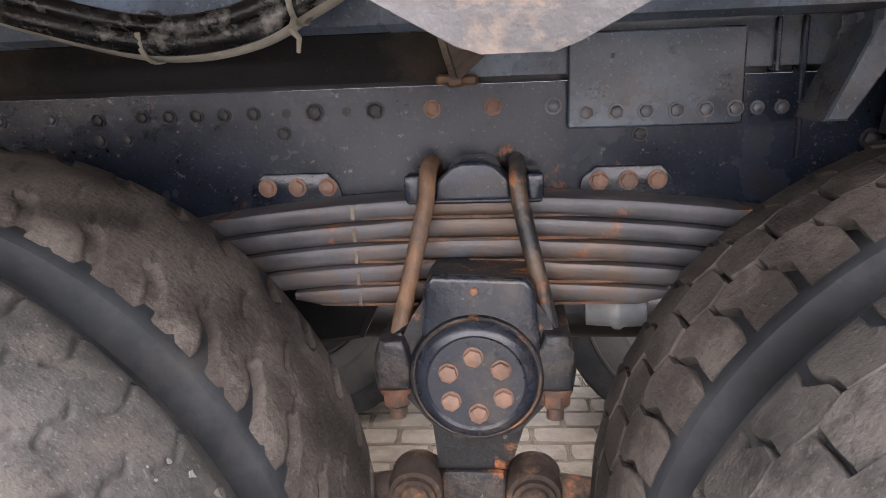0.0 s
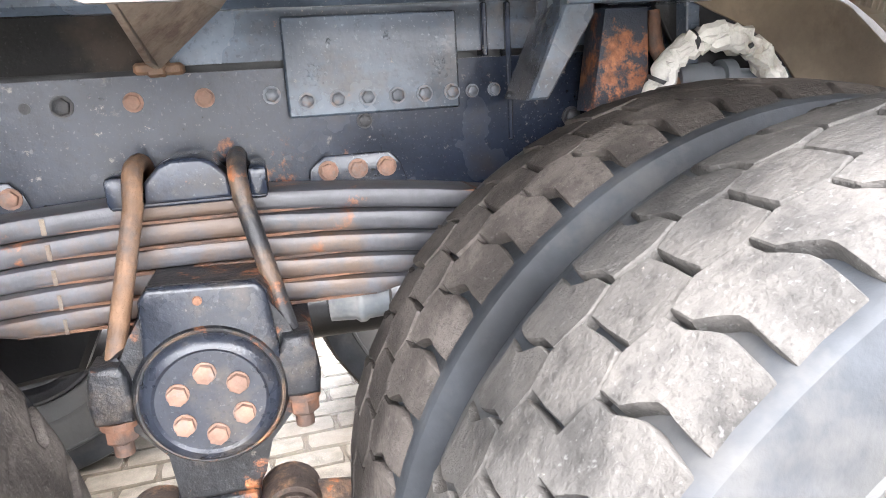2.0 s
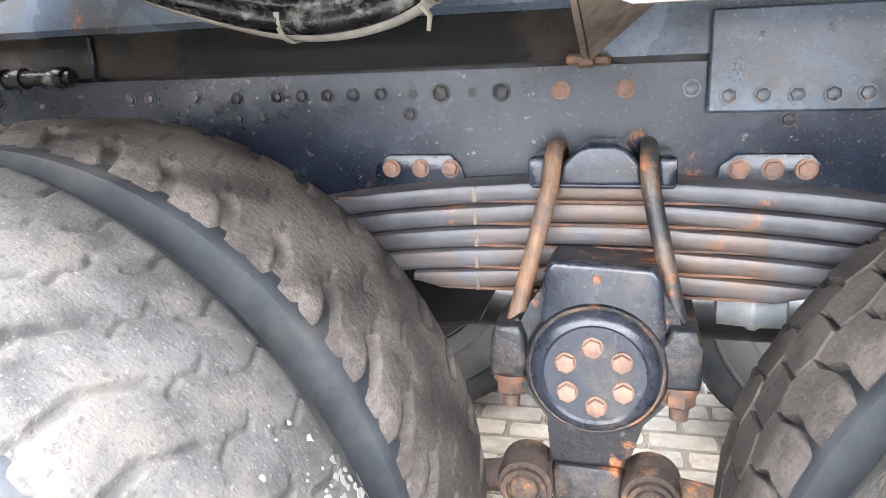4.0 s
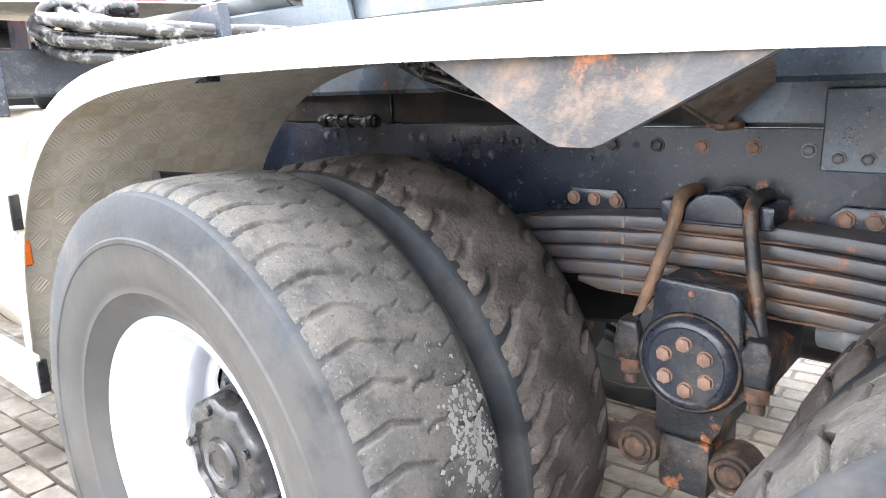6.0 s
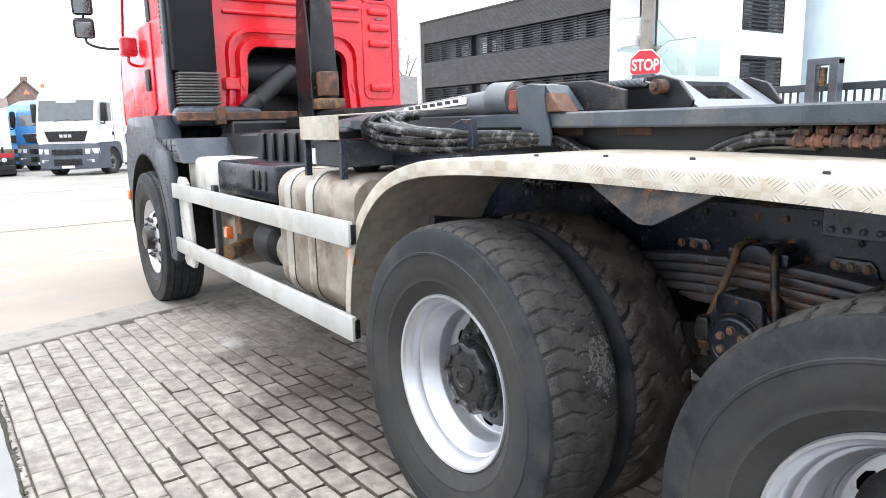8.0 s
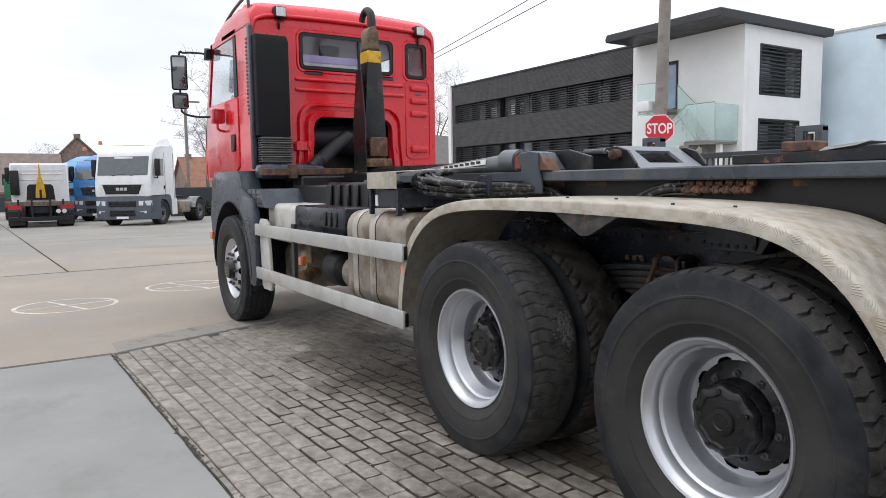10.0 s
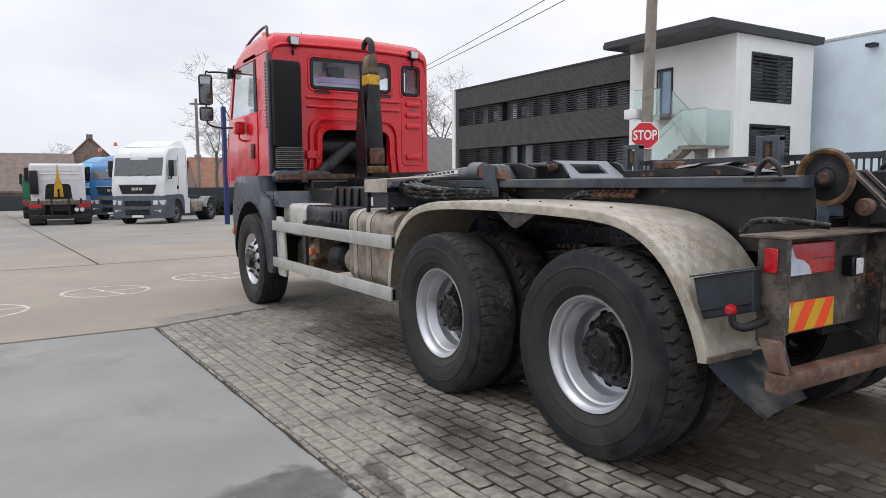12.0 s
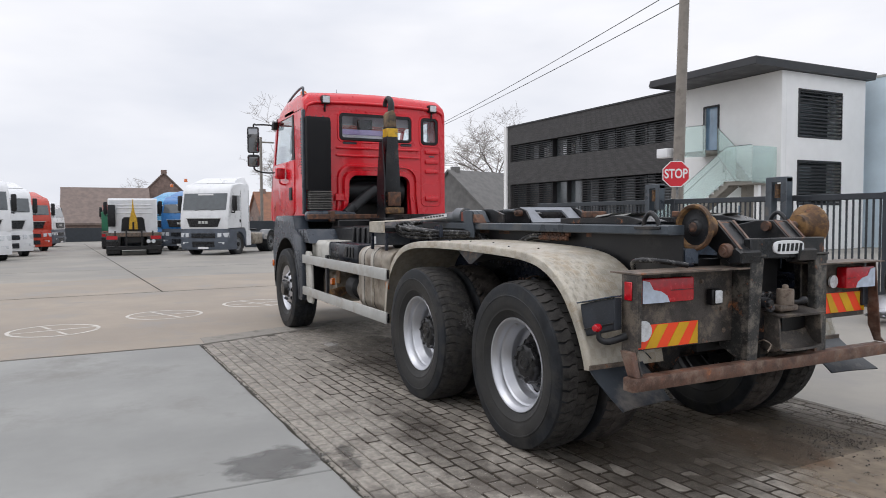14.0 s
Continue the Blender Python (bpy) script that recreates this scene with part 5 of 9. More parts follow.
decal = part("cylinder_decal", prism(B(), [(-1.95, 1.448), (-1.42, 1.478), (-1.42, 1.510), (-1.95, 1.476)], 0.546, 0.552, "xz"), M["white"], truck, "pale strip with dark bars on the cylinder")
for k in range(7):
    part("decal_bar", box(B(), -1.90 + 0.064 * k, 0.5430, 1.462 + 0.0037 * k, -1.858 + 0.064 * k, 0.5465, 1.478 + 0.0037 * k), M["hub"], decal)
part("sliding_arm", box(B(), -3.95, YC - 0.20, 1.42, -0.9, YC + 0.16, 1.515, 0.012), M["arm"], truck, "black sliding arm between the rails")

# upright hook arm
hook = part("hook_arm", prism(B(), [(0.905, 1.40), (1.135, 1.40), (1.125, 1.90), (1.095, 2.50), (1.09, 2.64), (0.955, 2.64), (0.950, 2.50), (0.915, 1.95)], -4.02, -3.86, "yz", 0.012, 2), M["arm"], truck, "black upright hook arm with a yellow band")
part("arm_side", prism(B(), [(-4.10, 1.40), (-3.82, 1.40), (-3.84, 2.0), (-3.90, 2.45), (-4.0, 2.45), (-4.09, 1.95)], 0.892, 0.906, "xz", 0.004), M["arm"], hook)
part("arm_head", prism(B(), [(0.957, 2.64), (1.088, 2.64), (1.078, 2.80), (1.045, 2.86), (0.985, 2.84), (0.955, 2.80)], -4.01, -3.87, "yz", 0.012, 2), mat("bare_worn_head", (0.10, 0.075, 0.05), 0.65, var=0.5, scale=12, dirt=(0.22, 0.15, 0.08), dirt_at=0.5, dirt_scale=10, rust=0.4), hook, "worn brown head of the arm")
part("yellow_band", box(B(), -4.024, 0.949, 2.505, -3.855, 1.097, 2.625, 0.01), M["yellow"], hook, "worn yellow band")
hk = curve_pts([(-3.94, 1.03, 2.80), (-3.93, 1.035, 2.90), (-3.95, 1.035, 2.985), (-4.02, 1.03, 3.025), (-4.09, 1.025, 2.99), (-4.11, 1.02, 2.93)], 6)
part("hook", tube(B(), hk, [0.046 - 0.018 * i / 30 for i in range(31)], 14), M["frame_dull"], hook, "steel hook tip bent forwards")
part("stop_block", box(B(), -3.86, 0.945, 1.62, -3.74, 1.085, 1.80, 0.012, 2), M["rust"], hook, "rusty stop block")
part("stop_foot", box(B(), -3.86, 0.90, 1.52, -3.72, 1.12, 1.60, 0.012, 2), M["roller"], hook)
part("arm_foot", box(B(), -4.15, 0.80, 1.38, -3.60, 1.55, 1.47, 0.01), M["soot"], hook)

# ---- cab ----
CX, CY0, CY1 = -4.60, 0.065, 2.150      # rear wall, left and right sides
cab = part("cab", B(), M["red"], truck, "red day cab with black rear trim")


def loft(bm, sections, caps=True, closed=True):
    rows = [[bm.verts.new(p) for p in s] for s in sections]
    n = len(rows[0])
    for a, b in zip(rows, rows[1:]):
        for i in range(n if closed else n - 1):
            bm.faces.new((a[i], a[(i + 1) % n], b[(i + 1) % n], b[i]))
    if caps:
        bm.faces.new(rows[0][::-1])
        bm.faces.new(rows[-1])
    return bm


def roof_section(x, top, low, inset, r):
    y0, y1 = CY0 + inset, CY1 - inset
    pts = [(x, y0 - 0.0, low)]
    for k in range(7):
        a = radians(180 - 90 * k / 6)
        pts.append((x, y0 + r + r * math.cos(a), top - r + r * math.sin(a)))
    for k in range(1, 6):
        pts.append((x, y0 + r + (y1 - y0 - 2 * r) * k / 6, top + 0.03 * math.sin(math.pi * k / 6)))
    for k in range(7):
        a = radians(90 - 90 * k / 6)
        pts.append((x, y1 - r + r * math.cos(a), top - r + r * math.sin(a)))
    pts.append((x, y1, low))
    return pts


part("roof", loft(B(), [roof_section(*q) for q in ((-4.598, 3.00, 2.92, 0.002, 0.06), (-4.615, 3.075, 2.92, 0.0, 0.10), (-4.70, 3.150, 2.92, 0.0, 0.14), (-5.10, 3.185, 2.92, 0.0, 0.14), (-5.6, 3.17, 2.92, 0.0, 0.14), (-5.95, 3.10, 2.90, 0.01, 0.14), (-6.12, 3.0, 2.86, 0.03, 0.10))]), M["red"], cab, "red roof with rounded edges", 50)
part("roof_lip", tube(B(), curve_pts([(-4.64, CY0 + 0.01, 2.60), (-4.605, CY0 + 0.03, 2.90), (-4.585, CY0 + 0.10, 2.985), (-4.578, CY0 + 0.30, 3.015), (-4.575, 1.10, 3.03), (-4.578, CY1 - 0.30, 3.015), (-4.585, CY1 - 0.10, 2.985), (-4.605, CY1 - 0.03, 2.90), (-4.64, CY1 - 0.01, 2.60)], 6), 0.020, 10), M["red"], cab, "rounded red roof edge")
for y in (CY0 + 0.035, CY1 - 0.035):
    part("roof_gutter", tube(B(), [(-4.66, y, 2.975), (-5.2, y - 0.002, 2.985), (-5.75, y, 2.975), (-6.05, y, 2.90)], 0.014, 8), M["red"], cab)
# rear wall with its openings
WIN, SIDE, ARCH = (0.570, 1.600, 2.540, 2.875), (1.785, 2.020, 2.525, 2.875), (0.660, 1.560, 1.50, 2.050)
us = [CY0, 0.41, 0.57, 0.66, 1.56, 1.60, 1.785, 2.02, CY1]
vs_ = [1.50, 2.05, 2.525, 2.54, 2.875, 2.93]
part("rear_wall", backed(holed(B(), us, vs_, [WIN, SIDE, ARCH], lambda u, v: (CX, u, v)), (-0.03, 0, 0)), M["red"], cab, "red pressed-steel rear wall")
for s, y0 in ((1, CY0), (-1, CY1)):
    yi = y0 + s * 0.03
    side = B()
    prism(side, [(-6.45, 1.42), (-5.62, 1.42), (-4.632, 1.50), (-4.632, 2.28), (-6.36, 2.28), (-6.50, 1.9)], y0, yi, "xz", 0.004)
    prism(side, [(-5.06, 2.28), (-4.632, 2.28), (-4.632, 2.93), (-5.10, 2.93)], y0, yi, "xz")
    prism(side, [(-6.10, 2.90), (-5.10, 2.90), (-5.10, 2.96), (-6.08, 2.96)], y0, yi, "xz")
    prism(side, [(-6.36, 2.28), (-6.28, 2.28), (-6.02, 2.92), (-6.11, 2.92)], y0, yi, "xz")
    part("cab_side", side, M["red"], cab)
    part("side_window", prism(B(), [(-6.28, 2.28), (-5.08, 2.28), (-5.11, 2.90), (-6.03, 2.90)], y0 + s * 0.012, y0 + s * 0.018, "xz"), M["pane"], cab).visible_shadow = False
    d = B()
    prism(d, [(-6.34, 1.46), (-5.30, 1.46), (-5.10, 1.56), (-5.08, 2.26), (-6.33, 2.26)], y0 - s * 0.014, y0 + s * 0.002, "xz", 0.008, 2)
    door = part("door", d, M["red"], cab, "red cab door")
    part("door_handle", box(B(), -5.30, y0 - s * 0.035, 1.72, -5.18, y0 - s * 0.012, 1.90, 0.01), M["plastic"], door, "black door handle")
    part("window_post", prism(B(), [(-5.20, 2.28), (-5.08, 2.28), (-5.10, 2.90), (-5.17, 2.90)], y0 - s * 0.008, y0 + s * 0.005, "xz"), M["plastic"], cab)
front = B()
for pts in ([(-6.36, 2.28), (-6.50, 1.9), (-6.56, 1.6), (-6.54, 1.44), (-6.49, 1.44), (-6.50, 1.6), (-6.46, 1.9), (-6.33, 2.28)],):
    prism(front, pts, CY0, CY1, "xz", 0.003)
prism(front, [(-6.12, 2.90), (-6.08, 2.96), (-6.02, 2.96), (-6.02, 2.88)], CY0, CY1, "xz")
part("front_panel", front, M["red"], cab)
part("windscreen", prism(B(), [(-6.36, 2.28), (-6.12, 2.90), (-6.112, 2.90), (-6.352, 2.28)], CY0 + 0.05, CY1 - 0.05, "xz"), M["pane"], cab).visible_shadow = False
part("cab_floor", box(B(), -6.5, CY0 + 0.03, 1.42, -4.64, CY1 - 0.03, 1.50), M["plastic"], cab)
# rear windows with rubber seals


def ring_seal(bm, u0, u1, v0, v1, w, d, r, at):
    """A rounded rectangular seal; at(u, v, out) gives places."""
    def loop(g):
        out = []
        for cu, cv, a0 in ((u1 - r, v1 - r, 0), (u0 + r, v1 - r, 90), (u0 + r, v0 + r, 180), (u1 - r, v0 + r, 270)):
            for k in range(5):
                a = radians(a0 + 90 * k / 4)
                out.append((cu + (r + g) * math.cos(a), cv + (r + g) * math.sin(a)))
        return out
    loops = [[bm.verts.new(at(u, v, o)) for u, v in loop(g)] for g, o in ((-w, 0.0), (-w, d), (w * 0.4, d), (w, 0.0))]
    n = len(loops[0])
    for a, b in zip(loops, loops[1:]):
        for i in range(n):
            bm.faces.new((a[i], a[(i + 1) % n], b[(i + 1) % n], b[i]))
    return bm


def rear_at(u, v, o):
    return (CX + o, u, v)


for nm, w in (("rear_window", WIN), ("corner_window", SIDE)):
    pane = part(nm, box(B(), CX - 0.02, w[0] - 0.01, w[2] - 0.01, CX - 0.014, w[1] + 0.01, w[3] + 0.01), M["dusty_pane"], cab)
    pane.visible_shadow = False
    part("window_seal", ring_seal(B(), w[0], w[1], w[2], w[3], 0.022, 0.012, 0.05, rear_at), M["plastic"], pane)
    part("pressed_edge", ring_seal(B(), w[0] - 0.035, w[1] + 0.035, w[2] - 0.035, w[3] + 0.030, 0.014, 0.012, 0.07, rear_at), M["red"], cab)
part("window_bar", box(B(), CX - 0.012, 1.205, 2.545, CX + 0.008, 1.225, 2.87), M["plastic"], cab)
# recess over the gearbox: a raised red arch with a black bay behind it
arch = B()
for g0, g1, o0, o1 in ((0.0, 0.075, 0.0, 0.075), (0.115, 0.155, 0.0, 0.045)):
    def arch_line(g):
        y0, y1, z1, r = ARCH[0] - g, ARCH[1] + g, ARCH[3] + g, 0.12 + g * 0.5
        pts = [(y0 - 0.03, 1.50), (y0, 1.80)]
        pts += [(y0 + r + r * math.cos(radians(a)), z1 - r + r * math.sin(radians(a))) for a in (180, 157, 135, 112, 90)]
        pts += [(y1 - r + r * math.cos(radians(a)), z1 - r + r * math.sin(radians(a))) for a in (90, 67, 45, 22, 0)]
        return pts + [(y1, 1.80), (y1 + 0.03, 1.50)]
    rows = [[(CX + o, y, z) for y, z in arch_line(g)] for g, o in ((g0, o0), (g0, o1), (g1 - 0.015, o1), (g1, o0))]
    loft(arch, rows, caps=False, closed=False)
part("arch_pressing", arch, M["red"], cab, "raised red arch round the engine bay")
part("bay_back", box(B(), -5.25, 0.60, 1.40, -5.23, 1.62, 2.15), M["soot"], cab)
bay = B()
box(bay, -5.23, 0.60, 1.40, CX - 0.03, 0.655, 2.10)
box(bay, -5.23, 1.565, 1.40, CX - 0.03, 1.62, 2.10)
box(bay, -5.23, 0.655, 2.055, CX - 0.03, 1.565, 2.10)
part("bay_lining", bay, M["soot"], cab)
# pressed ribs
for y0, y1, z0, z1 in ((0.50, 1.74, 2.405, 2.44), (0.50, 1.74, 2.30, 2.335), (1.83, 2.04, 2.375, 2.435), (1.83, 2.04, 2.235, 2.30), (1.83, 2.04, 2.095, 2.16), (1.83, 2.04, 1.70, 1.775)):
    part("pressed_rib", box(B(), CX - 0.004, y0, z0, CX + 0.032, y1, z1, 0.016, 2), M["red"], cab)
part("corner_panel", ring_seal(B(), 1.775, 2.085, 1.64, 2.49, 0.012, 0.010, 0.06, rear_at), M["red"], cab)
for y0, y1 in ((0.60, 0.80), (1.45, 1.62)):
    part("cab_vent", box(B(), CX, y0, 2.475, CX + 0.012, y1, 2.515, 0.004), M["grey_plastic"], cab, "grey vent flap")
part("vent_badge", box(B(), CX, 1.90, 2.335, CX + 0.010, 1.98, 2.352, 0.003), M["hyd"], cab)
for y in (0.60, 1.60):
    part("latch_hook", tube(B(), [(CX + 0.02, y, 1.80), (CX + 0.07, y, 1.76), (CX + 0.07, y + 0.02, 1.70), (CX + 0.02, y + 0.02, 1.66)], 0.014, 8), M["red"], cab)
part("lock_box", box(B(), CX, 0.47, 1.70, CX + 0.06, 0.60, 1.80, 0.01), M["red"], cab)
# air intake snorkel on the left corner
part("intake_duct", prism(B(), [(CX + 0.002, 1.84), (CX + 0.16, 1.84), (CX + 0.17, 2.74), (CX + 0.13, 2.80), (CX + 0.002, 2.80)], 0.060, 0.385, "xz", 0.012, 2), M["duct"], cab, "tall black air intake duct")
for k in range(11):
    z = 1.585 + 0.0225 * k
    part("bellows_ring", box(B(), CX + 0.002, 0.085, z, CX + 0.165 - 0.012 * (k % 2), 0.40, z + 0.015, 0.006), M["bellows"], cab)
part("bellows_core", box(B(), CX + 0.004, 0.10, 1.575, CX + 0.14, 0.385, 1.84), M["soot"], cab)
part("corner_trim", box(B(), CX - 0.03, CY0 - 0.03, 1.52, CX + 0.05, CY0 + 0.012, 2.90, 0.012, 2), M["grey_plastic"], cab, "grey corner trim with slots")
for k in range(20):
    part("trim_slot", box(B(), CX - 0.14, CY0 - 0.012, 2.06 + 0.038 * k, CX - 0.045, CY0 + 0.004, 2.082 + 0.038 * k, 0.003), M["plastic"], cab)
for y in (0.12, 0.20, 0.30):
    part("duct_bolt", hexhead(B(), (CX + 0.10, y, 2.80), (0, 0, 1), 0.010, 0.02), M["bolt"], cab)
# work lamps
for y, z in ((0.355, 3.045), (1.935, 3.02)):
    lamp = part("work_lamp", box(B(), CX - 0.02, y - 0.06, z - 0.055, CX + 0.07, y + 0.06, z + 0.055, 0.014, 2), M["plastic"], cab, "black square work lamp")
    part("lamp_glass", box(B(), CX + 0.069, y - 0.048, z - 0.043, CX + 0.078, y + 0.048, z + 0.043, 0.004), M["lens_clear"], lamp)
    part("lamp_stalk", tube(B(), [(CX + 0.02, y, z - 0.05), (CX + 0.03, y - 0.01, z - 0.10), (CX + 0.005, y, z - 0.15)], 0.012, 8), M["plastic"], lamp)
part("roof_bar", tube(B(), curve_pts([(-4.70, 0.10, 2.98), (-4.73, 0.10, 3.15), (-4.84, 0.12, 3.235), (-5.3, 0.14, 3.22), (-5.75, 0.16, 3.16), (-5.80, 0.16, 3.10), (-5.74, 0.16, 3.07)], 5), 0.016, 10), M["grey_plastic"], cab, "bent tube guard on the roof")
part("beacon", lathe(B(), [(0.06, 0.0), (0.06, 0.02), (0.05, 0.025), (0.047, 0.09), (0.03, 0.11), (0.0, 0.115)], 20, m=pose(-5.35, 0.28, 3.17, 90, 0, 0)), M["orange"], cab, "orange warning beacon")
part("aerial", cyl(B(), (-5.7, 0.9, 3.1), (-5.75, 0.9, 3.42), 0.004, n=6), M["plastic"], cab)
# cab inside
part("seat_back", box(B(), -5.35, 0.45, 1.7, -5.2, 0.95, 2.45, 0.05, 3), M["interior"], cab)
part("head_rest", box(B(), -5.33, 1.06, 2.62, -5.20, 1.27, 2.98, 0.03, 3), M["soot"], cab, "dark head rest behind the window")
part("seat_back", box(B(), -5.35, 1.35, 1.7, -5.2, 1.85, 2.45, 0.05, 3), M["interior"], cab)
part("dashboard", box(B(), -6.40, CY0 + 0.05, 1.9, -6.0, CY1 - 0.05, 2.30, 0.05, 2), M["interior"], cab)
part("headliner", box(B(), -6.06, CY0 + 0.04, 2.905, -4.67, CY1 - 0.04, 2.915), mat("pale_headliner", (0.78, 0.80, 0.86), 0.9, var=0.05, bump=0.05), cab)
# stand-ins for a windscreen sun strip, set near the rear glass for light
part("blanket", box(B(), CX - 0.16, 0.60, 2.615, CX - 0.09, 1.36, 2.69, 0.012, 2), M["lilac"], cab, "lilac strip added close behind the window")
part("sheet", box(B(), CX - 0.17, 0.60, 2.50, CX - 0.085, 1.40, 2.613, 0.012, 2), M["white"], cab, "white strip added under the lilac one")
# mirrors
arm = part("mirror_arm", tube(B(), curve_pts([(-6.12, 0.06, 2.86), (-6.18, -0.05, 2.88), (-6.24, -0.20, 2.88), (-6.26, -0.25, 2.84), (-6.26, -0.25, 2.30), (-6.24, -0.23, 2.20), (-6.2, -0.1, 2.16), (-6.15, 0.06, 2.16)], 6), 0.012, 8), M["plastic"], cab, "black mirror bracket")
for z0, z1, tilt in ((2.46, 2.85, 0), (2.25, 2.43, 8)):
    mm = pose(-6.26, -0.255, (z0 + z1) / 2, 0, 9 + tilt, -12)
    h = (z1 - z0) / 2
    mir = part("mirror", box(B(), -0.055, -0.088, -h, 0.045, 0.088, h, 0.03, 3, m=mm), M["plastic"], arm, "black mirror housing")
    part("mirror_glass", box(B(), 0.044, -0.072, -h + 0.02, 0.049, 0.072, h - 0.02, 0.01, 2, m=mm), M["mirror"], arm)
sl = part("side_lamp", box(B(), -5.60, CY0 - 0.165, 2.03, -5.48, CY0 - 0.03, 2.19, 0.022, 3), M["red"], cab, "red kerb mirror housing under the window")
part("mirror_stem", tube(B(), curve_pts([(-5.54, CY0 - 0.10, 2.04), (-5.54, CY0 - 0.10, 1.98), (-5.56, CY0 - 0.05, 1.955), (-5.58, CY0 - 0.005, 1.955)], 5), 0.013, 8), M["red"], sl)
part("mirror_glass", box(B(), -5.481, CY0 - 0.15, 2.045, -5.476, CY0 - 0.045, 2.175, 0.012, 2), M["lens_red"], sl)
part("mirror_mount", prism(B(), [(-6.16, 2.80), (-6.04, 2.80), (-6.0, 2.90), (-6.10, 2.93)], CY0 - 0.07, CY0 + 0.005, "xz", 0.015, 2), M["plastic"], cab, "black mirror mount on the pillar")
# front wheel arch and step panel
arc = [(AXLE_1 - 0.035 + 0.670 * math.cos(radians(a)), WHEEL_Z + 0.690 * math.sin(radians(a))) for a in range(-4, 185, 9)]
out = [(-5.54, 0.49), (-5.60, 0.62), (-5.66, 1.05), (-5.62, 1.40), (-5.52, 1.50), (-4.64, 1.50), (-4.58, 1.47), (-4.52, 1.33), (-4.20, 1.25), (-4.17, 1.20), (-4.17, 0.46), (-4.20, 0.42)]
bm = B()
k1, k2 = len(arc), len(out)
# strips between the arch line and the outline
al = arc[::-1]
ratio = [out[min(k2 - 1, round(i * (k2 - 1) / (k1 - 1)))] for i in range(k1)]
va = [bm.verts.new((x, -0.120, z)) for x, z in al]
vb = [bm.verts.new((x, -0.120 + 0.02 * (z > 1.3), z)) for x, z in ratio]
for i in range(k1 - 1):
    q = [va[i], va[i + 1], vb[i + 1], vb[i]]
    if ratio[i] == ratio[i + 1]:
        bm.faces.new(q[:3])
    else:
        bm.faces.new(q)
bmesh.ops.remove_doubles(bm, verts=bm.verts, dist=1e-4)
mg = part("wheel_arch", thick(bm, 0.02), M["grey_plastic"], truck, "grey plastic arch over the front wheel")
bm = B()
loft(bm, [[(x, y, z) for x, z in arc] for y in (-0.125, 0.36)], caps=False, closed=False)
part("arch_liner", thick(bm, 0.012), M["plastic"], mg)
part("arch_top", prism(B(), [(-5.64, 1.38), (-5.52, 1.505), (-4.62, 1.505), (-4.52, 1.33), (-4.70, 1.30), (-5.50, 1.30)], -0.105, 0.10, "xz", 0.02, 2), M["grey_plastic"], mg)
part("step_panel", prism(B(), [(-4.50, 1.33), (-4.05, 1.33), (-3.88, 1.16), (-4.42, 1.16)], -0.09, 0.42, "xz", 0.02, 2), M["grey_plastic"], mg, "ribbed grey plastic cover behind the wheel")
for k in range(3):
    part("cover_rib", box(B(), -4.47, -0.094, 1.20 + 0.04 * k, -3.97 - 0.03 * k, 0.40, 1.204 + 0.04 * k), M["plastic"], mg)
for k in range(3):
    part("cover_crease", box(B(), -4.40 + 0.14 * k, -0.0935, 1.17, -4.394 + 0.14 * k, -0.089, 1.325), M["plastic"], mg)
part("arch_tail", prism(B(), [(-4.56, 1.14), (-4.46, 1.27), (-4.16, 1.24), (-4.10, 1.12), (-4.10, 0.50), (-4.14, 0.43), (-4.30, 0.43), (-4.345, 0.62), (-4.40, 0.90)], -0.122, -0.060, "xz", 0.014, 2), M["grey_plastic"], mg)
part("marker_lamp", box(B(), -5.66, -0.140, 0.78, -5.59, -0.11, 0.87, 0.008), M["orange"], mg, "orange side marker")
part("lower_front", box(B(), -6.5, 0.16, 0.45, -5.75, mirrored(0.16), 1.42, 0.05, 2), M["grey_plastic"], truck, "grey lower front of the cab")

# ---- gear along the left side ----
for z0, z1, x0, lab in ((0.910, 1.015, -4.20, "upper"), (0.515, 0.620, -4.20, "lower")):
    part("side_guard_bar", box(B(), x0, -0.118, z0, -1.33, -0.094, z1, 0.004, 2), M["alu"], truck, "pale aluminium side guard bar")
    part("bar_lip", box(B(), -1.34, -0.106, z0 + 0.012, -1.326, -0.082, z1 - 0.012, 0.002), M["hub"], truck)
for x in (-3.2,):
    part("guard_post", box(B(), x - 0.03, -0.093, 0.50, x + 0.03, -0.06, 1.05, 0.004), M["frame_dull"], truck)
ep = part("end_plate", prism(B(), [(-4.06, 0.45), (-4.02, 0.42), (-3.84, 0.42), (-3.80, 0.46), (-3.86, 1.02), (-3.92, 1.06), (-4.06, 1.06), (-4.10, 1.02)], -0.080, -0.050, "xz", 0.008, 2), M["adblue"], truck, "pale end plate behind the front wheel")
part("plate_crease", prism(B(), [(-4.05, 0.80), (-3.86, 0.62), (-3.86, 0.635), (-4.05, 0.815)], -0.0825, -0.080, "xz"), M["strap"], ep)


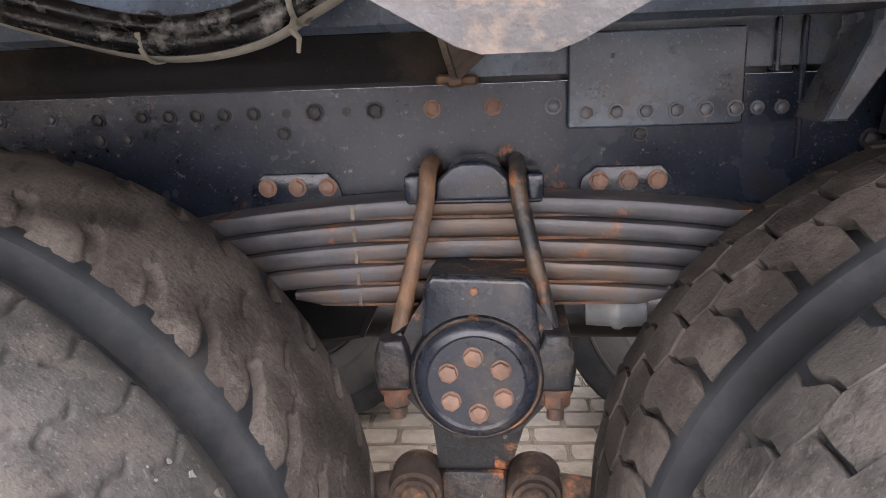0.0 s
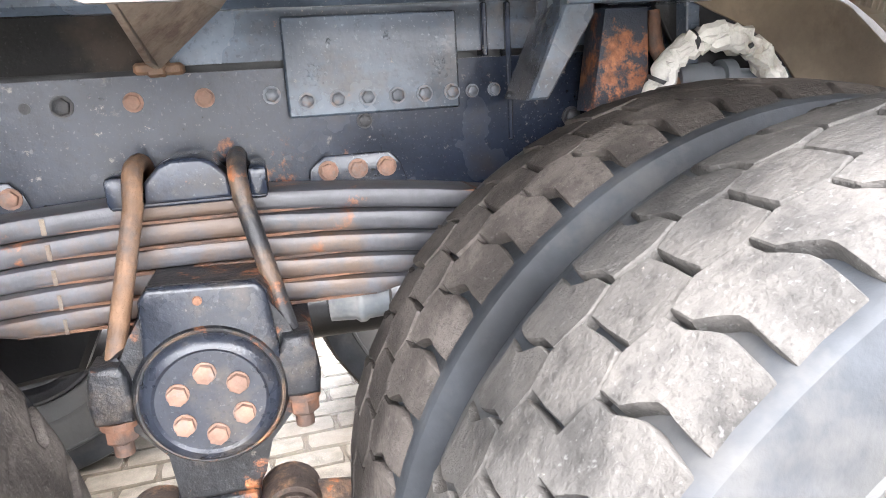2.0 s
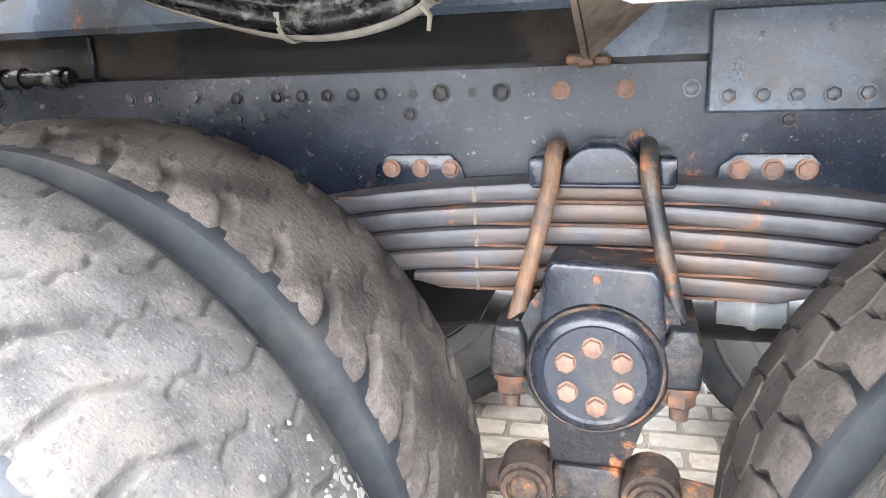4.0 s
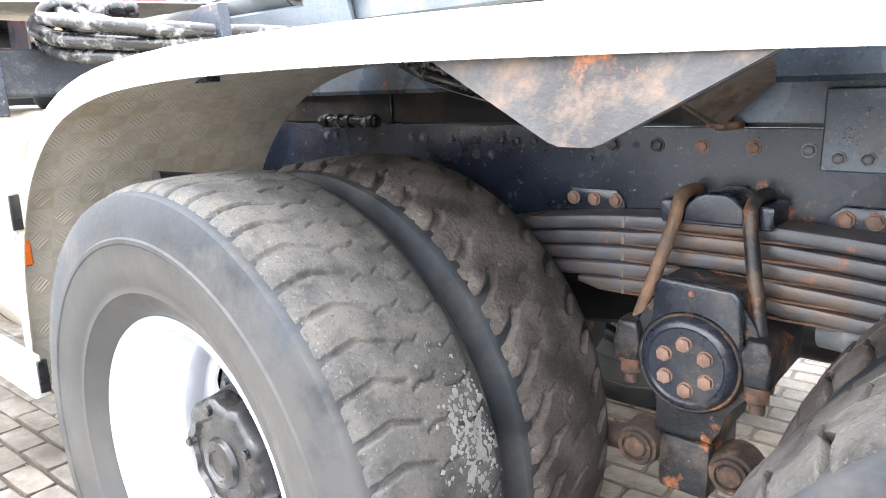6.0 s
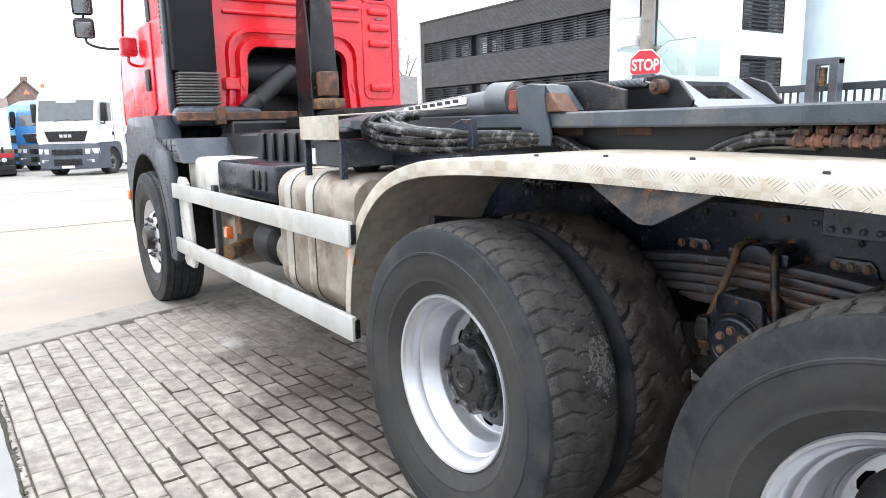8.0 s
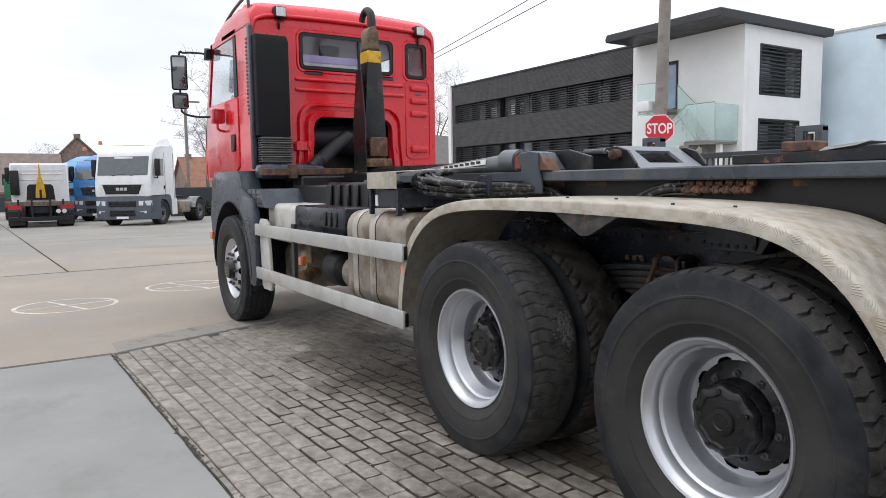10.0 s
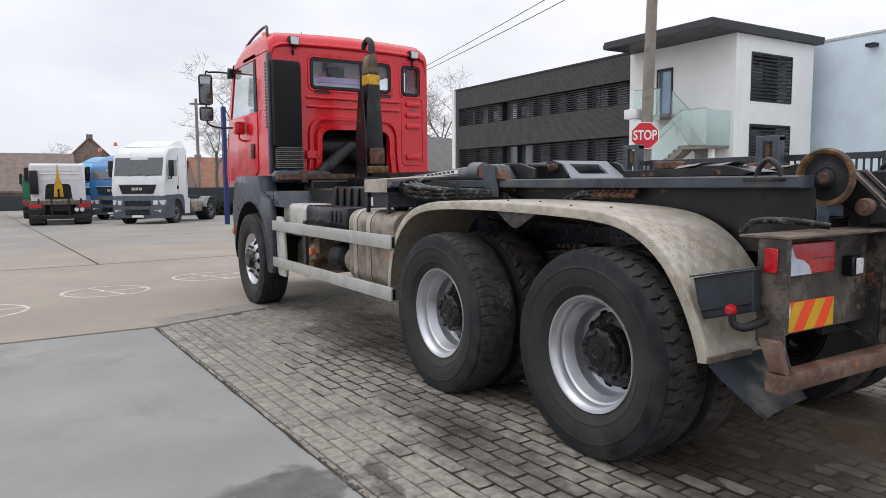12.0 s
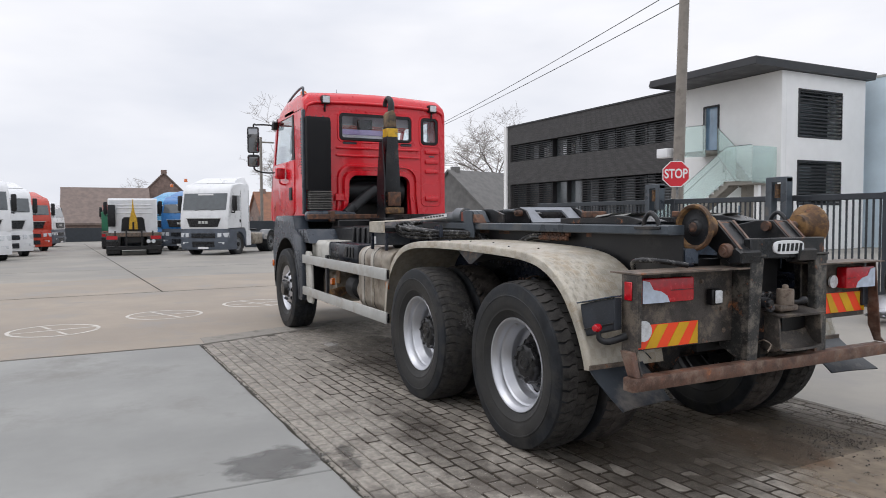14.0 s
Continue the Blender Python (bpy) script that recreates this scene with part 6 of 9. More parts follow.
def tank_body(x0, x1, y0, y1, z0, z1, r, n=6):
    sec = []
    for cy_, cz, a0 in ((y1 - r, z1 - r, 0), (y0 + r, z1 - r, 90), (y0 + r, z0 + r, 180), (y1 - r, z0 + r, 270)):
        for k in range(n + 1):
            a = radians(a0 + 90 * k / n)
            sec.append((cy_ + r * math.cos(a), cz + r * math.sin(a)))
    return loft(B(), [[(x, (y0 + y1) / 2 + (y - (y0 + y1) / 2) * g, (z0 + z1) / 2 + (z - (z0 + z1) / 2) * g) for y, z in sec] for x, g in ((x0, 0.93), (x0 + 0.02, 0.98), (x0 + 0.04, 1.0), (x1 - 0.04, 1.0), (x1 - 0.02, 0.98), (x1, 0.93))])


tank = part("fuel_tank", tank_body(-2.28, -1.46, -0.04, 0.58, 0.56, 1.185, 0.11), M["tank"], truck, "dusty aluminium fuel tank with two straps")
for x in (-2.12, -1.86):
    part("strap_rubber", tank_body(x - 0.070, x + 0.070, -0.0455, 0.5855, 0.5545, 1.1905, 0.1125), M["soot"], tank)
    part("tank_strap", tank_body(x - 0.058, x + 0.058, -0.050, 0.590, 0.550, 1.195, 0.115), M["strap"], tank)
part("filler_cap", lathe(B(), [(0.0, 0.085), (0.055, 0.085), (0.06, 0.075), (0.06, 0.05), (0.065, 0.045), (0.065, 0.02), (0.05, 0.0)], 24, m=pose(-1.70, 0.18, 1.185, 90, 0, 0)), M["plastic"], tank, "black filler cap")
part("battery_box", box(B(), -3.38, 0.0, 0.99, -2.38, 0.52, 1.195, 0.025, 2), M["battery_black"], truck, "dark grey plastic battery cover")
for k in range(3):
    part("cover_clip", box(B(), -2.75 + 0.10 * k, -0.012, 1.05, -2.70 + 0.10 * k, 0.004, 1.16, 0.006), M["soot"], truck)
part("adblue_tank", tank_body(-4.08, -3.42, 0.0, 0.52, 0.86, 1.20, 0.06), M["adblue"], truck, "off-white tank behind the front wheel")
part("exhaust_box", tank_body(-4.02, -3.50, 0.12, 0.60, 0.46, 0.84, 0.10), M["tank"], truck, "dirty exhaust box")
part("exhaust_pipe", tube(B(), [(-3.55, 0.25, 0.60), (-3.45, 0.12, 0.585), (-3.40, 0.04, 0.58)], 0.055, 18), M["roller"], truck, "rusty exhaust pipe")
part("bracket_plate", box(B(), -3.42, 0.10, 0.70, -3.30, 0.12, 0.90, 0.01), M["roller"], truck)
part("side_marker", box(B(), -3.28, -0.02, 0.70, -3.20, 0.02, 0.78, 0.008), M["orange"], truck, "orange side marker")
part("side_marker", box(B(), -1.44, -0.075, 0.82, -1.40, -0.05, 0.89, 0.005), M["orange"], truck)
for x0, x1 in ((-3.05, -2.72), (-2.66, -2.40)):
    part("air_tank", lathe(B(), [(0.0, 0.0), (0.08, 0.012), (0.13, 0.05), (0.14, 0.10), (0.14, x1 - x0 - 0.1), (0.13, x1 - x0 - 0.05), (0.08, x1 - x0 - 0.012), (0.0, x1 - x0)], 32, m=pose(x0, 0.20, 0.70, 0, 0, -90)), M["plastic"] if x0 < -2.8 else M["tank"], truck, "round compressed-air tank")
part("gear_shelf", box(B(), -3.45, 0.05, 0.90, -1.48, 0.60, 0.94), M["soot"], truck)
part("tank_bracket", box(B(), -2.40, 0.10, 0.50, -1.50, 0.68, 0.56, 0.01), M["soot"], truck)
# intake elbow and rusty beam behind the cab
bm = loft(B(), [[(-4.44 + 0.12 * math.copysign(abs(math.cos(a)) ** 0.6, math.cos(a)) * g, y, 1.495 + 0.075 * math.copysign(abs(math.sin(a)) ** 0.6, math.sin(a)) * g) for a in [2 * math.pi * q / 24 for q in range(24)]] for y, g in ((0.03, 0.5), (0.05, 0.85), (0.10, 1.0), (0.42, 1.0), (0.60, 0.92), (0.68, 0.75), (0.70, 0.5))])
part("air_box", bm, M["grey_plastic"], truck, "rounded dark plastic air box")
part("intake_elbow", tube(B(), [(-4.42, 0.58, 1.52), (-4.44, 0.66, 1.585), (-4.45, 0.68, 1.60), (-4.455, 0.70, 1.615), (-4.52, 0.92, 1.78), (-4.58, 1.05, 1.86)], [0.075, 0.075, 0.085, 0.072, 0.072, 0.072], 18), M["plastic"], truck, "black plastic intake pipe")
part("air_filter", cyl(B(), (-4.80, 0.70, 1.83), (-4.78, 1.52, 1.83), 0.17, n=32), M["plastic"], truck, "black air filter drum")
part("cross_beam", box(B(), -4.34, 0.02, 1.455, -4.27, 0.96, 1.52, 0.006), M["rust"], truck, "rusty cross beam")
part("beam_joint", box(B(), -4.36, 0.30, 1.425, -4.25, 0.37, 1.56, 0.006), M["rust"], truck)
bm = B()
for x0, x1, y0, y1, z0, z1 in ((-4.25, -3.3, 0.30, 0.62, 1.12, 1.36), (-3.3, -2.5, 0.26, 0.62, 1.12, 1.38), (-4.5, -4.25, 0.4, 1.9, 0.9, 1.45)):
    box(bm, x0, y0, z0, x1, y1, z1, 0.02)
part("frame_gear", bm, M["soot"], truck, "black gear on the chassis behind the cab")
for k in range(4):
    part("gear_rib", box(B(), -3.25 + 0.17 * k, 0.235, 1.14, -3.17 + 0.17 * k, 0.262, 1.36, 0.01), M["soot"], truck)
# tool box with a tread-plate cover and hoses
deck = B()
uvl = deck.loops.layers.uv.new("UVMap")
for pts in ([(-1.89, -0.055, 1.335), (-1.50, -0.055, 1.335), (-1.50, -0.055, 1.437), (-1.89, -0.055, 1.437)], [(-1.89, -0.055, 1.437), (-1.50, -0.055, 1.437), (-1.395, 0.535, 1.463), (-2.10, 0.535, 1.463)]):
    f = deck.faces.new([deck.verts.new(p) for p in pts])
    for lp in f.loops:
        lp[uvl].uv = (lp.vert.co.x, lp.vert.co.y + lp.vert.co.z)
bmesh.ops.remove_doubles(deck, verts=deck.verts, dist=1e-4)
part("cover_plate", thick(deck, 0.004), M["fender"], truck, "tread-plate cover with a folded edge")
part("tool_box", box(B(), -1.85, -0.02, 1.216, -1.54, 0.42, 1.333, 0.008), M["soot_scuffed"], truck, "grey tool box")
for x in (-1.875, -1.515):
    part("box_leg", box(B(), x - 0.012, -0.045, 1.17, x + 0.012, -0.015, 1.335, 0.002), M["frame"], truck)
part("box_label", box(B(), -1.835, -0.026, 1.225, -1.805, -0.0195, 1.295), M["sign_white"], truck)
part("box_frame", prism(B(), [(-1.50, 1.215), (-0.98, 1.235), (-0.98, 1.275), (-1.50, 1.265)], 0.20, 0.24, "xz", 0.004), M["frame"], truck)
part("guard_arm_link", prism(B(), [(-1.36, 1.322), (-1.10, 1.408), (-1.03, 1.408), (-1.02, 1.30), (-1.06, 1.30), (-1.07, 1.372), (-1.10, 1.372), (-1.30, 1.305)], 0.28, 0.31, "xz", 0.003), M["frame"], truck)
for k, (dy, dz, rr_) in enumerate(((0, 0, 0.017), (0.03, 0.022, 0.015), (0.05, -0.015, 0.015), (-0.02, 0.03, 0.012), (0.065, 0.02, 0.013))):
    line = [(-1.50 + 0.03 * k, 0.20 + dy, 1.425 + dz * 0.4), (-1.42, 0.12 + dy, 1.405 + dz * 0.5), (-1.28, 0.12 + dy, 1.36 + dz * 0.7), (-1.06, 0.30 + dy, 1.335 + dz * 0.6), (-0.88, 0.57 + dy * 0.3, 1.315 + dz * 0.5),
            (-0.62, 0.535 + dy * 0.6, 1.235 + dz * 0.7), (-0.45, 0.560 + dy * 0.6, 1.192 + dz * 0.7), (-0.32, 0.575 + dy * 0.6, 1.203 + dz * 0.7), (-0.22, 0.58 + dy * 0.6, 1.250 + dz * 0.7), (-0.08, 0.60 + dy * 0.3, 1.315 + dz * 0.6), (0.12, 0.61 + dy * 0.3, 1.325 + dz)]
    part("hose", tube(B(), curve_pts(line, 8), rr_ * 1.12, 12), M["wrap"] if k == 2 else M["hose"], truck, "pale taped hose" if k == 2 else "black hydraulic hose")
for k, (dy, dz, rr_, kind) in enumerate(((0.0, 0.0, 0.019, "hose"), (-0.02, 0.036, 0.019, "hose"), (0.05, 0.02, 0.020, "hose"), (0.02, 0.066, 0.018, "hose"), (-0.035, 0.070, 0.016, "hose"), (0.07, 0.055, 0.018, "hose"))):
    line = [(-1.38 - 0.02 * k, 0.24 + dy, 1.43), (-1.47 + 0.015 * k, 0.12 + dy, 1.412 + dz * 0.2), (-1.53 + 0.03 * k, 0.09 + dy, 1.362 + dz * 0.5), (-1.43 + 0.035 * k, 0.10 + dy, 1.316 + dz * 0.9), (-1.27 + 0.02 * k, 0.14 + dy, 1.302 + dz * 0.9), (-1.12, 0.25 + dy, 1.294 + dz * 0.8), (-1.02, 0.38 + dy, 1.306 + dz * 0.6), (-0.93, 0.56 + dy * 0.3, 1.312 + dz * 0.4), (-0.80, 0.60 + dy * 0.3, 1.285 + dz * 0.3)]
    part("hose", tube(B(), curve_pts(line, 8), rr_, 12), M[kind], truck, "black hydraulic hose")
for x, z in ((-0.452, 1.198), (-0.24, 1.24)):
    part("cable_tie", lathe(B(), [(0.034, -0.004), (0.0365, -0.004), (0.0365, 0.004), (0.034, 0.004)], 24, closed=True, m=pose(x, 0.575 if x > -0.6 else 0.45, z, 0, 0, 80)), M["wrap"], truck)
part("tie_tail", tube(B(), [(-0.240, 0.54, 1.215), (-0.244, 0.535, 1.197), (-0.234, 0.535, 1.186), (-0.238, 0.54, 1.168)], [0.003, 0.006, 0.004, 0.003], 6), M["wrap"], truck, "white cable-tie end")
for k in range(7):
    x = 0.06 + 0.05 * k
    part("hose_coupling", hexhead(cyl(B(), (x, 0.585, 1.322), (x + 0.05, 0.585, 1.322 - 0.006), 0.012, n=10), (x + 0.02, 0.585, 1.322), (1, 0, 0), 0.019, 0.028, 1.1), M["rust"], truck, "rusty hose coupling")
    part("hose_coupling", hexhead(B(), (x + 0.025, 0.60, 1.350), (1, 0, 0), 0.017, 0.03, 1.1), M["rust"], truck)

# ---- rear end ----
PX = 1.53
TAIL = 1.27          # middle of the tail


def set_in(ob):
    """Rollers and their arms stand a little inwards of the rail ends."""
    ob.matrix_basis = Matrix.Translation((-0.065, 0.085, 0))


def tail_y(side, v):
    return 2 * TAIL - v if side else v


for side in (0, 1):
    def yy(v):
        return tail_y(side, v)
    rim_v = 0.300 if side else 0.110
    pan = part("lamp_panel", box(B(), PX - 0.012, yy(rim_v), 0.735 if not side else 0.80, PX, yy(0.955), 1.168, 0.003), M["muddy"], truck, "dirty dark lamp panel")
    part("panel_top", box(B(), PX - 0.09, yy(rim_v - 0.014), 1.169, PX + 0.125, yy(0.955), 1.178), M["scraped"], pan)
    if not side:
        part("panel_cheek", prism(B(), [(1.535, 0.72), (1.535, 1.168), (1.652, 1.168), (1.652, 0.74), (1.690, 0.64), (1.640, 0.62), (1.575, 0.72)], yy(0.098), yy(0.108), "xz", 0.002), M["muddy"], pan, "worn side cheek")
        part("cheek_flange", box(B(), 1.644, yy(0.1085), 0.78, 1.652, yy(0.132), 1.167, 0.002), M["muddy"], pan)
    a0, a1, deep = (0.200, 0.597, 0.045) if not side else (0.308, 0.612, 0.075)
    rl = part("rear_lamp", box(B(), PX + 0.001, yy(a0), 0.998, PX + deep, yy(a1), 1.138, 0.012, 2), M["lens_red"], pan, "red rear lamp cluster with a pale corner")
    part("lamp_reverse", prism(B(), [(yy(a0 + 0.006), 1.13), (yy(a0 + 0.055), 1.12), (yy(a0 + 0.085), 1.075), (yy(a0 + 0.14), 1.065), (yy(a0 + 0.185), 1.040), (yy(a0 + 0.205), 1.002), (yy(a0 + 0.006), 1.002)], PX + deep, PX + deep + 0.004, "yz"), M["lens_blue"], rl)
    part("lamp_rib", box(B(), PX + deep, yy(a0 + 0.215), 1.066, PX + deep + 0.003, yy(a1 - 0.006), 1.069), M["hub"], rl)
    if not side:
        part("side_reflector", box(B(), 1.560, yy(0.0905), 1.03, 1.618, yy(0.0975), 1.130, 0.003), M["lens_red"], pan, "red side reflector")
    h0, h1, up = (0.150, 0.668, 0.0) if not side else (0.305, 0.722, 0.090)
    hz = part("hazard_board", box(B(), PX + 0.002, yy(h0), 0.742 + up, PX + 0.006, yy(h1), 0.876 + up, 0.002), M["hazard_red"], pan, "orange and yellow hazard board")
    for k in range(4):
        y0 = h0 - 0.03 + 0.165 * k
        cut = [(max(h0 + 0.003, min(h1 - 0.003, a)), b) for a, b in ((y0 - 0.02, 0.745), (y0 + 0.062, 0.745), (y0 + 0.150, 0.873), (y0 + 0.068, 0.873))]
        if cut[1][0] - cut[0][0] + cut[2][0] - cut[3][0] > 0.02:
            part("hazard_stripe", prism(B(), [(yy(a), b + up) for a, b in cut], PX + 0.006, PX + 0.0085, "yz"), M["hazard_yellow"], hz)
    ry, rz, rr_ = (0.232, 0.848, 0.058) if not side else (0.676, 1.045, 0.042)
    part("round_reflector", cyl(B(), (PX + 0.02, yy(ry), rz), (PX + 0.032, yy(ry), rz), rr_, n=28), M["lens_clear"], pan, "round white reflector")
    if side:
        part("bumper_hanger", prism(B(), [(1.535, 1.165), (1.600, 1.165), (1.640, 0.66), (1.68, 0.632), (1.60, 0.632), (1.555, 0.74)], 2.241, 2.251, "xz", 0.003), M["bumper_rust"], pan, "rusty brown hanger of the bumper")
    else:
        lamp = part("plate_lamp", box(B(), PX, 0.735, 0.962, PX + 0.050, 0.812, 1.056, 0.006), M["soot"], pan, "black box with a white square lamp")
        part("lamp_glass", box(B(), PX + 0.050, 0.752, 0.972, PX + 0.060, 0.810, 1.048, 0.005), M["lens_clear"], lamp)
        for y, z in ((0.86, 0.93), (0.885, 0.80), (0.70, 1.10), (0.915, 1.02)):
            part("panel_bolt", hexhead(B(), (PX, y, z), (1, 0, 0), 0.011, 0.010, 1.4), M["scraped"], pan)
    # upright posts of the tail
    b0, b1, t0, t1 = (0.952, 1.034, 0.968, 1.083) if not side else (0.874, 0.966, 0.881, 0.995)
    post = part("tail_post", prism(B(), [(yy(b0), 0.62), (yy(b1), 0.62), (yy(t1), 1.235), (yy(t0), 1.235)], 1.592, 1.650, "yz", 0.006), M["chipped"], truck, "scraped steel tail post")
    part("post_cap", box(B(), 1.584, yy(t0 - 0.008), 1.236, 1.658, yy(t1 + 0.008), 1.250, 0.003), M["chipped"], post)
    part("tail_plate", prism(B(), [(1.40, 0.70), (1.55, 0.63), (1.60, 0.63), (1.60, 1.235), (1.56, 1.33), (1.40, 1.33)], yy(b0 + 0.012), yy(b0 + 0.026), "xz", 0.004), M["chipped"], truck, "dirty tail plate")
    # roller and its arm

    def yc(v):
        return mirrored(v) if side else v
    roll = lathe(B(), [(0.0, 0.004), (0.02, 0.004), (0.024, 0.008), (0.045, 0.010), (0.05, 0.022), (0.088, 0.03), (0.105, 0.024), (0.118, -0.004), (0.132, -0.010), (0.140, 0.0), (0.140, 0.018), (0.128, 0.03), (0.085, 0.045), (0.072, 0.075), (0.070, 0.13), (0.0, 0.135)], 48,
                 m=pose(1.49, 0.655 if not side else 1.715, 1.412, 0, 0, 180 if side else 0))
    set_in(part("roller", roll, M["roller"], truck, "worn rusty guide roller"))
    set_in(part("roller_hub", lathe(B(), [(0.0, -0.004), (0.036, -0.004), (0.044, 0.004), (0.052, 0.016), (0.085, 0.022), (0.112, 0.017)], 32, m=pose(1.49, 0.655 if not side else 1.715, 1.411, 0, 0, 180 if side else 0)), M["arm"], truck))
    set_in(part("hub_cap", lathe(B(), [(0.0, -0.012), (0.020, -0.012), (0.024, -0.008), (0.030, -0.006), (0.032, 0.0)], 24, m=pose(1.49, 0.655 if not side else 1.715, 1.412, 0, 0, 180 if side else 0)), M["rust"], truck))
    set_in(part("roller_pin", cyl(B(), (1.49, yc(0.70), 1.412), (1.49, yc(0.98), 1.412), 0.032, n=20), M["rust"], truck))
    for yv in (0.80, 0.93):
        set_in(part("roller_arm", prism(B(), [(1.20, 1.41), (1.40, 1.45), (1.53, 1.45), (1.70, 1.285), (1.72, 1.22), (1.64, 1.19), (1.47, 1.31), (1.2, 1.34)], yc(yv), yc(yv + 0.025), "xz", 0.006), M["arm"], truck, "black roller arm with rusty edges"))
        set_in(part("arm_edge", prism(B(), [(1.53, 1.451), (1.70, 1.286), (1.703, 1.289), (1.533, 1.454)], yc(yv + 0.003), yc(yv + 0.022), "xz"), M["bumper_rust"], truck))
    set_in(part("arm_top", prism(B(), [(1.40, 1.436), (1.525, 1.436), (1.685, 1.282), (1.67, 1.27), (1.52, 1.418), (1.40, 1.418)], yc(0.826), yc(0.929), "xz", 0.002), M["arm"], truck))
    set_in(part("arm_tip", prism(B(), [(1.63, 1.19), (1.72, 1.205), (1.725, 1.265), (1.68, 1.295), (1.63, 1.27)], yc(0.79), yc(0.965), "xz", 0.008), M["arm"], truck))
    set_in(part("pin_boss", lathe(B(), [(0.0, 0.0), (0.020, 0.0), (0.022, 0.008), (0.036, 0.010), (0.042, 0.018), (0.042, 0.05)], 24, m=pose(1.62, yc(0.75), 1.275, 0, 0, 180 if side else 0)), M["bumper_rust"], truck))
    # mud flap with its clamp
    flap = loft(B(), [[(1.352 + 0.285 * t ** 1.25 - w * 0.05 * t, y, 0.625 - 0.175 * t + 0.02 * math.sin(math.pi * t) * w) for t in [k / 8 for k in range(9)]] for y, w in ((yc(0.025), 0.0), (yc(0.12), 0.5), (yc(0.28), 1.0), (yc(0.42), 1.2))], caps=False, closed=False)
    part("mud_flap", thick(flap, 0.008), M["flap"], truck, "black rubber mud flap bent backwards")
    part("flap_clamp", box(B(), 1.350, yc(0.024), 0.612, 1.364, yc(0.33), 0.640, 0.003), M["scraped"], truck)
    # bracket on the guard and the red-ended arm
    gb = part("guard_bracket_box", prism(B(), [(1.268, 0.978), (1.300, 0.870), (1.325, 0.802), (1.56, 0.872), (1.56, 1.045), (1.40, 1.010)], yc(0.022), yc(0.080), "xz", 0.010, 3), M["soot_scuffed"], truck, "dented blue-black box on the mudguard")
    part("box_flange", prism(B(), [(1.262, 0.982), (1.56, 1.049), (1.56, 1.057), (1.262, 0.990)], yc(0.004), yc(0.080), "xz", 0.002), M["frame_light"], gb, "scuffed pale top edge")
    part("box_crease", prism(B(), [(1.32, 0.838), (1.56, 0.906), (1.56, 0.914), (1.32, 0.846)], yc(0.012), yc(0.024), "xz", 0.002), M["soot"], gb)
    if not side:
        part("lamp_stalk", tube(B(), curve_pts([(1.575, 0.09, 0.835), (1.555, -0.01, 0.812), (1.525, -0.045, 0.825), (1.520, -0.05, 0.865)], 5), [0.021 - 0.0005 * k for k in range(16)], 10), M["plastic"], truck, "black rubber lamp stalk")
        part("stalk_lamp", lathe(B(), [(0.0, -0.035), (0.016, -0.03), (0.023, -0.01), (0.021, 0.012), (0.0, 0.016)], 20, m=pose(1.518, -0.055, 0.885, 0, 0, 20)), M["lens_red"], truck, "small red marker lamp")
    if not side:
        part("bumper_bracket", prism(B(), [(1.56, 0.76), (1.65, 0.76), (1.69, 0.632), (1.62, 0.632)], tail_y(side, 0.062), tail_y(side, 0.097), "xz", 0.004), M["bumper_rust"], truck)
part("tail_cross", box(B(), 1.585, 0.975, 1.222, 1.640, tail_y(1, 0.895), 1.345, 0.006), M["arm"], truck, "scraped tail cross beam")
badge = B()
loft(badge, [[(x, TAIL + 0.03 + 0.138 * math.copysign(abs(math.cos(a)) ** 0.6, math.cos(a)) * g, 1.288 + 0.042 * math.copysign(abs(math.sin(a)) ** 0.6, math.sin(a)) * g) for a in [2 * math.pi * k / 32 for k in range(32)]] for x, g in ((1.640, 1.0), (1.648, 1.0), (1.652, 0.96))])
plate = part("maker_plate", badge, M["white"], truck, "oval white maker's plate with dark bars")
for k in range(6):
    y = TAIL + 0.03 - 0.098 + 0.039 * k
    part("plate_bar", prism(B(), [(y - 0.012, 1.265), (y + 0.010, 1.265), (y + 0.018, 1.311), (y - 0.004, 1.311)], 1.6515, 1.655, "yz"), M["hub"], plate)
part("bumper", box(B(), 1.612, 0.040, 0.556, 1.692, 2.240, 0.630, 0.006, 2), M["bumper_rust"], truck, "scraped rusty underrun bumper")
for y in (0.955, tail_y(1, 0.985)):
    part("bumper_post", box(B(), 1.595, y, 0.615, 1.648, y + 0.07, 0.70, 0.004), M["bumper_rust"], truck)
# drawbar coupling
mouth = loft(B(), [[(x, y, z + 0.014 * abs((y - 1.35) / 0.19) ** 4) for x, z in ((1.715, 0.668), (1.690, 0.662), (1.650, 0.680), (1.615, 0.715), (1.590, 0.760))] for y in [1.160 + 0.38 * q / 8 for q in range(9)]], caps=False, closed=False)
hitch = part("hitch", thick(mouth, 0.014), M["muddy"], truck, "grey-brown towing coupling in the tail")
part("hitch_back", prism(B(), [(1.575, 0.66), (1.60, 0.66), (1.60, 0.90), (1.575, 0.90)], 1.17, 1.53, "xz", 0.006), M["soot"], hitch)
for y in (1.150, 1.528):
    part("hitch_cheek", prism(B(), [(1.58, 0.675), (1.68, 0.668), (1.712, 0.690), (1.705, 0.80), (1.70, 0.880), (1.58, 0.895)], y, y + 0.014, "xz", 0.005, 2), M["muddy"], hitch)
part("hitch_hood", prism(B(), [(1.57, 0.892), (1.705, 0.872), (1.722, 0.878), (1.724, 0.889), (1.57, 0.912)], 1.146, 1.546, "xz", 0.004, 2), M["muddy"], hitch)
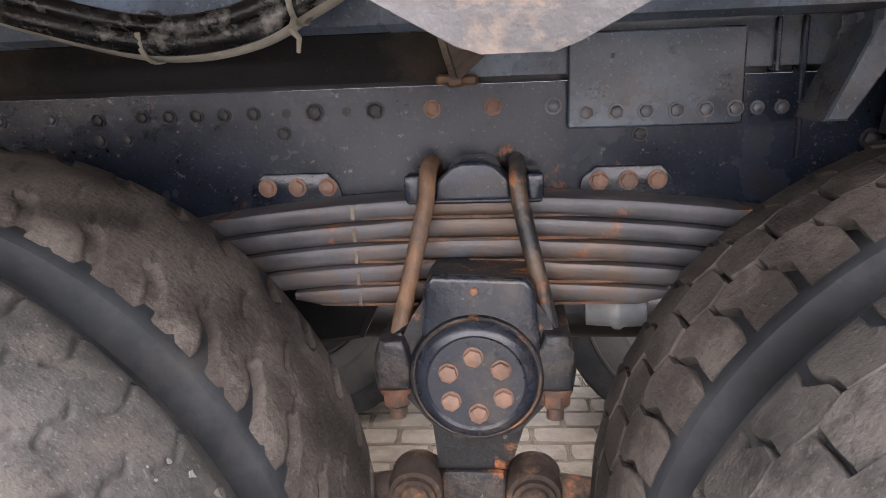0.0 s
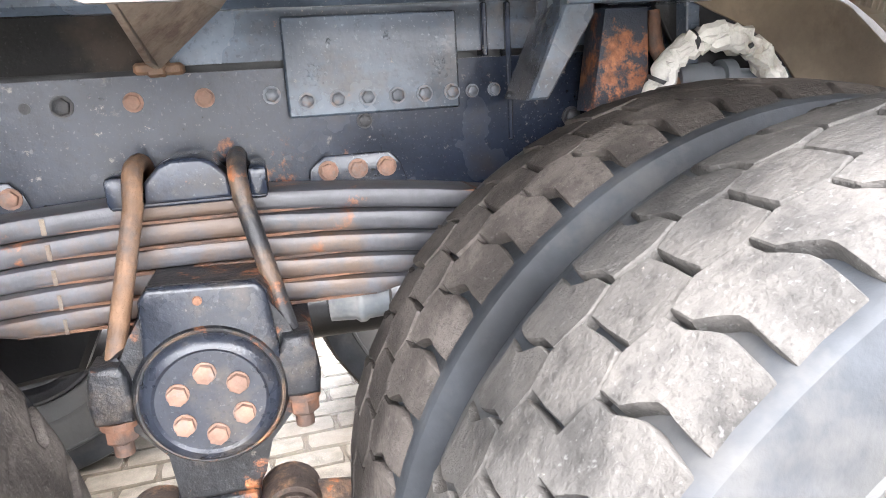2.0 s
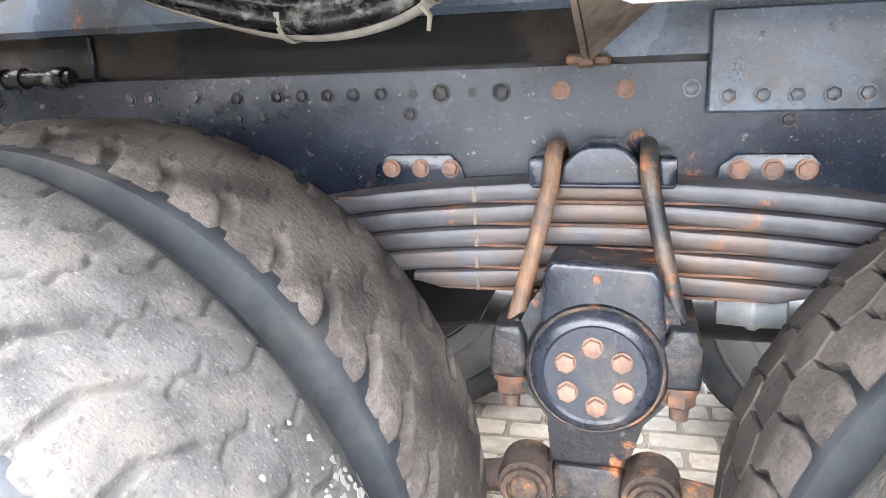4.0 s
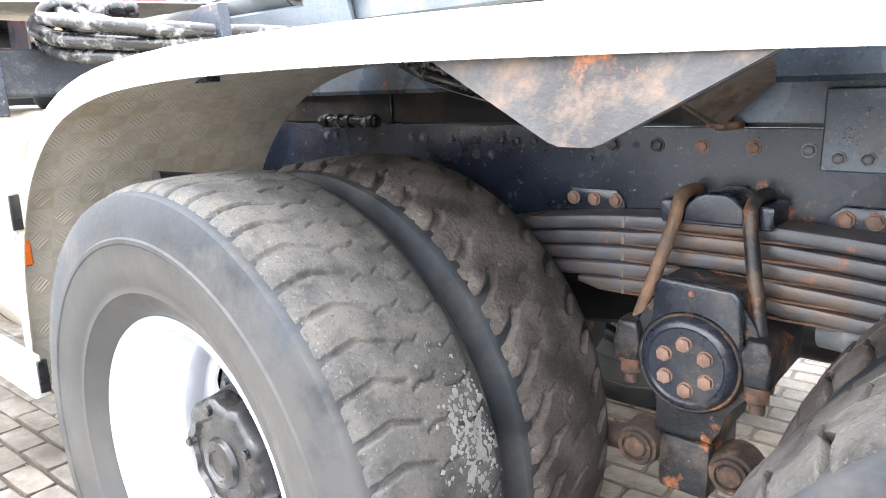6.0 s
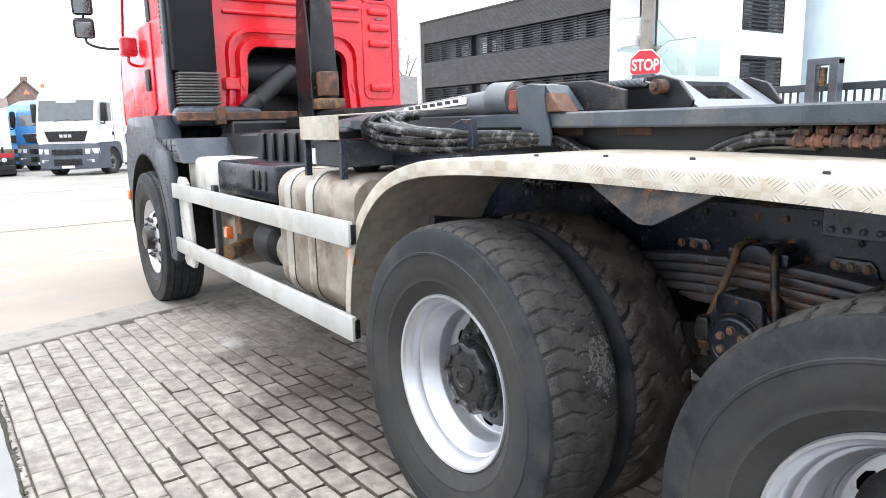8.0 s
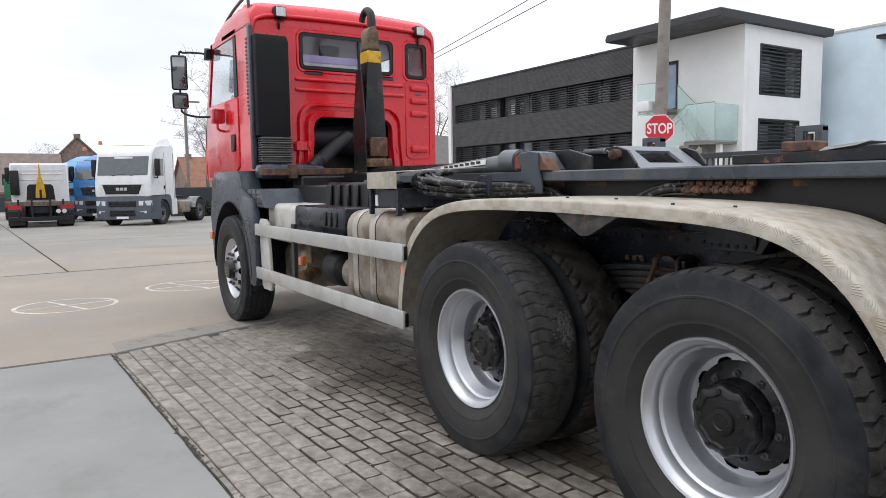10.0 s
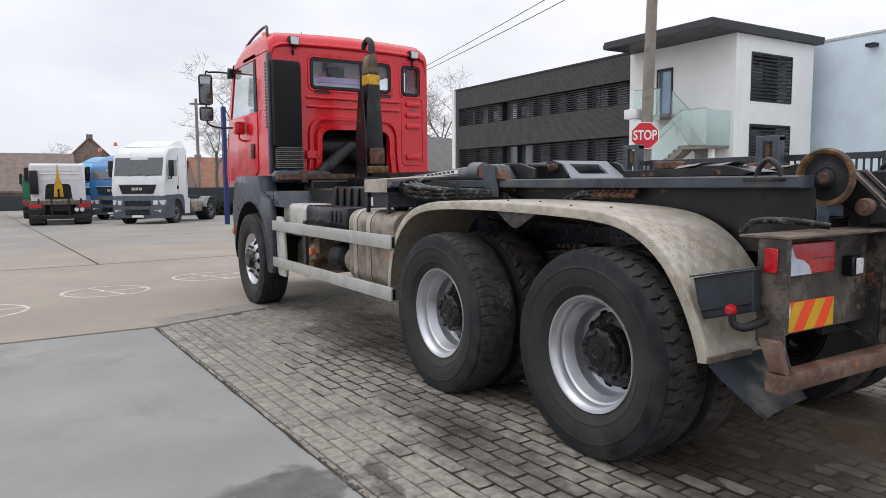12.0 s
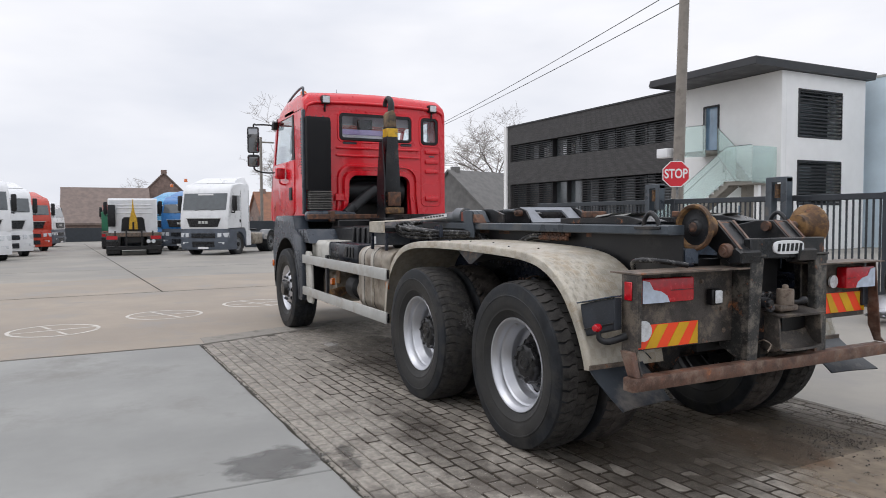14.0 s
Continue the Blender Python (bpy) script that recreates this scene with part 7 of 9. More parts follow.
part("hitch_body", box(B(), 1.46, 1.06, 0.70, 1.60, 1.34, 1.00, 0.03, 3), M["cast"], hitch)
part("hitch_block", box(B(), 1.60, 1.17, 0.908, 1.70, 1.33, 0.945, 0.012, 2), M["scraped"], hitch)
part("hitch_head", lathe(B(), [(0.0, 0.0), (0.050, 0.0), (0.050, 0.085), (0.046, 0.094), (0.018, 0.096), (0.018, 0.112), (0.012, 0.120), (0.0, 0.122)], 28, m=pose(1.655, 1.262, 0.944, 90, 0, 0)), M["tan_plate"], hitch, "pale dusty release cylinder")
part("hitch_lever", tube(B(), curve_pts([(1.655, 1.31, 0.955), (1.68, 1.36, 0.958), (1.70, 1.40, 0.975)], 5), [0.014] * 6 + [0.020, 0.022, 0.022, 0.020, 0.014], 10), M["cast"], hitch)
part("air_coupling", hexhead(cyl(B(), (1.56, 1.10, 0.96), (1.66, 1.10, 0.96), 0.035, n=18), (1.66, 1.10, 0.96), (1, 0, 0), 0.026, 0.03), M["cast"], hitch)
part("air_coupling", hexhead(cyl(B(), (1.56, 1.14, 0.93), (1.65, 1.14, 0.93), 0.022, n=18), (1.65, 1.14, 0.93), (1, 0, 0), 0.018, 0.02), M["bolt"], hitch)
part("brake_wire", tube(B(), curve_pts([(1.60, 1.10, 0.72), (1.65, 1.09, 0.74), (1.68, 1.11, 0.715), (1.69, 1.07, 0.68)], 5), 0.005, 6), M["tan_plate"], hitch)
part("tail_back", box(B(), 1.40, WEB + 0.09, 0.66, 1.43, mirrored(WEB + 0.09), 1.22), M["soot"], truck)
for k in range(3):
    part("air_hose", tube(B(), curve_pts([(1.44, 0.95 + 0.1 * k, 1.05), (1.50, 0.98 + 0.1 * k, 0.98), (1.58, 1.02 + 0.08 * k, 0.97), (1.60, 1.08 + 0.06 * k, 1.02)], 5), 0.012, 8), M["hose"], truck)
part("tail_hose", tube(B(), curve_pts([(1.16, 0.52, 1.16), (1.30, 0.40, 1.215), (1.45, 0.42, 1.225), (1.56, 0.56, 1.20)], 6), 0.016, 10), M["hose"], truck, "black hose on the lamp panel")
part("plate_wire", tube(B(), curve_pts([(PX + 0.01, 0.15, 0.79), (PX + 0.015, 0.18, 0.745), (PX + 0.015, 0.24, 0.74), (PX + 0.015, 0.30, 0.69)], 5), 0.004, 6), M["hose"], truck)

# ---- the yard ----


def dip(x):
    """The yard falls away gently towards its far end."""
    return -0.012 * max(0.0, -x - 6.0)


def edge(y):
    return -4.02 if y <= -1.32 else -4.02 - 0.35 * (min(y, 2.55) + 1.32)


def slab_edge(x):
    """Line between the concrete slabs and the brick paving."""
    return -1.24 + 0.033 * max(-4.0, min(12.0, x))


GY = [-2000, -60, -12, -1.322, -1.32, 2.55, 2.552, 12, 60, 2000]
rows = []
bm = B()
for y in GY:
    e = edge(y)
    row = []
    for x in (-2000, -200, -60, -45, -30, -20, -14, -9, -6, e, e + 0.002, 12, 12.002, 2000):
        sunk = e < x < 12.001 and -13 < y < 2.551
        row.append(bm.verts.new((x, y, dip(max(x, -60)) - (0.04 if sunk else 0.0))))
    rows.append(row)
for a, b in zip(rows, rows[1:]):
    for i in range(len(a) - 1):
        bm.faces.new((a[i], a[i + 1], b[i + 1], b[i]))
ground = tagged(part("ground", bm, M["far_concrete"], None, smooth=0), "worn tan and grey concrete yard", "ground", kind="structure")

# a broad pour of tan concrete in front of the paving
bm = B()
prev = None
for x in (-15.5, -13.2, -10.8, -8.4, -6.0, -5.0, None):
    cur = []
    for y in (-13, -1.32, 2.55, 7.0):
        xx = edge(y) - 0.012 if x is None else x
        if x == -5.0:
            xx = min(-5.0, edge(y) - 0.1)
        cur.append(bm.verts.new((xx, y, dip(xx) + 0.004)))
    if prev:
        for k in range(3):
            bm.faces.new((prev[k], cur[k], cur[k + 1], prev[k + 1]))
    prev = cur
tagged(part("pavement", bm, M["tan"], None, smooth=0), "stained tan concrete", "pavement", kind="structure")
# grey concrete slabs beside the paving
slabs = tagged(new("pavement"), "grey concrete slabs with dark joints", "pavement", kind="structure")
for i, (x0, x1) in enumerate(((-4.0, 0.55), (0.565, 6.2), (6.215, 12.0))):
    for j, (y0, y1) in enumerate(((-6.9, -1.326), (-12.0, -6.92))):
        top = (slab_edge(x0) - 0.006, slab_edge(x1) - 0.006) if j == 0 else (y1, y1)
        part("slab", prism(B(), [(x0, y0), (x1, y0), (x1, top[1]), (x0, top[0])], -0.05, 0.0, "xy", 0.006), M["concrete"], slabs)
# brick paving under the truck
field = tagged(part("pavement", prism(B(), [(-4.0, slab_edge(-4)), (12.0, slab_edge(12)), (12.0, 2.55), (-5.35, 2.55)], -0.036, -0.013, "xy"), M["bed"], None), "weathered grey brick paving", "pavement", kind="structure")
BL, BW, GAP = 0.215, 0.103, 0.0082
brick_bm = B()
box(brick_bm, -BL / 2 + GAP / 2, -BW / 2 + GAP / 2, -0.032, BL / 2 - GAP / 2, BW / 2 - GAP / 2, 0.0, 0.0045)
brick_me = mesh_of("brick", brick_bm, M["paver"], 0)


def muddy_brick(seed):
    """A brick with rounded, uneven rims that hold dark mud."""
    bm = B()
    rnd = random.Random(seed)
    n = 12
    loops = []
    for z, inset in ((-0.032, 0.0), (-0.0045, 0.0), (-0.0010, 0.0016), (0.0, 0.0034)):
        loop = []
        for k in range(n):
            a = 2 * math.pi * (k + 0.5) / n
            c, d = math.cos(a), math.sin(a)
            x, y = BL / 2 * math.copysign(min(1.0, abs(c) * 1.35), c), BW / 2 * math.copysign(min(1.0, abs(d) * 1.35), d)
            g = GAP / 2 + inset * rnd.uniform(0.7, 1.4)
            loop.append(bm.verts.new((x - math.copysign(min(abs(x), g), x), y - math.copysign(min(abs(y), g), y), z)))
        loops.append(loop)
    for k, (a, b) in enumerate(zip(loops, loops[1:])):
        for i in range(n):
            f = bm.faces.new((a[i], a[(i + 1) % n], b[(i + 1) % n], b[i]))
            f.material_index = 1
    bm.faces.new(loops[-1])
    me = mesh_of("brick", bm, M["paver"], 0)
    me.materials.append(M["bed"])
    return me


muddy = [muddy_brick(k) for k in range(4)]
rnd = random.Random(11)
near = 0
rest_v, rest_f, rest_m = [], [], []
shapes = [([v.co.copy() for v in me.vertices], [tuple(p.vertices) for p in me.polygons], [p.material_index for p in me.polygons]) for me in muddy + [brick_me]]


def by_truck(x, y):
    """Where the wheels bring mud onto the paving."""
    return y + 0.15 * math.sin(3.1 * x) + 0.22 * math.sin(97.3 * x + 54.0 * y) > -0.60 and -2.6 + 0.5 * math.sin(61 * y + 83 * x) < x < 2.4


TURN = radians(2.2)  # the courses run a little askew to the slabs; bricks at the rim are cut
for j in range(-10, 48):
    for i in range(-30, 84):
        u, w = (i + 0.5 * (j % 2)) * BL, BW * (j + 0.5)
        x, y = u * math.cos(TURN) - w * math.sin(TURN), -1.40 + u * math.sin(TURN) + w * math.cos(TURN)
        if y < slab_edge(x) - 0.046 or y > 2.58 or x > 11.9 or x < edge(y) - 0.02:
            continue
        m = pose(x + rnd.uniform(-0.0015, 0.0015), y + rnd.uniform(-0.0015, 0.0015), rnd.uniform(-0.0035, 0.0), rnd.uniform(-0.6, 0.6), rnd.uniform(-0.4, 0.4), 2.2 + rnd.uniform(-0.7, 0.7))
        if -1.2 < y < -0.30 and -0.9 < x < 3.2 and near < 300:
            near += 1
            piece("brick", muddy[(i + j) % 4] if by_truck(x, y) else brick_me, field, m)
        else:
            k = len(rest_v)
            src = shapes[(i + j) % 4 if by_truck(x, y) else 4]
            for v in src[0]:
                q = m @ v
                q.y = min(2.548, max(slab_edge(q.x) + 0.002, q.y))
                q.x = max(q.x, edge(q.y) + 0.012)
                rest_v.append(q)
            rest_f += [tuple(q + k for q in f) for f in src[1]]
            rest_m += src[2]
rest_me = bpy.data.meshes.new("bricks")
rest_me.from_pydata(rest_v, [], rest_f)
rest_me.materials.append(mat("paver_rest", (0.282, 0.254, 0.218), 0.66, var=0.34, scale=14, dirt=(0.10, 0.085, 0.070), dirt_at=0.57, dirt_scale=1.1, bump=0.5, bump_scale=140, placed=True))
rest_me.materials.append(M["bed"])
rest_me.polygons.foreach_set("material_index", rest_m)
nt = rest_me.materials[0].node_tree
geo = nt.nodes.new("ShaderNodeNewGeometry")
hsv = nt.nodes.new("ShaderNodeHueSaturation")
rng = nt.nodes.new("ShaderNodeMapRange")
rng.inputs["To Min"].default_value, rng.inputs["To Max"].default_value = 0.86, 1.07
bs = nt.nodes["Principled BSDF"]
src = bs.inputs["Base Color"].links[0].from_socket
nt.links.new(geo.outputs["Random Per Island"], rng.inputs["Value"])
nt.links.new(rng.outputs[0], hsv.inputs["Value"])
nt.links.new(src, hsv.inputs["Color"])
nt.links.new(hsv.outputs[0], bs.inputs["Base Color"])
ob = new("bricks", rest_me)
hold(ob, field)
tagged(ob, kind="stuff")

# crumbs of stone and dirt along the broken edge of the slabs
rnd = random.Random(31)
cv, cf = [], []
for k in range(420):
    x = -3.95 + 6.4 * rnd.random()
    heap = 0.5 + 0.5 * math.sin(x * 5.1) * math.sin(x * 2.3 + 1)
    if rnd.random() > 0.25 + 0.75 * heap:
        continue
    r = rnd.uniform(0.004, 0.012) * (0.6 + 0.6 * heap)
    c = Vector((x, slab_edge(x) + rnd.gauss(0.004, 0.010), r * 0.25))
    k0 = len(cv)
    cv += [c + Vector((r * math.cos(a) * rnd.uniform(0.6, 1.3), r * math.sin(a) * rnd.uniform(0.6, 1.3), rnd.uniform(-0.2, 0.1) * r)) for a in (0, 1.26, 2.51, 3.77, 5.03)]
    cv.append(c + Vector((0, 0, r * rnd.uniform(0.4, 0.8))))
    cf += [(k0 + q, k0 + (q + 1) % 5, k0 + 5) for q in range(5)]
crumb_me = bpy.data.meshes.new("crumbs")
crumb_me.from_pydata(cv, [], cf)
crumb_me.materials.append(mat("crumbs", (0.085, 0.078, 0.068), 0.9, var=0.6, scale=40, bump=0.4))
ob = new("crumbs", crumb_me)
hold(ob, field)
tagged(ob, "crumbs of stone along the broken slab edge", kind="stuff")
# fine gravel scattered behind the truck
cv, cf = [], []
for k in range(620):
    cx, cy, sx, sy = ((1.52, 1.92, 0.16, 0.10), (1.36, 2.38, 0.20, 0.06), (1.50, 1.45, 0.22, 0.12), (1.75, 1.65, 0.25, 0.16))[0 if k < 300 else 1 if k < 440 else 2 if k < 560 else 3]
    r = rnd.uniform(0.003, 0.0085)
    c = Vector((rnd.gauss(cx, sx), rnd.gauss(cy, sy), 0.008))
    k0 = len(cv)
    cv += [c + Vector((r * math.cos(a) * rnd.uniform(0.6, 1.3), r * math.sin(a) * rnd.uniform(0.6, 1.3), -0.006)) for a in (0, 1.26, 2.51, 3.77, 5.03)]
    cv.append(c + Vector((0, 0, r * rnd.uniform(0.5, 0.9) - 0.003)))
    cf += [(k0 + q, k0 + (q + 1) % 5, k0 + 5) for q in range(5)]
chip_v, chip_f = [], []
for k in range(900):
    x = rnd.uniform(-3.2, 2.2)
    c = Vector((x, rnd.gauss(-0.42, 0.24) if k % 3 else rnd.uniform(-1.15, 0.1), 0.0005))
    if c.y < slab_edge(x) + 0.03:
        continue
    r = rnd.uniform(0.0015, 0.0045)
    k0 = len(chip_v)
    chip_v += [c + Vector((r * math.cos(a) * rnd.uniform(0.5, 1.4), r * math.sin(a) * rnd.uniform(0.5, 1.4), -0.002)) for a in (0, 1.26, 2.51, 3.77, 5.03)]
    chip_v.append(c + Vector((0, 0, r * 0.6)))
    chip_f += [(k0 + q, k0 + (q + 1) % 5, k0 + 5) for q in range(5)]
chip_me = bpy.data.meshes.new("chips")
chip_me.from_pydata(chip_v, [], chip_f)
chip_me.materials.append(mat("pale_stone_chips", (0.42, 0.40, 0.37), 0.85, var=0.4, scale=50, bump=0.2))
ob = new("chips", chip_me)
hold(ob, field)
tagged(ob, "pale stone chips scattered on the paving", kind="stuff")
gravel_me = bpy.data.meshes.new("gravel")
gravel_me.from_pydata(cv, [], cf)
gravel_me.materials.append(mat("dark_gravel", (0.060, 0.050, 0.042), 0.9, var=0.7, scale=60, bump=0.3))
ob = new("gravel", gravel_me)
hold(ob, field)
tagged(ob, "scattered dark gravel on the paving", kind="stuff")
# dark ragged gap between slab and paving
bm = B()
prev = None
for i in range(261):
    x = -3.98 + 10.4 * i / 260
    w = 0.004 + 0.011 * max(0.0, math.sin(x * 3.1) * math.sin(x * 7.7 + 0.6)) + rnd.uniform(0, 0.005)
    y = slab_edge(x) - 0.004 + 0.004 * math.sin(x * 11)
    cur = [bm.verts.new((x, y - w, 0.0022)), bm.verts.new((x, y + w * 0.6, 0.0022))]
    if prev:
        bm.faces.new((prev[0], cur[0], cur[1], prev[1]))
    prev = cur
tagged(part("trim", bm, M["soil"], None, smooth=0), "dark ragged joint between slab and paving", "joint", kind="structure")

# kerb stones between the paving and the yard
kerb = tagged(new("kerb"), "pale concrete kerb stones laid flush with the paving", "kerb", kind="structure")
for k in range(4):
    y0, y1 = -1.32 + 0.97 * k, -1.32 + 0.97 * k + 0.955
    part("kerb_stone", prism(B(), [(edge(y0) - 0.415, y0), (edge(y0) - 0.008, y0), (edge(y1) - 0.008, y1), (edge(y1) - 0.415, y1)], -0.05, 0.008, "xy", 0.005), M["kerb"], kerb)

# painted rings on the concrete
for cx, cy in ((-6.0, -2.95), (-6.95, -1.50), (-7.8, 0.05)):
    bm = B()
    for r0, r1 in ((0.505, 0.555),):
        n = 40
        a = [[bm.verts.new((cx + r * math.cos(2 * math.pi * i / n), cy + r * math.sin(2 * math.pi * i / n), dip(cx + r * math.cos(2 * math.pi * i / n)) + 0.0065)) for i in range(n)] for r in (r0, r1)]
        for i in range(n):
            bm.faces.new((a[0][i], a[0][(i + 1) % n], a[1][(i + 1) % n], a[1][i]))
    for k in range(2):
        an = radians(20 + 80 * k)
        d, s = Vector((math.cos(an), math.sin(an))), Vector((-math.sin(an), math.cos(an))) * 0.022
        bm.faces.new([bm.verts.new((cx + q.x, cy + q.y, dip(cx + q.x) + 0.0060)) for q in (d * 0.5 + s, -d * 0.5 + s, -d * 0.5 - s, d * 0.5 - s)])
    tagged(part("ground_marking", bm, M["mark"], None, smooth=0), "faded white painted ring on the concrete", "marking", "painted rings", "structure")
# joints cut across the yard
for p, q in (((-10.5, -14), (-11.6, 14)), ((-19.5, -16), (-20.5, 18)), ((-11, -1.2), (-60, -3.2)), ((-6.2, 2.6), (-30, 9.5))):
    a, b = Vector(p), Vector(q)
    n_ = 12
    w = Vector((-(b - a).y, (b - a).x)).normalized() * 0.016
    bm = B()
    prev = None
    for i in range(n_ + 1):
        c = a.lerp(b, i / n_)
        cur = [bm.verts.new((c.x + w.x, c.y + w.y, dip(c.x) + 0.007)), bm.verts.new((c.x - w.x, c.y - w.y, dip(c.x) + 0.007))]
        if prev:
            bm.faces.new((prev[0], prev[1], cur[1], cur[0]))
        prev = cur
    tagged(part("trim", bm, M["soil"], None, smooth=0), "dark joint in the concrete", "joint", kind="structure")
# wet stain on the slab and sand by the paving: thin films with frayed edges


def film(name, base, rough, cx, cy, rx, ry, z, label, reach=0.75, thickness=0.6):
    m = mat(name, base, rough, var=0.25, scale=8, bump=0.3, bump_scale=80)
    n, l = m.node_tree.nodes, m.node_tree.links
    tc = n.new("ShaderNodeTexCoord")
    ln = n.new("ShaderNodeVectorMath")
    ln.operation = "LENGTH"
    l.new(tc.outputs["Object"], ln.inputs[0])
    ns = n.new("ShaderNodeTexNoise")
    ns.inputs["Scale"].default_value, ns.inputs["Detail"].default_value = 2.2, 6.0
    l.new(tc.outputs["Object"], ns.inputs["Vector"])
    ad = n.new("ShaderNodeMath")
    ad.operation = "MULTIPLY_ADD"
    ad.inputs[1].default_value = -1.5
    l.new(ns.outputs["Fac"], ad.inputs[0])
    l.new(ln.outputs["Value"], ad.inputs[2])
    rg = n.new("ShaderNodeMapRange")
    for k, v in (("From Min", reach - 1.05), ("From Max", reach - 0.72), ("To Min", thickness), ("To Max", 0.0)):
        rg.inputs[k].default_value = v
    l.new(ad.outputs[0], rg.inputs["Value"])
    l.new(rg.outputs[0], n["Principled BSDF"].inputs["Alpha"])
    bm = B()
    bm.faces.new([bm.verts.new(p) for p in ((-1, -1, 0), (1, -1, 0), (1, 1, 0), (-1, 1, 0))])
    ob = part(name, bm, m, None, smooth=0)
    ob.matrix_basis = pose(cx, cy, z) @ Matrix.Diagonal((rx, ry, 1, 1))
    tagged(ob, label, "stain", kind="structure")


film("wet_stain", (0.14, 0.138, 0.13), 0.45, 0.27, -1.52, 0.36, 0.48, 0.003, "dark wet stain on the concrete", 0.72, 0.72)
film("sand_patch", (0.30, 0.24, 0.175), 0.95, 2.0, 1.66, 1.15, 0.80, 0.0005, "brown sand spilled over the paving", 1.0)
film("rust_patch", (0.22, 0.115, 0.055), 0.9, 1.48, 1.40, 0.46, 0.28, 0.0012, "orange rust stain on the paving behind the truck", 1.0, 0.42)
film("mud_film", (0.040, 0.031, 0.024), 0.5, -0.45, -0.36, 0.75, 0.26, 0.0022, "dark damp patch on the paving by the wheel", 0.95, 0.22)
# damp patch, made darker so it also carries the truck's shade
film("mud_film", (0.036, 0.029, 0.023), 0.5, -2.2, 0.45, 1.4, 0.8, 0.0022, "dark damp patch under the truck with its shade painted in", 1.05, 0.36)
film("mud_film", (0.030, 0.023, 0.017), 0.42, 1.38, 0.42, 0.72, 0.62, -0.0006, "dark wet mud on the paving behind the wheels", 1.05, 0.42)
# brown tint over the far paving stands in for shade under the truck
film("mud_film", (0.085, 0.066, 0.046), 0.7, -0.3, 1.40, 2.1, 1.2, 0.0018, "broad brown tint for the shade under the rear axles", 1.3, 0.55)
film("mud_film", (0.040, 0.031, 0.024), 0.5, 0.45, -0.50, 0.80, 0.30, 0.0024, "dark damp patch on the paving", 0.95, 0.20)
film("oil_stain", (0.045, 0.042, 0.04), 0.5, 0.28, -1.06, 0.16, 0.08, 0.001, "small dark oil spot on the paving", 0.85, 0.40)
film("oil_stain", (0.045, 0.042, 0.04), 0.5, 0.50, -1.10, 0.18, 0.09, 0.001, "small dark oil spot on the paving", 0.85, 0.36)
film("paint_spill", (0.55, 0.53, 0.50), 0.8, -3.27, -0.03, 0.20, 0.13, 0.007, "spot of dried white paint on the paving", 0.75, 0.4)

# ---- office building across the street ----
FY, FX0, FXM, FX1 = 24.2, -38.2, -21.75, -15.75
office = thing("office_building", (-27, 28, 0), "two-storey office in dark brick and white plaster", "building")
wall = part("dark_wing", backed(holed(B(), [FX0 + 0.35, -37.5, FXM], [-0.6, 1.45, 3.70, 5.28, 6.48, 7.78], [(-37.5, FXM, 1.45, 3.70), (-37.5, FXM, 5.28, 6.48)], lambda u, v: (u, FY, v)), (0, 0.3, 0)), M["dark_brick"], office, "dark brick wing with window bands")
part("wing_body", box(B(), FX0 + 0.35, FY + 0.9, -0.6, FXM, 36, 7.70), M["dark_brick"], office)
part("wing_roof", box(B(), FX0 + 0.2, FY - 0.05, 7.782, FXM, 36, 7.86), M["roof_metal"], office)
part("end_wall", box(B(), FX0, FY - 0.12, -0.6, FX0 + 0.345, 36, 7.80), M["render"], office, "white end wall")
for z0, z1 in ((1.45, 3.70), (5.28, 6.48)):
    band = part("window_band", box(B(), -37.5, FY + 0.62, z0, FXM, FY + 0.66, z1), M["screen"], office, "dark glazing behind louvres")
    for k in range(11):
        x = -37.5 + 15.5 * k / 10
        part("mullion", box(B(), x - 0.04, FY + 0.30, z0, x + 0.04, FY + 0.60, z1), M["blind"], band)
    n = 9 if z1 > 5 else 15
    bays = [(-37.4, -35.9), (-35.9, -32.8), (-32.0, -29.8), (-29.7, -26.6), (-26.5, -24.0), (-23.9, -22.05)]
    for bi, (x0, x1) in enumerate(bays):
        if z1 < 5 and bi in (2,):
            continue
        for k in range(n):
            z = z0 + 0.05 + (z1 - z0 - 0.05) * k / n
            part("louvre", box(B(), x0, FY + 0.12, z, x1, FY + 0.22, z + 0.055, m=None), M["blind"], band)
    if z1 > 5:
        # white boxes stand in for light showing through the glazing
        for x in (-33.9, -31.2, -31.8):
            part("bright_pane", box(B(), x - 0.3, FY + 0.60, z0 + 0.15, x + 0.3, FY + 0.615, z0 + 0.8), M["sign_white"], band)
white = part("white_block", backed(holed(B(), [FXM, -20.03, -19.08, FX1], [-0.6, 4.50, 6.70, 7.70], [(-20.03, -19.08, 4.50, 6.70)], lambda u, v: (u, FY - 0.02, v)), (0, 0.3, 0)), M["render"], office, "white plastered block")
side_holes = [(25.25, 28.30, 4.88, 7.0), (25.25, 28.30, 1.9, 3.88)]
part("white_side", backed(holed(B(), [FY + 0.29, 25.25, 28.30, 30.0], [-0.6, 1.9, 3.88, 4.88, 7.0, 7.70], side_holes, lambda u, v: (FX1, u, v)), (-0.3, 0, 0)), M["render"], office)
part("white_body", box(B(), FXM, FY + 0.9, -0.6, FX1 - 0.9, 30, 7.6), M["render"], office)
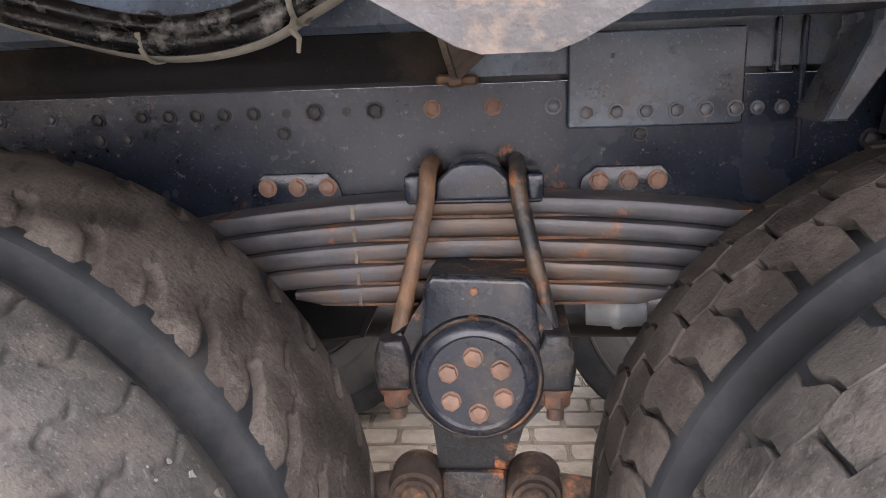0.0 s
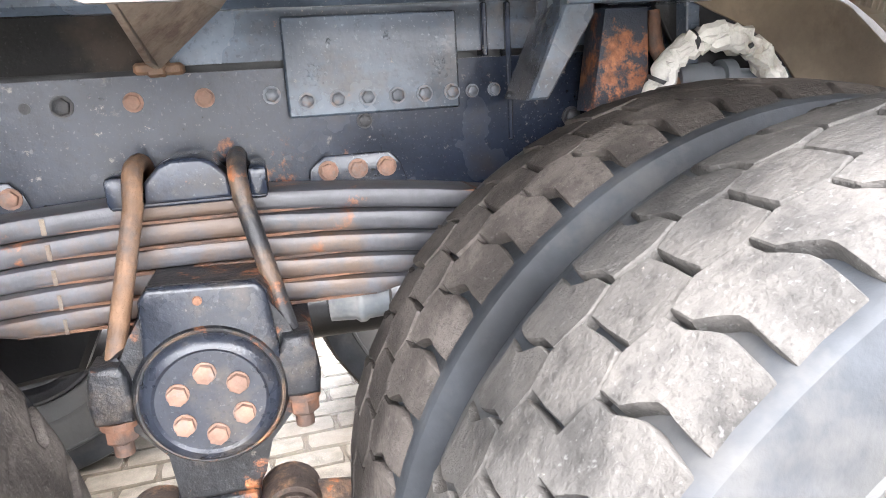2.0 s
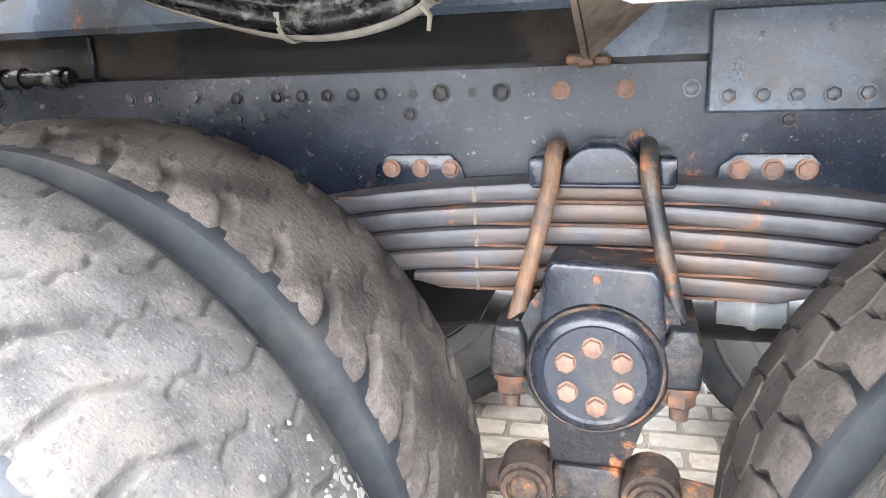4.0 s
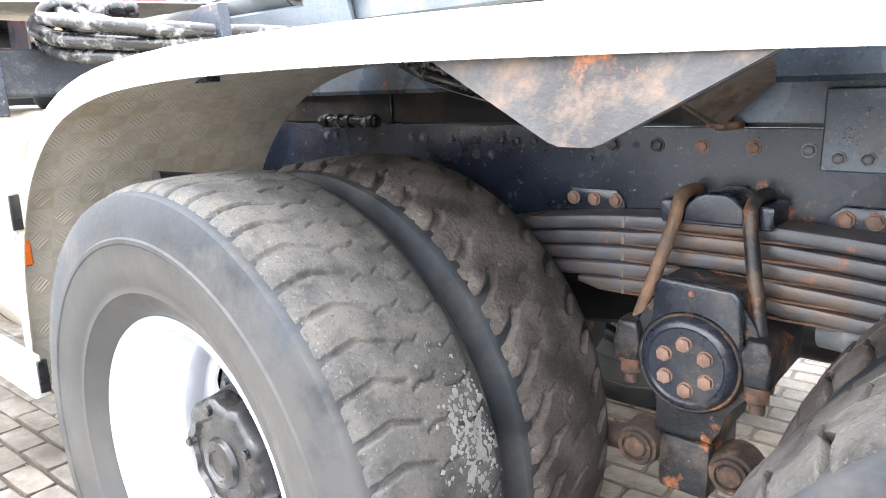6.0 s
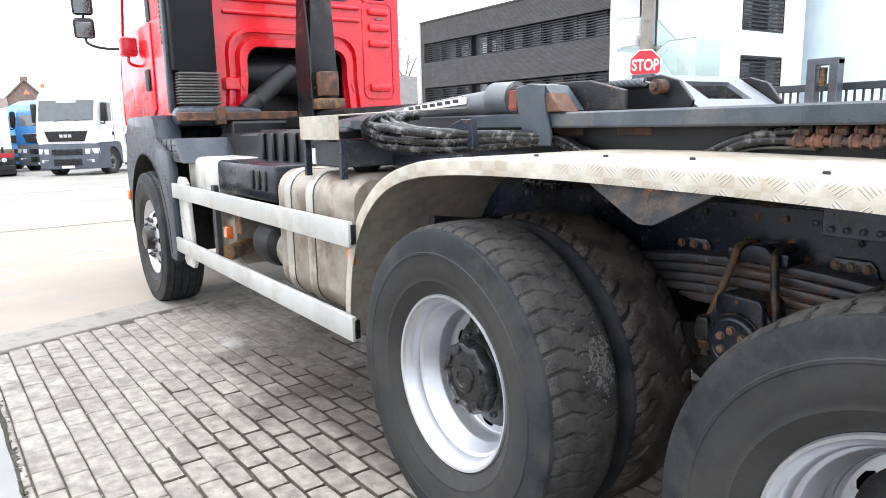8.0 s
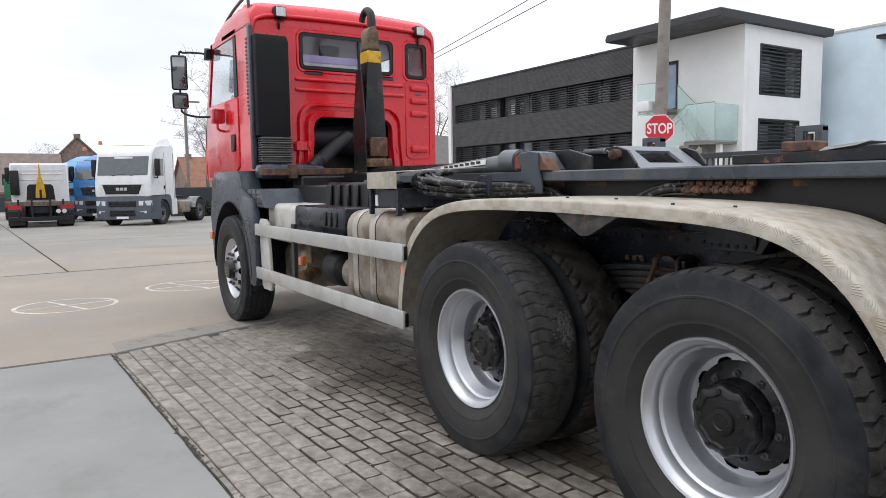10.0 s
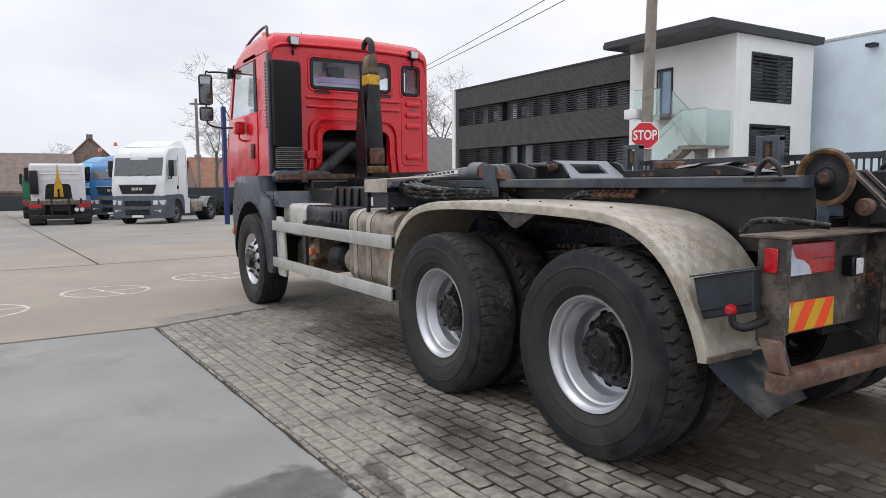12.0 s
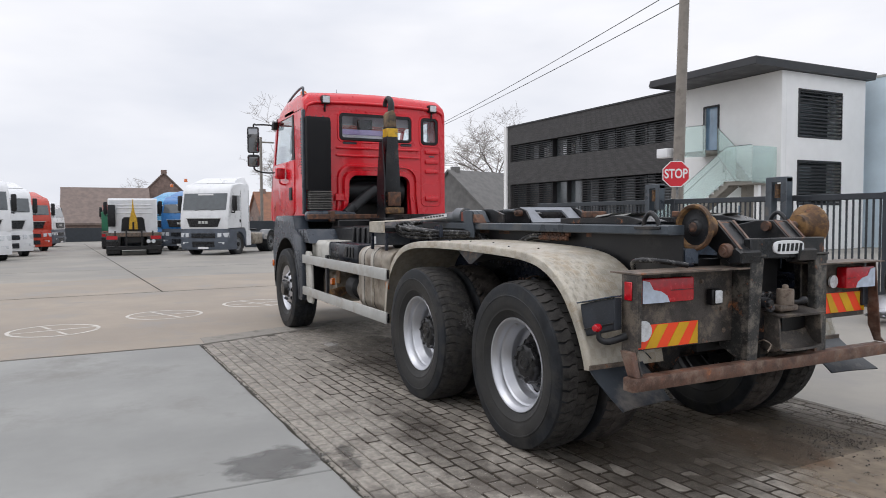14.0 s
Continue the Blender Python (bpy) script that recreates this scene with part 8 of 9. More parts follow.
for y0, y1, z0, z1 in side_holes:
    w = part("window", box(B(), FX1 - 0.75, y0, z0, FX1 - 0.70, y1, z1), M["screen"], office, "window with dark louvres")
    for k in range(13):
        z = z0 + (z1 - z0) * k / 13
        part("louvre", box(B(), FX1 - 0.12, y0, z + 0.02, FX1 - 0.03, y1, z + 0.085), M["blind"], w)
    part("window_frame", ring_seal(B(), y0 + 0.03, y1 - 0.03, z0 + 0.03, z1 - 0.03, 0.04, 0.03, 0.01, lambda u, v, o: (FX1 + 0.004 + o, u, v)), M["blind"], w)
gd = part("glass_door", box(B(), -20.0, FY + 0.12, 4.52, -19.10, FY + 0.16, 6.67), M["sky_pane"], office, "blue glass door on the landing")
part("door_frame", ring_seal(B(), -20.0, -19.11, 4.53, 6.67, 0.05, 0.04, 0.01, lambda u, v, o: (u, FY - 0.03 - o, v)), M["blind"], gd)
part("roof_slab", prism(B(), [(-21.6, 7.72), (-15.45, 7.72), (-15.40, 8.02), (-15.46, 8.06), (-21.55, 8.06), (-21.65, 7.85)], 22.15, 30.3, "xz", 0.02), M["roof_metal"], office, "overhanging dark roof slab")
part("roof_back", box(B(), -21.2, 24.5, 8.06, -16.6, 31.5, 8.18), M["roof_metal"], office)
# outside stair with glass sides
part("stair_landing", box(B(), -20.02, 22.68, 4.30, -18.50, FY - 0.04, 4.44), M["kerb"], office, "concrete landing at the door")
part("lower_landing", box(B(), -17.25, 22.68, 2.78, -15.98, FY - 0.04, 2.94), M["kerb"], office, "concrete stair landing")
part("landing_wall", box(B(), -17.15, 23.42, -0.6, -16.85, FY - 0.05, 2.775), M["kerb"], office)
for x0, z0, x1, z1, y0, y1 in ((-18.50, 4.44, -17.25, 2.94, 23.42, FY - 0.05), (-22.3, -0.40, -17.25, 2.94, 22.70, 23.34)):
    flight = part("stair_flight", prism(B(), [(x0, z0), (x1, z1), (x1, z1 - 0.24), (x0, z0 - 0.24)], y0, y1, "xz"), M["kerb"], office, "concrete stair flight")
    n = round(abs(z1 - z0) / 0.18)
    for k in range(n):
        xa, xb, zt = x0 + (x1 - x0) * k / n, x0 + (x1 - x0) * (k + 1) / n, max(z0 + (z1 - z0) * k / n, z0 + (z1 - z0) * (k + 1) / n)
        part("step", box(B(), min(xa, xb), y0 + 0.02, zt - 0.16, max(xa, xb), y1 - 0.02, zt), M["kerb"], flight)
for y, pts in ((22.62, [(-20.05, 4.22), (-18.48, 4.14), (-18.48, 5.58), (-20.05, 5.64)]), (23.37, [(-18.46, 4.30), (-17.40, 3.05), (-17.40, 4.50), (-18.46, 5.50)]), (22.62, [(-17.31, 2.98), (-15.97, 2.90), (-15.97, 4.47), (-17.31, 4.47)]), (22.62, [(-17.33, 2.98), (-22.0, -0.12), (-22.0, 1.35), (-17.33, 4.46)])):
    gp = part("glass_panel", prism(B(), pts, y, y + 0.012, "xz"), M["rail_glass"], office, "greenish glass balustrade")
    (xa, za), (xb, zb) = pts[2:]
    part("glass_edge", tube(B(), [(xa, y + 0.006, za), (xb, y + 0.006, zb)], 0.014, 6), M["hyd"], gp)
part("glass_panel", box(B(), -15.95, 22.62, 2.86, -15.938, 24.15, 4.42), M["rail_glass"], office, "greenish glass balustrade")
part("hand_rail", tube(B(), [(-17.35, 22.70, 4.15), (-21.9, 22.70, 1.05)], 0.022, 8), M["hyd"], office, "thin steel hand rail")
part("stair_pillar", box(B(), -16.30, 23.2, -0.6, -16.10, 23.4, 2.775), M["render"], office)
part("door_under", box(B(), -17.9, FY - 0.05, -0.6, -16.9, FY - 0.03, 1.9), M["sky_pane"], office)
part("wall_lamp", box(B(), -19.0, FY - 0.16, 3.5, -18.7, FY - 0.04, 4.1), M["render"], office)

hall = thing("industrial_hall", (0, 36, 0), "pale blue-grey clad industrial hall", "building")
part("cladding", box(B(), -17.6, 31.0, -0.6, 40, 60, 7.95), M["hall"], hall, "pale blue cladding")
part("parapet", box(B(), -17.65, 30.96, 7.952, 40, 60, 8.06), M["alu"], hall)
hd = part("hall_door", box(B(), -12.6, 30.90, -0.6, -8.0, 30.98, 4.15), M["alu"], hall, "sectional door with glazed panels")
for k in range(5):
    for c in range(2):
        part("door_pane", box(B(), -12.35 + 2.25 * c, 30.86, 0.3 + 0.78 * k, -10.35 + 2.25 * c, 30.897, 0.9 + 0.78 * k), M["screen"], hd)
hw = part("hall_window", box(B(), -11.8, 30.90, 4.85, -8.6, 30.98, 6.25), M["sky_pane"], hall, "blue glazed window")
part("hall_frame", ring_seal(B(), -11.8, -8.6, 4.85, 6.25, 0.06, 0.05, 0.02, lambda u, v, o: (u, 30.89 - o, v)), M["white"], hw)
part("hall_lamp", box(B(), -13.75, 30.6, 7.35, -13.35, 30.99, 7.5), M["plastic"], hall)
part("duct", box(B(), -16.9, 30.7, 4.7, -16.75, 30.99, 5.0), M["alu"], hall)

# ---- street side: gate, fence, sign, pole ----
gate = thing("sliding_gate", (-6, 8.6, 0), "anthracite sliding gate with upright bars", "gate")
part("gate_rail", box(B(), -11.5, 8.56, 1.72, -2.0, 8.66, 1.82, 0.008), M["fence"], gate)
part("gate_rail", box(B(), -11.5, 8.56, 0.0, -2.0, 8.66, 0.26, 0.008), M["fence"], gate)
for x in (-11.45, -6.5, -2.05):
    part("gate_stile", box(B(), x - 0.06, 8.55, 0.10, x + 0.06, 8.67, 1.83, 0.008), M["fence"], gate)
bar_me = mesh_of("gate_bar", box(B(), -0.0125, -0.0125, 0.0, 0.0125, 0.0125, 1.48), M["fence"], 0)
for k in range(84):
    x = -11.3 + 0.11 * k
    o = piece("gate_bar", bar_me, gate, Matrix())
    o.matrix_parent_inverse = world_of(gate).inverted()
    o.matrix_basis = Matrix.Translation((x, 8.61, 0.25))
for x in (-6.75, -3.75):
    gp = thing("gate_post", (x, 8.3, 0), "grey gate post with a guide roller frame", "gate post", "gate posts")
    part("upright", box(B(), x - 0.21, 8.22, 0.0, x - 0.09, 8.38, 2.12, 0.008), M["rail"], gp)
    part("upright", box(B(), x + 0.09, 8.22, 0.0 if x > -5 else 1.6, x + 0.21, 8.38, 2.12, 0.008), M["rail"], gp)
    part("head", box(B(), x - 0.21, 8.221, 2.05, x + 0.21, 8.379, 2.14, 0.008), M["rail"], gp)
    part("guide_roller", cyl(B(), (x - 0.02, 8.30, 1.78), (x - 0.02, 8.30, 2.02), 0.05, n=18), M["roller"], gp)
fence = thing("bar_fence", (4, 9.2, 0), "dark bar fence with round-topped bars", "fence")
fbar = mesh_of("fence_bar", cyl(B(), (0, 0, 0), (0, 0, 1.62), 0.013, n=8), M["fence"], 30)
for k in range(95):
    o = new("fence_bar", fbar)
    hold(o, fence)
    o.matrix_basis = Matrix.Translation((-1.9 + 0.125 * k, 9.2, 0.1))
for z in (0.25, 1.58):
    part("fence_rail", box(B(), -2.0, 9.17, z, 10, 9.23, z + 0.05), M["fence"], fence)
for x in (-1.95, 0.55, 3.05, 5.55, 8.05):
    part("fence_post", box(B(), x - 0.04, 9.16, 0.0, x + 0.04, 9.24, 1.75), M["fence"], fence)

# tyres, rims and boards along the fence
stand_me = {"body": carcass_mesh("tyre", 0.52, 0.505, 0.14, 0.138, 0.292, M["hub"]), "ribs": tread_mesh("tread", RIBS, 60, 0.52, 0.012, 0.14, 0.14, M["hub"], 0.05)}
for k in range(7):
    x = -1.05 + 0.36 * k
    t = new("spare_tyre", stand_me["body"])
    t.matrix_basis = pose(x, 7.95 - 0.02 * k, 0.52, 0, 0, 68)
    tagged(t, "black truck tyre standing against the fence", "tyre", "tyres by the fence")
    piece("tread", stand_me["ribs"], t, Matrix())
for k, (x, y, tilt, rz) in enumerate(((-0.75, 7.15, 8, 20), (-0.35, 6.95, -6, -8), (0.35, 6.9, 5, 12), (1.05, 6.9, 6, -15), (-1.1, 7.1, 74, 40))):
    r = new("steel_wheel", ME["rim_steer"])
    r.matrix_basis = pose(x, y, 0.30 if tilt < 60 else 0.12, tilt, 0, rz)
    tagged(r, "bare white-silver truck rim on the ground", "rim", "rims by the fence")
rack = thing("notice_board", (0.6, 8.2, 0), "pale slatted board with three notices", "board")
part("board", box(B(), -1.35, 8.38, 1.20, 3.2, 8.42, 1.50, 0.004, m=None), M["white"], rack)
for k in range(5):
    part("notice", box(B(), -1.05 + 0.75 * k, 8.372, 1.23, -0.75 + 0.75 * k, 8.379, 1.49), M["sign_white"], rack)
    part("notice_mark", prism(B(), [(-0.95 + 0.75 * k, 1.40), (-0.82 + 0.75 * k, 1.40), (-0.86 + 0.75 * k, 1.45), (-0.92 + 0.75 * k, 1.45)], 8.368, 8.371, "xz"), M["hub"], rack)
for x in (-1.25, 1.0, 3.1):
    part("board_leg", box(B(), x - 0.03, 8.425, 0.0, x + 0.03, 8.47, 1.45), M["rail"], rack)

# stop sign on its pole
sign = thing("stop_sign", (-9.55, 11.75, 0), "red octagonal stop sign with white letters", "sign")
facing = math.degrees(math.atan2(-2.5 - 11.75, 3.9 + 9.55)) + 90
sm = pose(-9.55, 11.75, 2.60, 0, 0, facing)
for nm, r, y0, y1, mt in (("sign_plate", 0.380, 0.0, 0.012, "sign_white"), ("sign_face", 0.355, -0.004, -0.0005, "sign_red")):
    part(nm, prism(B(), [(r * math.cos(radians(22.5 + 45 * k)), r * math.sin(radians(22.5 + 45 * k))) for k in range(8)], y0, y1, "xz", m=sm), M[mt], sign)
txt = bpy.data.curves.new("stop_text", "FONT")
txt.body, txt.size, txt.align_x, txt.align_y, txt.extrude = "STOP", 0.312, "CENTER", "CENTER", 0.002
txt.space_character, txt.offset = 1.0, 0.007
t_ob = new("stop_text", txt)
dg = bpy.context.evaluated_depsgraph_get()
t_me = bpy.data.meshes.new_from_object(t_ob.evaluated_get(dg))
bpy.data.objects.remove(t_ob)
t_me.materials.clear()
t_me.materials.append(M["sign_white"])
letters = new("letters", t_me)
hold(letters, sign)
letters.matrix_basis = sm @ pose(0, -0.008, 0, 90, 0, 0) @ Matrix.Diagonal((0.80, 1.12, 1, 1))
part("sign_post", cyl(B(), (-9.58, 11.83, 0), (-9.58, 11.83, 3.0), 0.035, n=12), M["hyd"], sign)
pole = thing("utility_pole", (-9.9, 12.15, 0), "tall weathered utility pole with two wires", "pole")
part("shaft", cyl(B(), (-9.95, 12.15, -0.1), (-9.78, 12.3, 9.6), 0.17, 0.125, n=20), M["pole"], pole)
part("meter_box", box(B(), -10.50, 11.95, 3.10, -10.08, 12.2, 3.36, 0.02, 2), M["white"], pole, "small white box")
part("cross_arm", box(B(), -10.2, 12.22, 9.1, -9.4, 12.32, 9.2), M["pole"], pole)
for k, (dx, dz) in enumerate(((-0.3, 0.0), (0.3, -0.15))):
    part("wire", tube(B(), [(-9.8 - 0.985 * r, 12.3 + 0.174 * r, 7.42 - 0.036 * r + 0.0006 * r * r + k * (0.42 - 0.012 * r)) for r in [3.0 * i for i in range(21)]], 0.013, 6), M["plastic"], pole)

# ---- parked trucks across the yard ----


def parked_truck(name, x, y, heading, paint, label, high=1.0, back="tractor", tail=None, group="parked trucks", trim=None, spoiler=True):
    """A parked lorry seen from afar; its nose is at the given place and points along heading."""
    g = thing(name, (0, 0, 0), label, "truck", group)
    w = 2.44
    h = 3.50 * high
    low = trim or M["parked_grey"]
    prof = [(-0.02, 1.26), (0.0, 1.36), (-0.02, 1.76), (-0.06, 2.10), (-0.27, h - 0.50), (-0.34, h - 0.32), (-0.58, h - 0.10), (-1.15, h), (-2.12, h), (-2.20, h - 0.10), (-2.20, 1.05), (-1.82, 1.05), (-1.62, 1.28)]
    cx_, cz_ = -1.1, 2.2
    body = loft(B(), [[(cx_ + (px - cx_) * q, yv, cz_ + (pz - cz_) * q) for px, pz in prof] for yv, q in ((-w / 2, 0.955), (-w / 2 + 0.03, 0.985), (-w / 2 + 0.09, 1.0), (w / 2 - 0.09, 1.0), (w / 2 - 0.03, 0.985), (w / 2, 0.955))])
    cabp = part("cab", body, paint, g, smooth=35)
    if spoiler:
        part("roof_spoiler", loft(B(), [[(px, sy * (1.10 - ins), pz) for px, pz, ins in ((-0.95, h - 0.02, 0.0), (-1.25, h + 0.12, 0.12), (-1.75, h + 0.26, 0.16), (-2.22, h + 0.32, 0.16), (-2.26, h - 0.02, 0.0))] for sy in (-1, 1)]), paint, cabp, "raised roof spoiler", 30)
    top = h - 0.52
    part("windscreen", loft(B(), [[(px + 0.016, yv, pz) for px, pz in ((-0.075, 2.14), (-0.262, top), (-0.32, top), (-0.13, 2.14))] for yv in (-1.10, -1.06, 1.06, 1.10)]), M["screen"], cabp, "dark windscreen")
    for yv in (-0.45, 0.35):
        part("wiper", tube(B(), [(-0.05, yv, 2.13), (-0.075, yv + 0.30, 2.17), (-0.08, yv + 0.62, 2.20)], 0.014, 5), M["hub"], cabp)
    part("sun_band", box(B(), -0.30, -0.40, top - 0.10, -0.225, 0.40, top - 0.02, 0.01), M["sign_white"], cabp)
    gr = part("grille", loft(B(), [[(0.012, -0.86, 1.74), (0.012, 0.86, 1.74), (0.03, 0.72, 1.36), (0.03, -0.72, 1.36)], [(0.045, -0.82, 1.72), (0.045, 0.82, 1.72), (0.055, 0.70, 1.38), (0.055, -0.70, 1.38)]]), M["hub"], cabp, "black grille with a plain pale badge")
    part("grille_trim", box(B(), 0.0, -0.90, 1.745, 0.035, 0.90, 1.775, 0.01), M["alu"], gr)
    for k in range(3):
        part("badge_bar", box(B(), 0.05, -0.24 + 0.17 * k, 1.51, 0.062, -0.11 + 0.17 * k, 1.63), M["alu"], gr)
    bp = part("bumper", loft(B(), [[(px, yv, pz) for px, pz in ((-0.50 - o, 0.30), (0.03 - o, 0.30), (0.08 - o, 0.55), (0.05 - o, 1.0), (0.0 - o, 1.27), (-0.50 - o, 1.27))] for yv, o in ((-1.25, 0.30), (-1.20, 0.10), (-0.95, 0.0), (0.95, 0.0), (1.20, 0.10), (1.25, 0.30))]), low, g, "bumper with two dark grilles", 30)
    for z0, z1, hw in ((0.84, 1.06, 0.60), (0.44, 0.68, 0.56)):
        lg = part("lower_grille", box(B(), 0.03, -hw, z0, 0.092, hw, z1, 0.01), M["hub"], bp)
        for k in range(3):
            part("grille_slat", box(B(), 0.091, -hw, z0 + 0.05 + 0.06 * k, 0.097, hw, z0 + 0.062 + 0.06 * k), M["grey_plastic"], lg)
    part("number_plate", box(B(), 0.08, -0.26, 0.33, 0.096, 0.26, 0.43), M["sign_white"], bp)
    for sy in (-1, 1):
        part("headlamp", loft(B(), [[(0.02, sy * 0.72, 0.86), (0.02, sy * 0.72, 1.08), (-0.12, sy * 1.22, 1.10), (-0.12, sy * 1.22, 0.86)], [(0.10, sy * 0.74, 0.88), (0.08, sy * 0.74, 1.06), (-0.02, sy * 1.19, 1.08), (-0.02, sy * 1.19, 0.88)]]), M["lens_clear"], bp)
        part("fog_lamp", box(B(), -0.05, sy * 0.76, 0.55, 0.075, sy * 1.05, 0.66, 0.012), M["lens_clear"], bp)
        mir = part("mirror", box(B(), -0.42, sy * 1.30, 2.10, -0.26, sy * 1.50, 2.82, 0.05, 2), M["plastic"], cabp)
        part("mirror_arm", tube(B(), [(-0.40, sy * 1.16, 2.05), (-0.34, sy * 1.40, 2.02), (-0.34, sy * 1.40, 2.2)], 0.03, 6), M["plastic"], cabp)
        part("side_glass", prism(B(), [(-0.32, 2.12), (-1.18, 2.12), (-1.20, 2.84), (-0.48, 2.84)], sy * (w / 2 - 0.03), sy * (w / 2 + 0.004), "xz"), M["screen"], cabp)
        part("window_post", prism(B(), [(-0.86, 2.12), (-0.92, 2.12), (-0.92, 2.84), (-0.86, 2.84)], sy * w / 2, sy * (w / 2 + 0.012), "xz"), M["hub"], cabp)
        for dx in (-1.28, -2.06):
            part("door_gap", box(B(), dx - 0.02, sy * (w / 2 - 0.02), 1.12, dx, sy * (w / 2 + 0.004), h - 0.34), M["hub"], cabp)
        part("door_handle", box(B(), -1.24, sy * (w / 2 - 0.02), 1.55, -1.14, sy * (w / 2 + 0.02), 1.70), M["hub"], cabp)
        arch_ = [(-1.05 + 0.60 * math.cos(radians(a)), 0.53 + 0.60 * math.sin(radians(a))) for a in range(0, 181, 20)]
        part("wheel_arch", prism(B(), [(-0.28, 0.34), (-0.25, 1.27), (-1.68, 1.27), (-1.78, 1.05), (-1.78, 0.40)] + arch_[::-1], sy * (w / 2 - 0.16), sy * (w / 2 + 0.01), "xz"), low, g)
        part("side_fairing", box(B(), -2.32, sy * (w / 2 - 0.10), 0.42, -1.80, sy * (w / 2 - 0.005), 1.14, 0.02), paint, g)
    xs = [-1.05, -4.65] if back == "tractor" else [-1.05, -5.1, -6.45]
    end = xs[-1] - 0.9
    for x_ in xs:
        for sy in (-1, 1):
            o = new("wheel", ME["hub_steer"])
            o.parent = g
            o.matrix_basis = pose(x_, sy * 1.16, 0.53, 0, 0, 0 if sy < 0 else 180)
            piece("tyre", ME["body"], o, Matrix())
            piece("rim", ME["rim_dull"], o, Matrix())
            if x_ != xs[0]:
                o2 = new("wheel", ME["body"])
                o2.parent = g
                o2.matrix_basis = pose(x_, sy * 0.84, 0.53, 0, 0, 0 if sy < 0 else 180)
    part("chassis", box(B(), end, -0.42, 0.72, -0.6, 0.42, 1.02, 0.02), M["soot"], g)
    for sy in (-1, 1):
        part("side_tank", box(B(), -3.75, sy * 0.55, 0.45, -2.75, sy * 1.16, 1.02, 0.10, 3), M["tank"] if back == "tractor" else M["soot"], g)
        fe = [(xs[-1] + 0.62 * math.cos(radians(a)), 0.55 + 0.62 * math.sin(radians(a))) for a in range(10, 171, 20)]
        part("rear_guard", thick(loft(B(), [[(px, sy * yv, pz) for px, pz in fe] for yv in (0.7, 1.22)], caps=False, closed=False), 0.02), M["hyd"] if back == "tractor" else M["soot"], g)
    if back == "tractor":
        part("fifth_wheel", cyl(B(), (-4.3, 0, 1.12), (-4.3, 0, 1.20), 0.50, n=24), M["soot"], g)
    if back == "hook":
        part("bed_frame", box(B(), end - 0.1, -0.6, 1.02, -2.5, 0.6, 1.22, 0.02), M["soot"], g)
        part("hook_arm", prism(B(), [(-0.22, 1.3), (0.22, 1.3), (0.18, 1.85), (0.05, 2.35), (0.02, 2.9), (-0.02, 2.9), (-0.05, 2.35), (-0.18, 1.85)], -2.95, -2.75, "yz", 0.01), M["yellow"], g, "yellow hook arm")
        part("arm_slot", box(B(), -2.96, -0.05, 1.3, -2.945, 0.05, 1.7), M["soot"], g)
        part("intake", box(B(), -2.46, 0.86, 1.45, -2.22, 1.24, 2.62, 0.05, 2), M["plastic"], g)
        part("engine_bay", prism(B(), [(-0.62, 1.10), (0.62, 1.10), (0.55, 1.85), (0.45, 1.95), (-0.45, 1.95), (-0.55, 1.85)], -2.215, -2.19, "yz"), M["soot"], g)
        for z in (2.15, 2.42, 2.60):
            part("pressed_rib", box(B(), -2.222, -0.95, z, -2.195, 0.80, z + 0.05, 0.01), paint, g)
        part("tail_beam", box(B(), end - 0.2, -1.22, 1.02, end - 0.12, 1.22, 1.22, 0.02), M["scraped"], g, "rusty tail beam")
        part("tail_bumper", box(B(), end - 0.2, -1.2, 0.40, end - 0.12, 1.2, 0.58, 0.02), M["soot"], g)
        for sy in (-1, 1):
            part("rear_lamp", box(B(), end - 0.235, sy * 0.72, 0.90, end - 0.205, sy * 1.18, 1.06), M["lens_red"], g)
            for k in range(2):
                if sy < 0:
                    part("round_lamp", cyl(B(), (end - 0.24, -0.62 - 0.22 * k, 0.80), (end - 0.2, -0.62 - 0.22 * k, 0.80), 0.09, n=16), M["lens_clear"], g)
            part("mud_flap", box(B(), end + 0.15, sy * 0.62, 0.22, end + 0.17, sy * 1.22, 0.80), M["hub"], g)
            for q in (0.30, 0.78):
                part("tail_post", box(B(), end - 0.22, sy * q, 0.55, end - 0.12, sy * (q + 0.07), 1.30), M["soot"], g)
        if tail:
            part("load_body", box(B(), end + 0.4, -1.2, 1.24, -2.5, 1.2, 2.45, 0.03), tail, g)
    g.matrix_basis = pose(x, y, dip(x - 3.0), 0, 0, heading)
    return g


ME["rim_dull"] = ME["rim_steer"].copy()
ME["rim_dull"].materials.clear()
ME["rim_dull"].materials.append(M["hyd"])
parked_truck("tractor_unit", -29.4, 2.15, -38, M["white"], "white tractor unit with a high roof and dark bumper", 0.985)
parked_truck("hook_truck", -38.9, -0.42, 177.6, M["white"], "white hooklift truck seen from behind, yellow hook", 0.85, "hook", spoiler=False)
parked_truck("blue_truck", -36.5, 1.95, -32, M["blue"], "blue truck cab parked in a row", 0.90)
parked_truck("blue_truck", -40.0, 1.45, -32, mat("light_blue_cab", (0.05, 0.30, 0.55), 0.35, var=0.1, bump=0, coat=0.4), "light blue truck cab with an amber beacon", 0.92, trim=M["blue"])
parked_truck("white_truck", -28.8, -6.6, 20, M["white"], "white truck cab with a dark windscreen", 0.98, trim=M["white"])
parked_truck("white_truck", -33.6, -6.15, 20, M["white"], "white truck cab beside another white one", 0.95, trim=M["white"])
parked_truck("red_truck", -41.5, -5.75, 20, M["cab_red"], "orange-red truck with a dark windscreen", 0.92, trim=M["cab_red"])
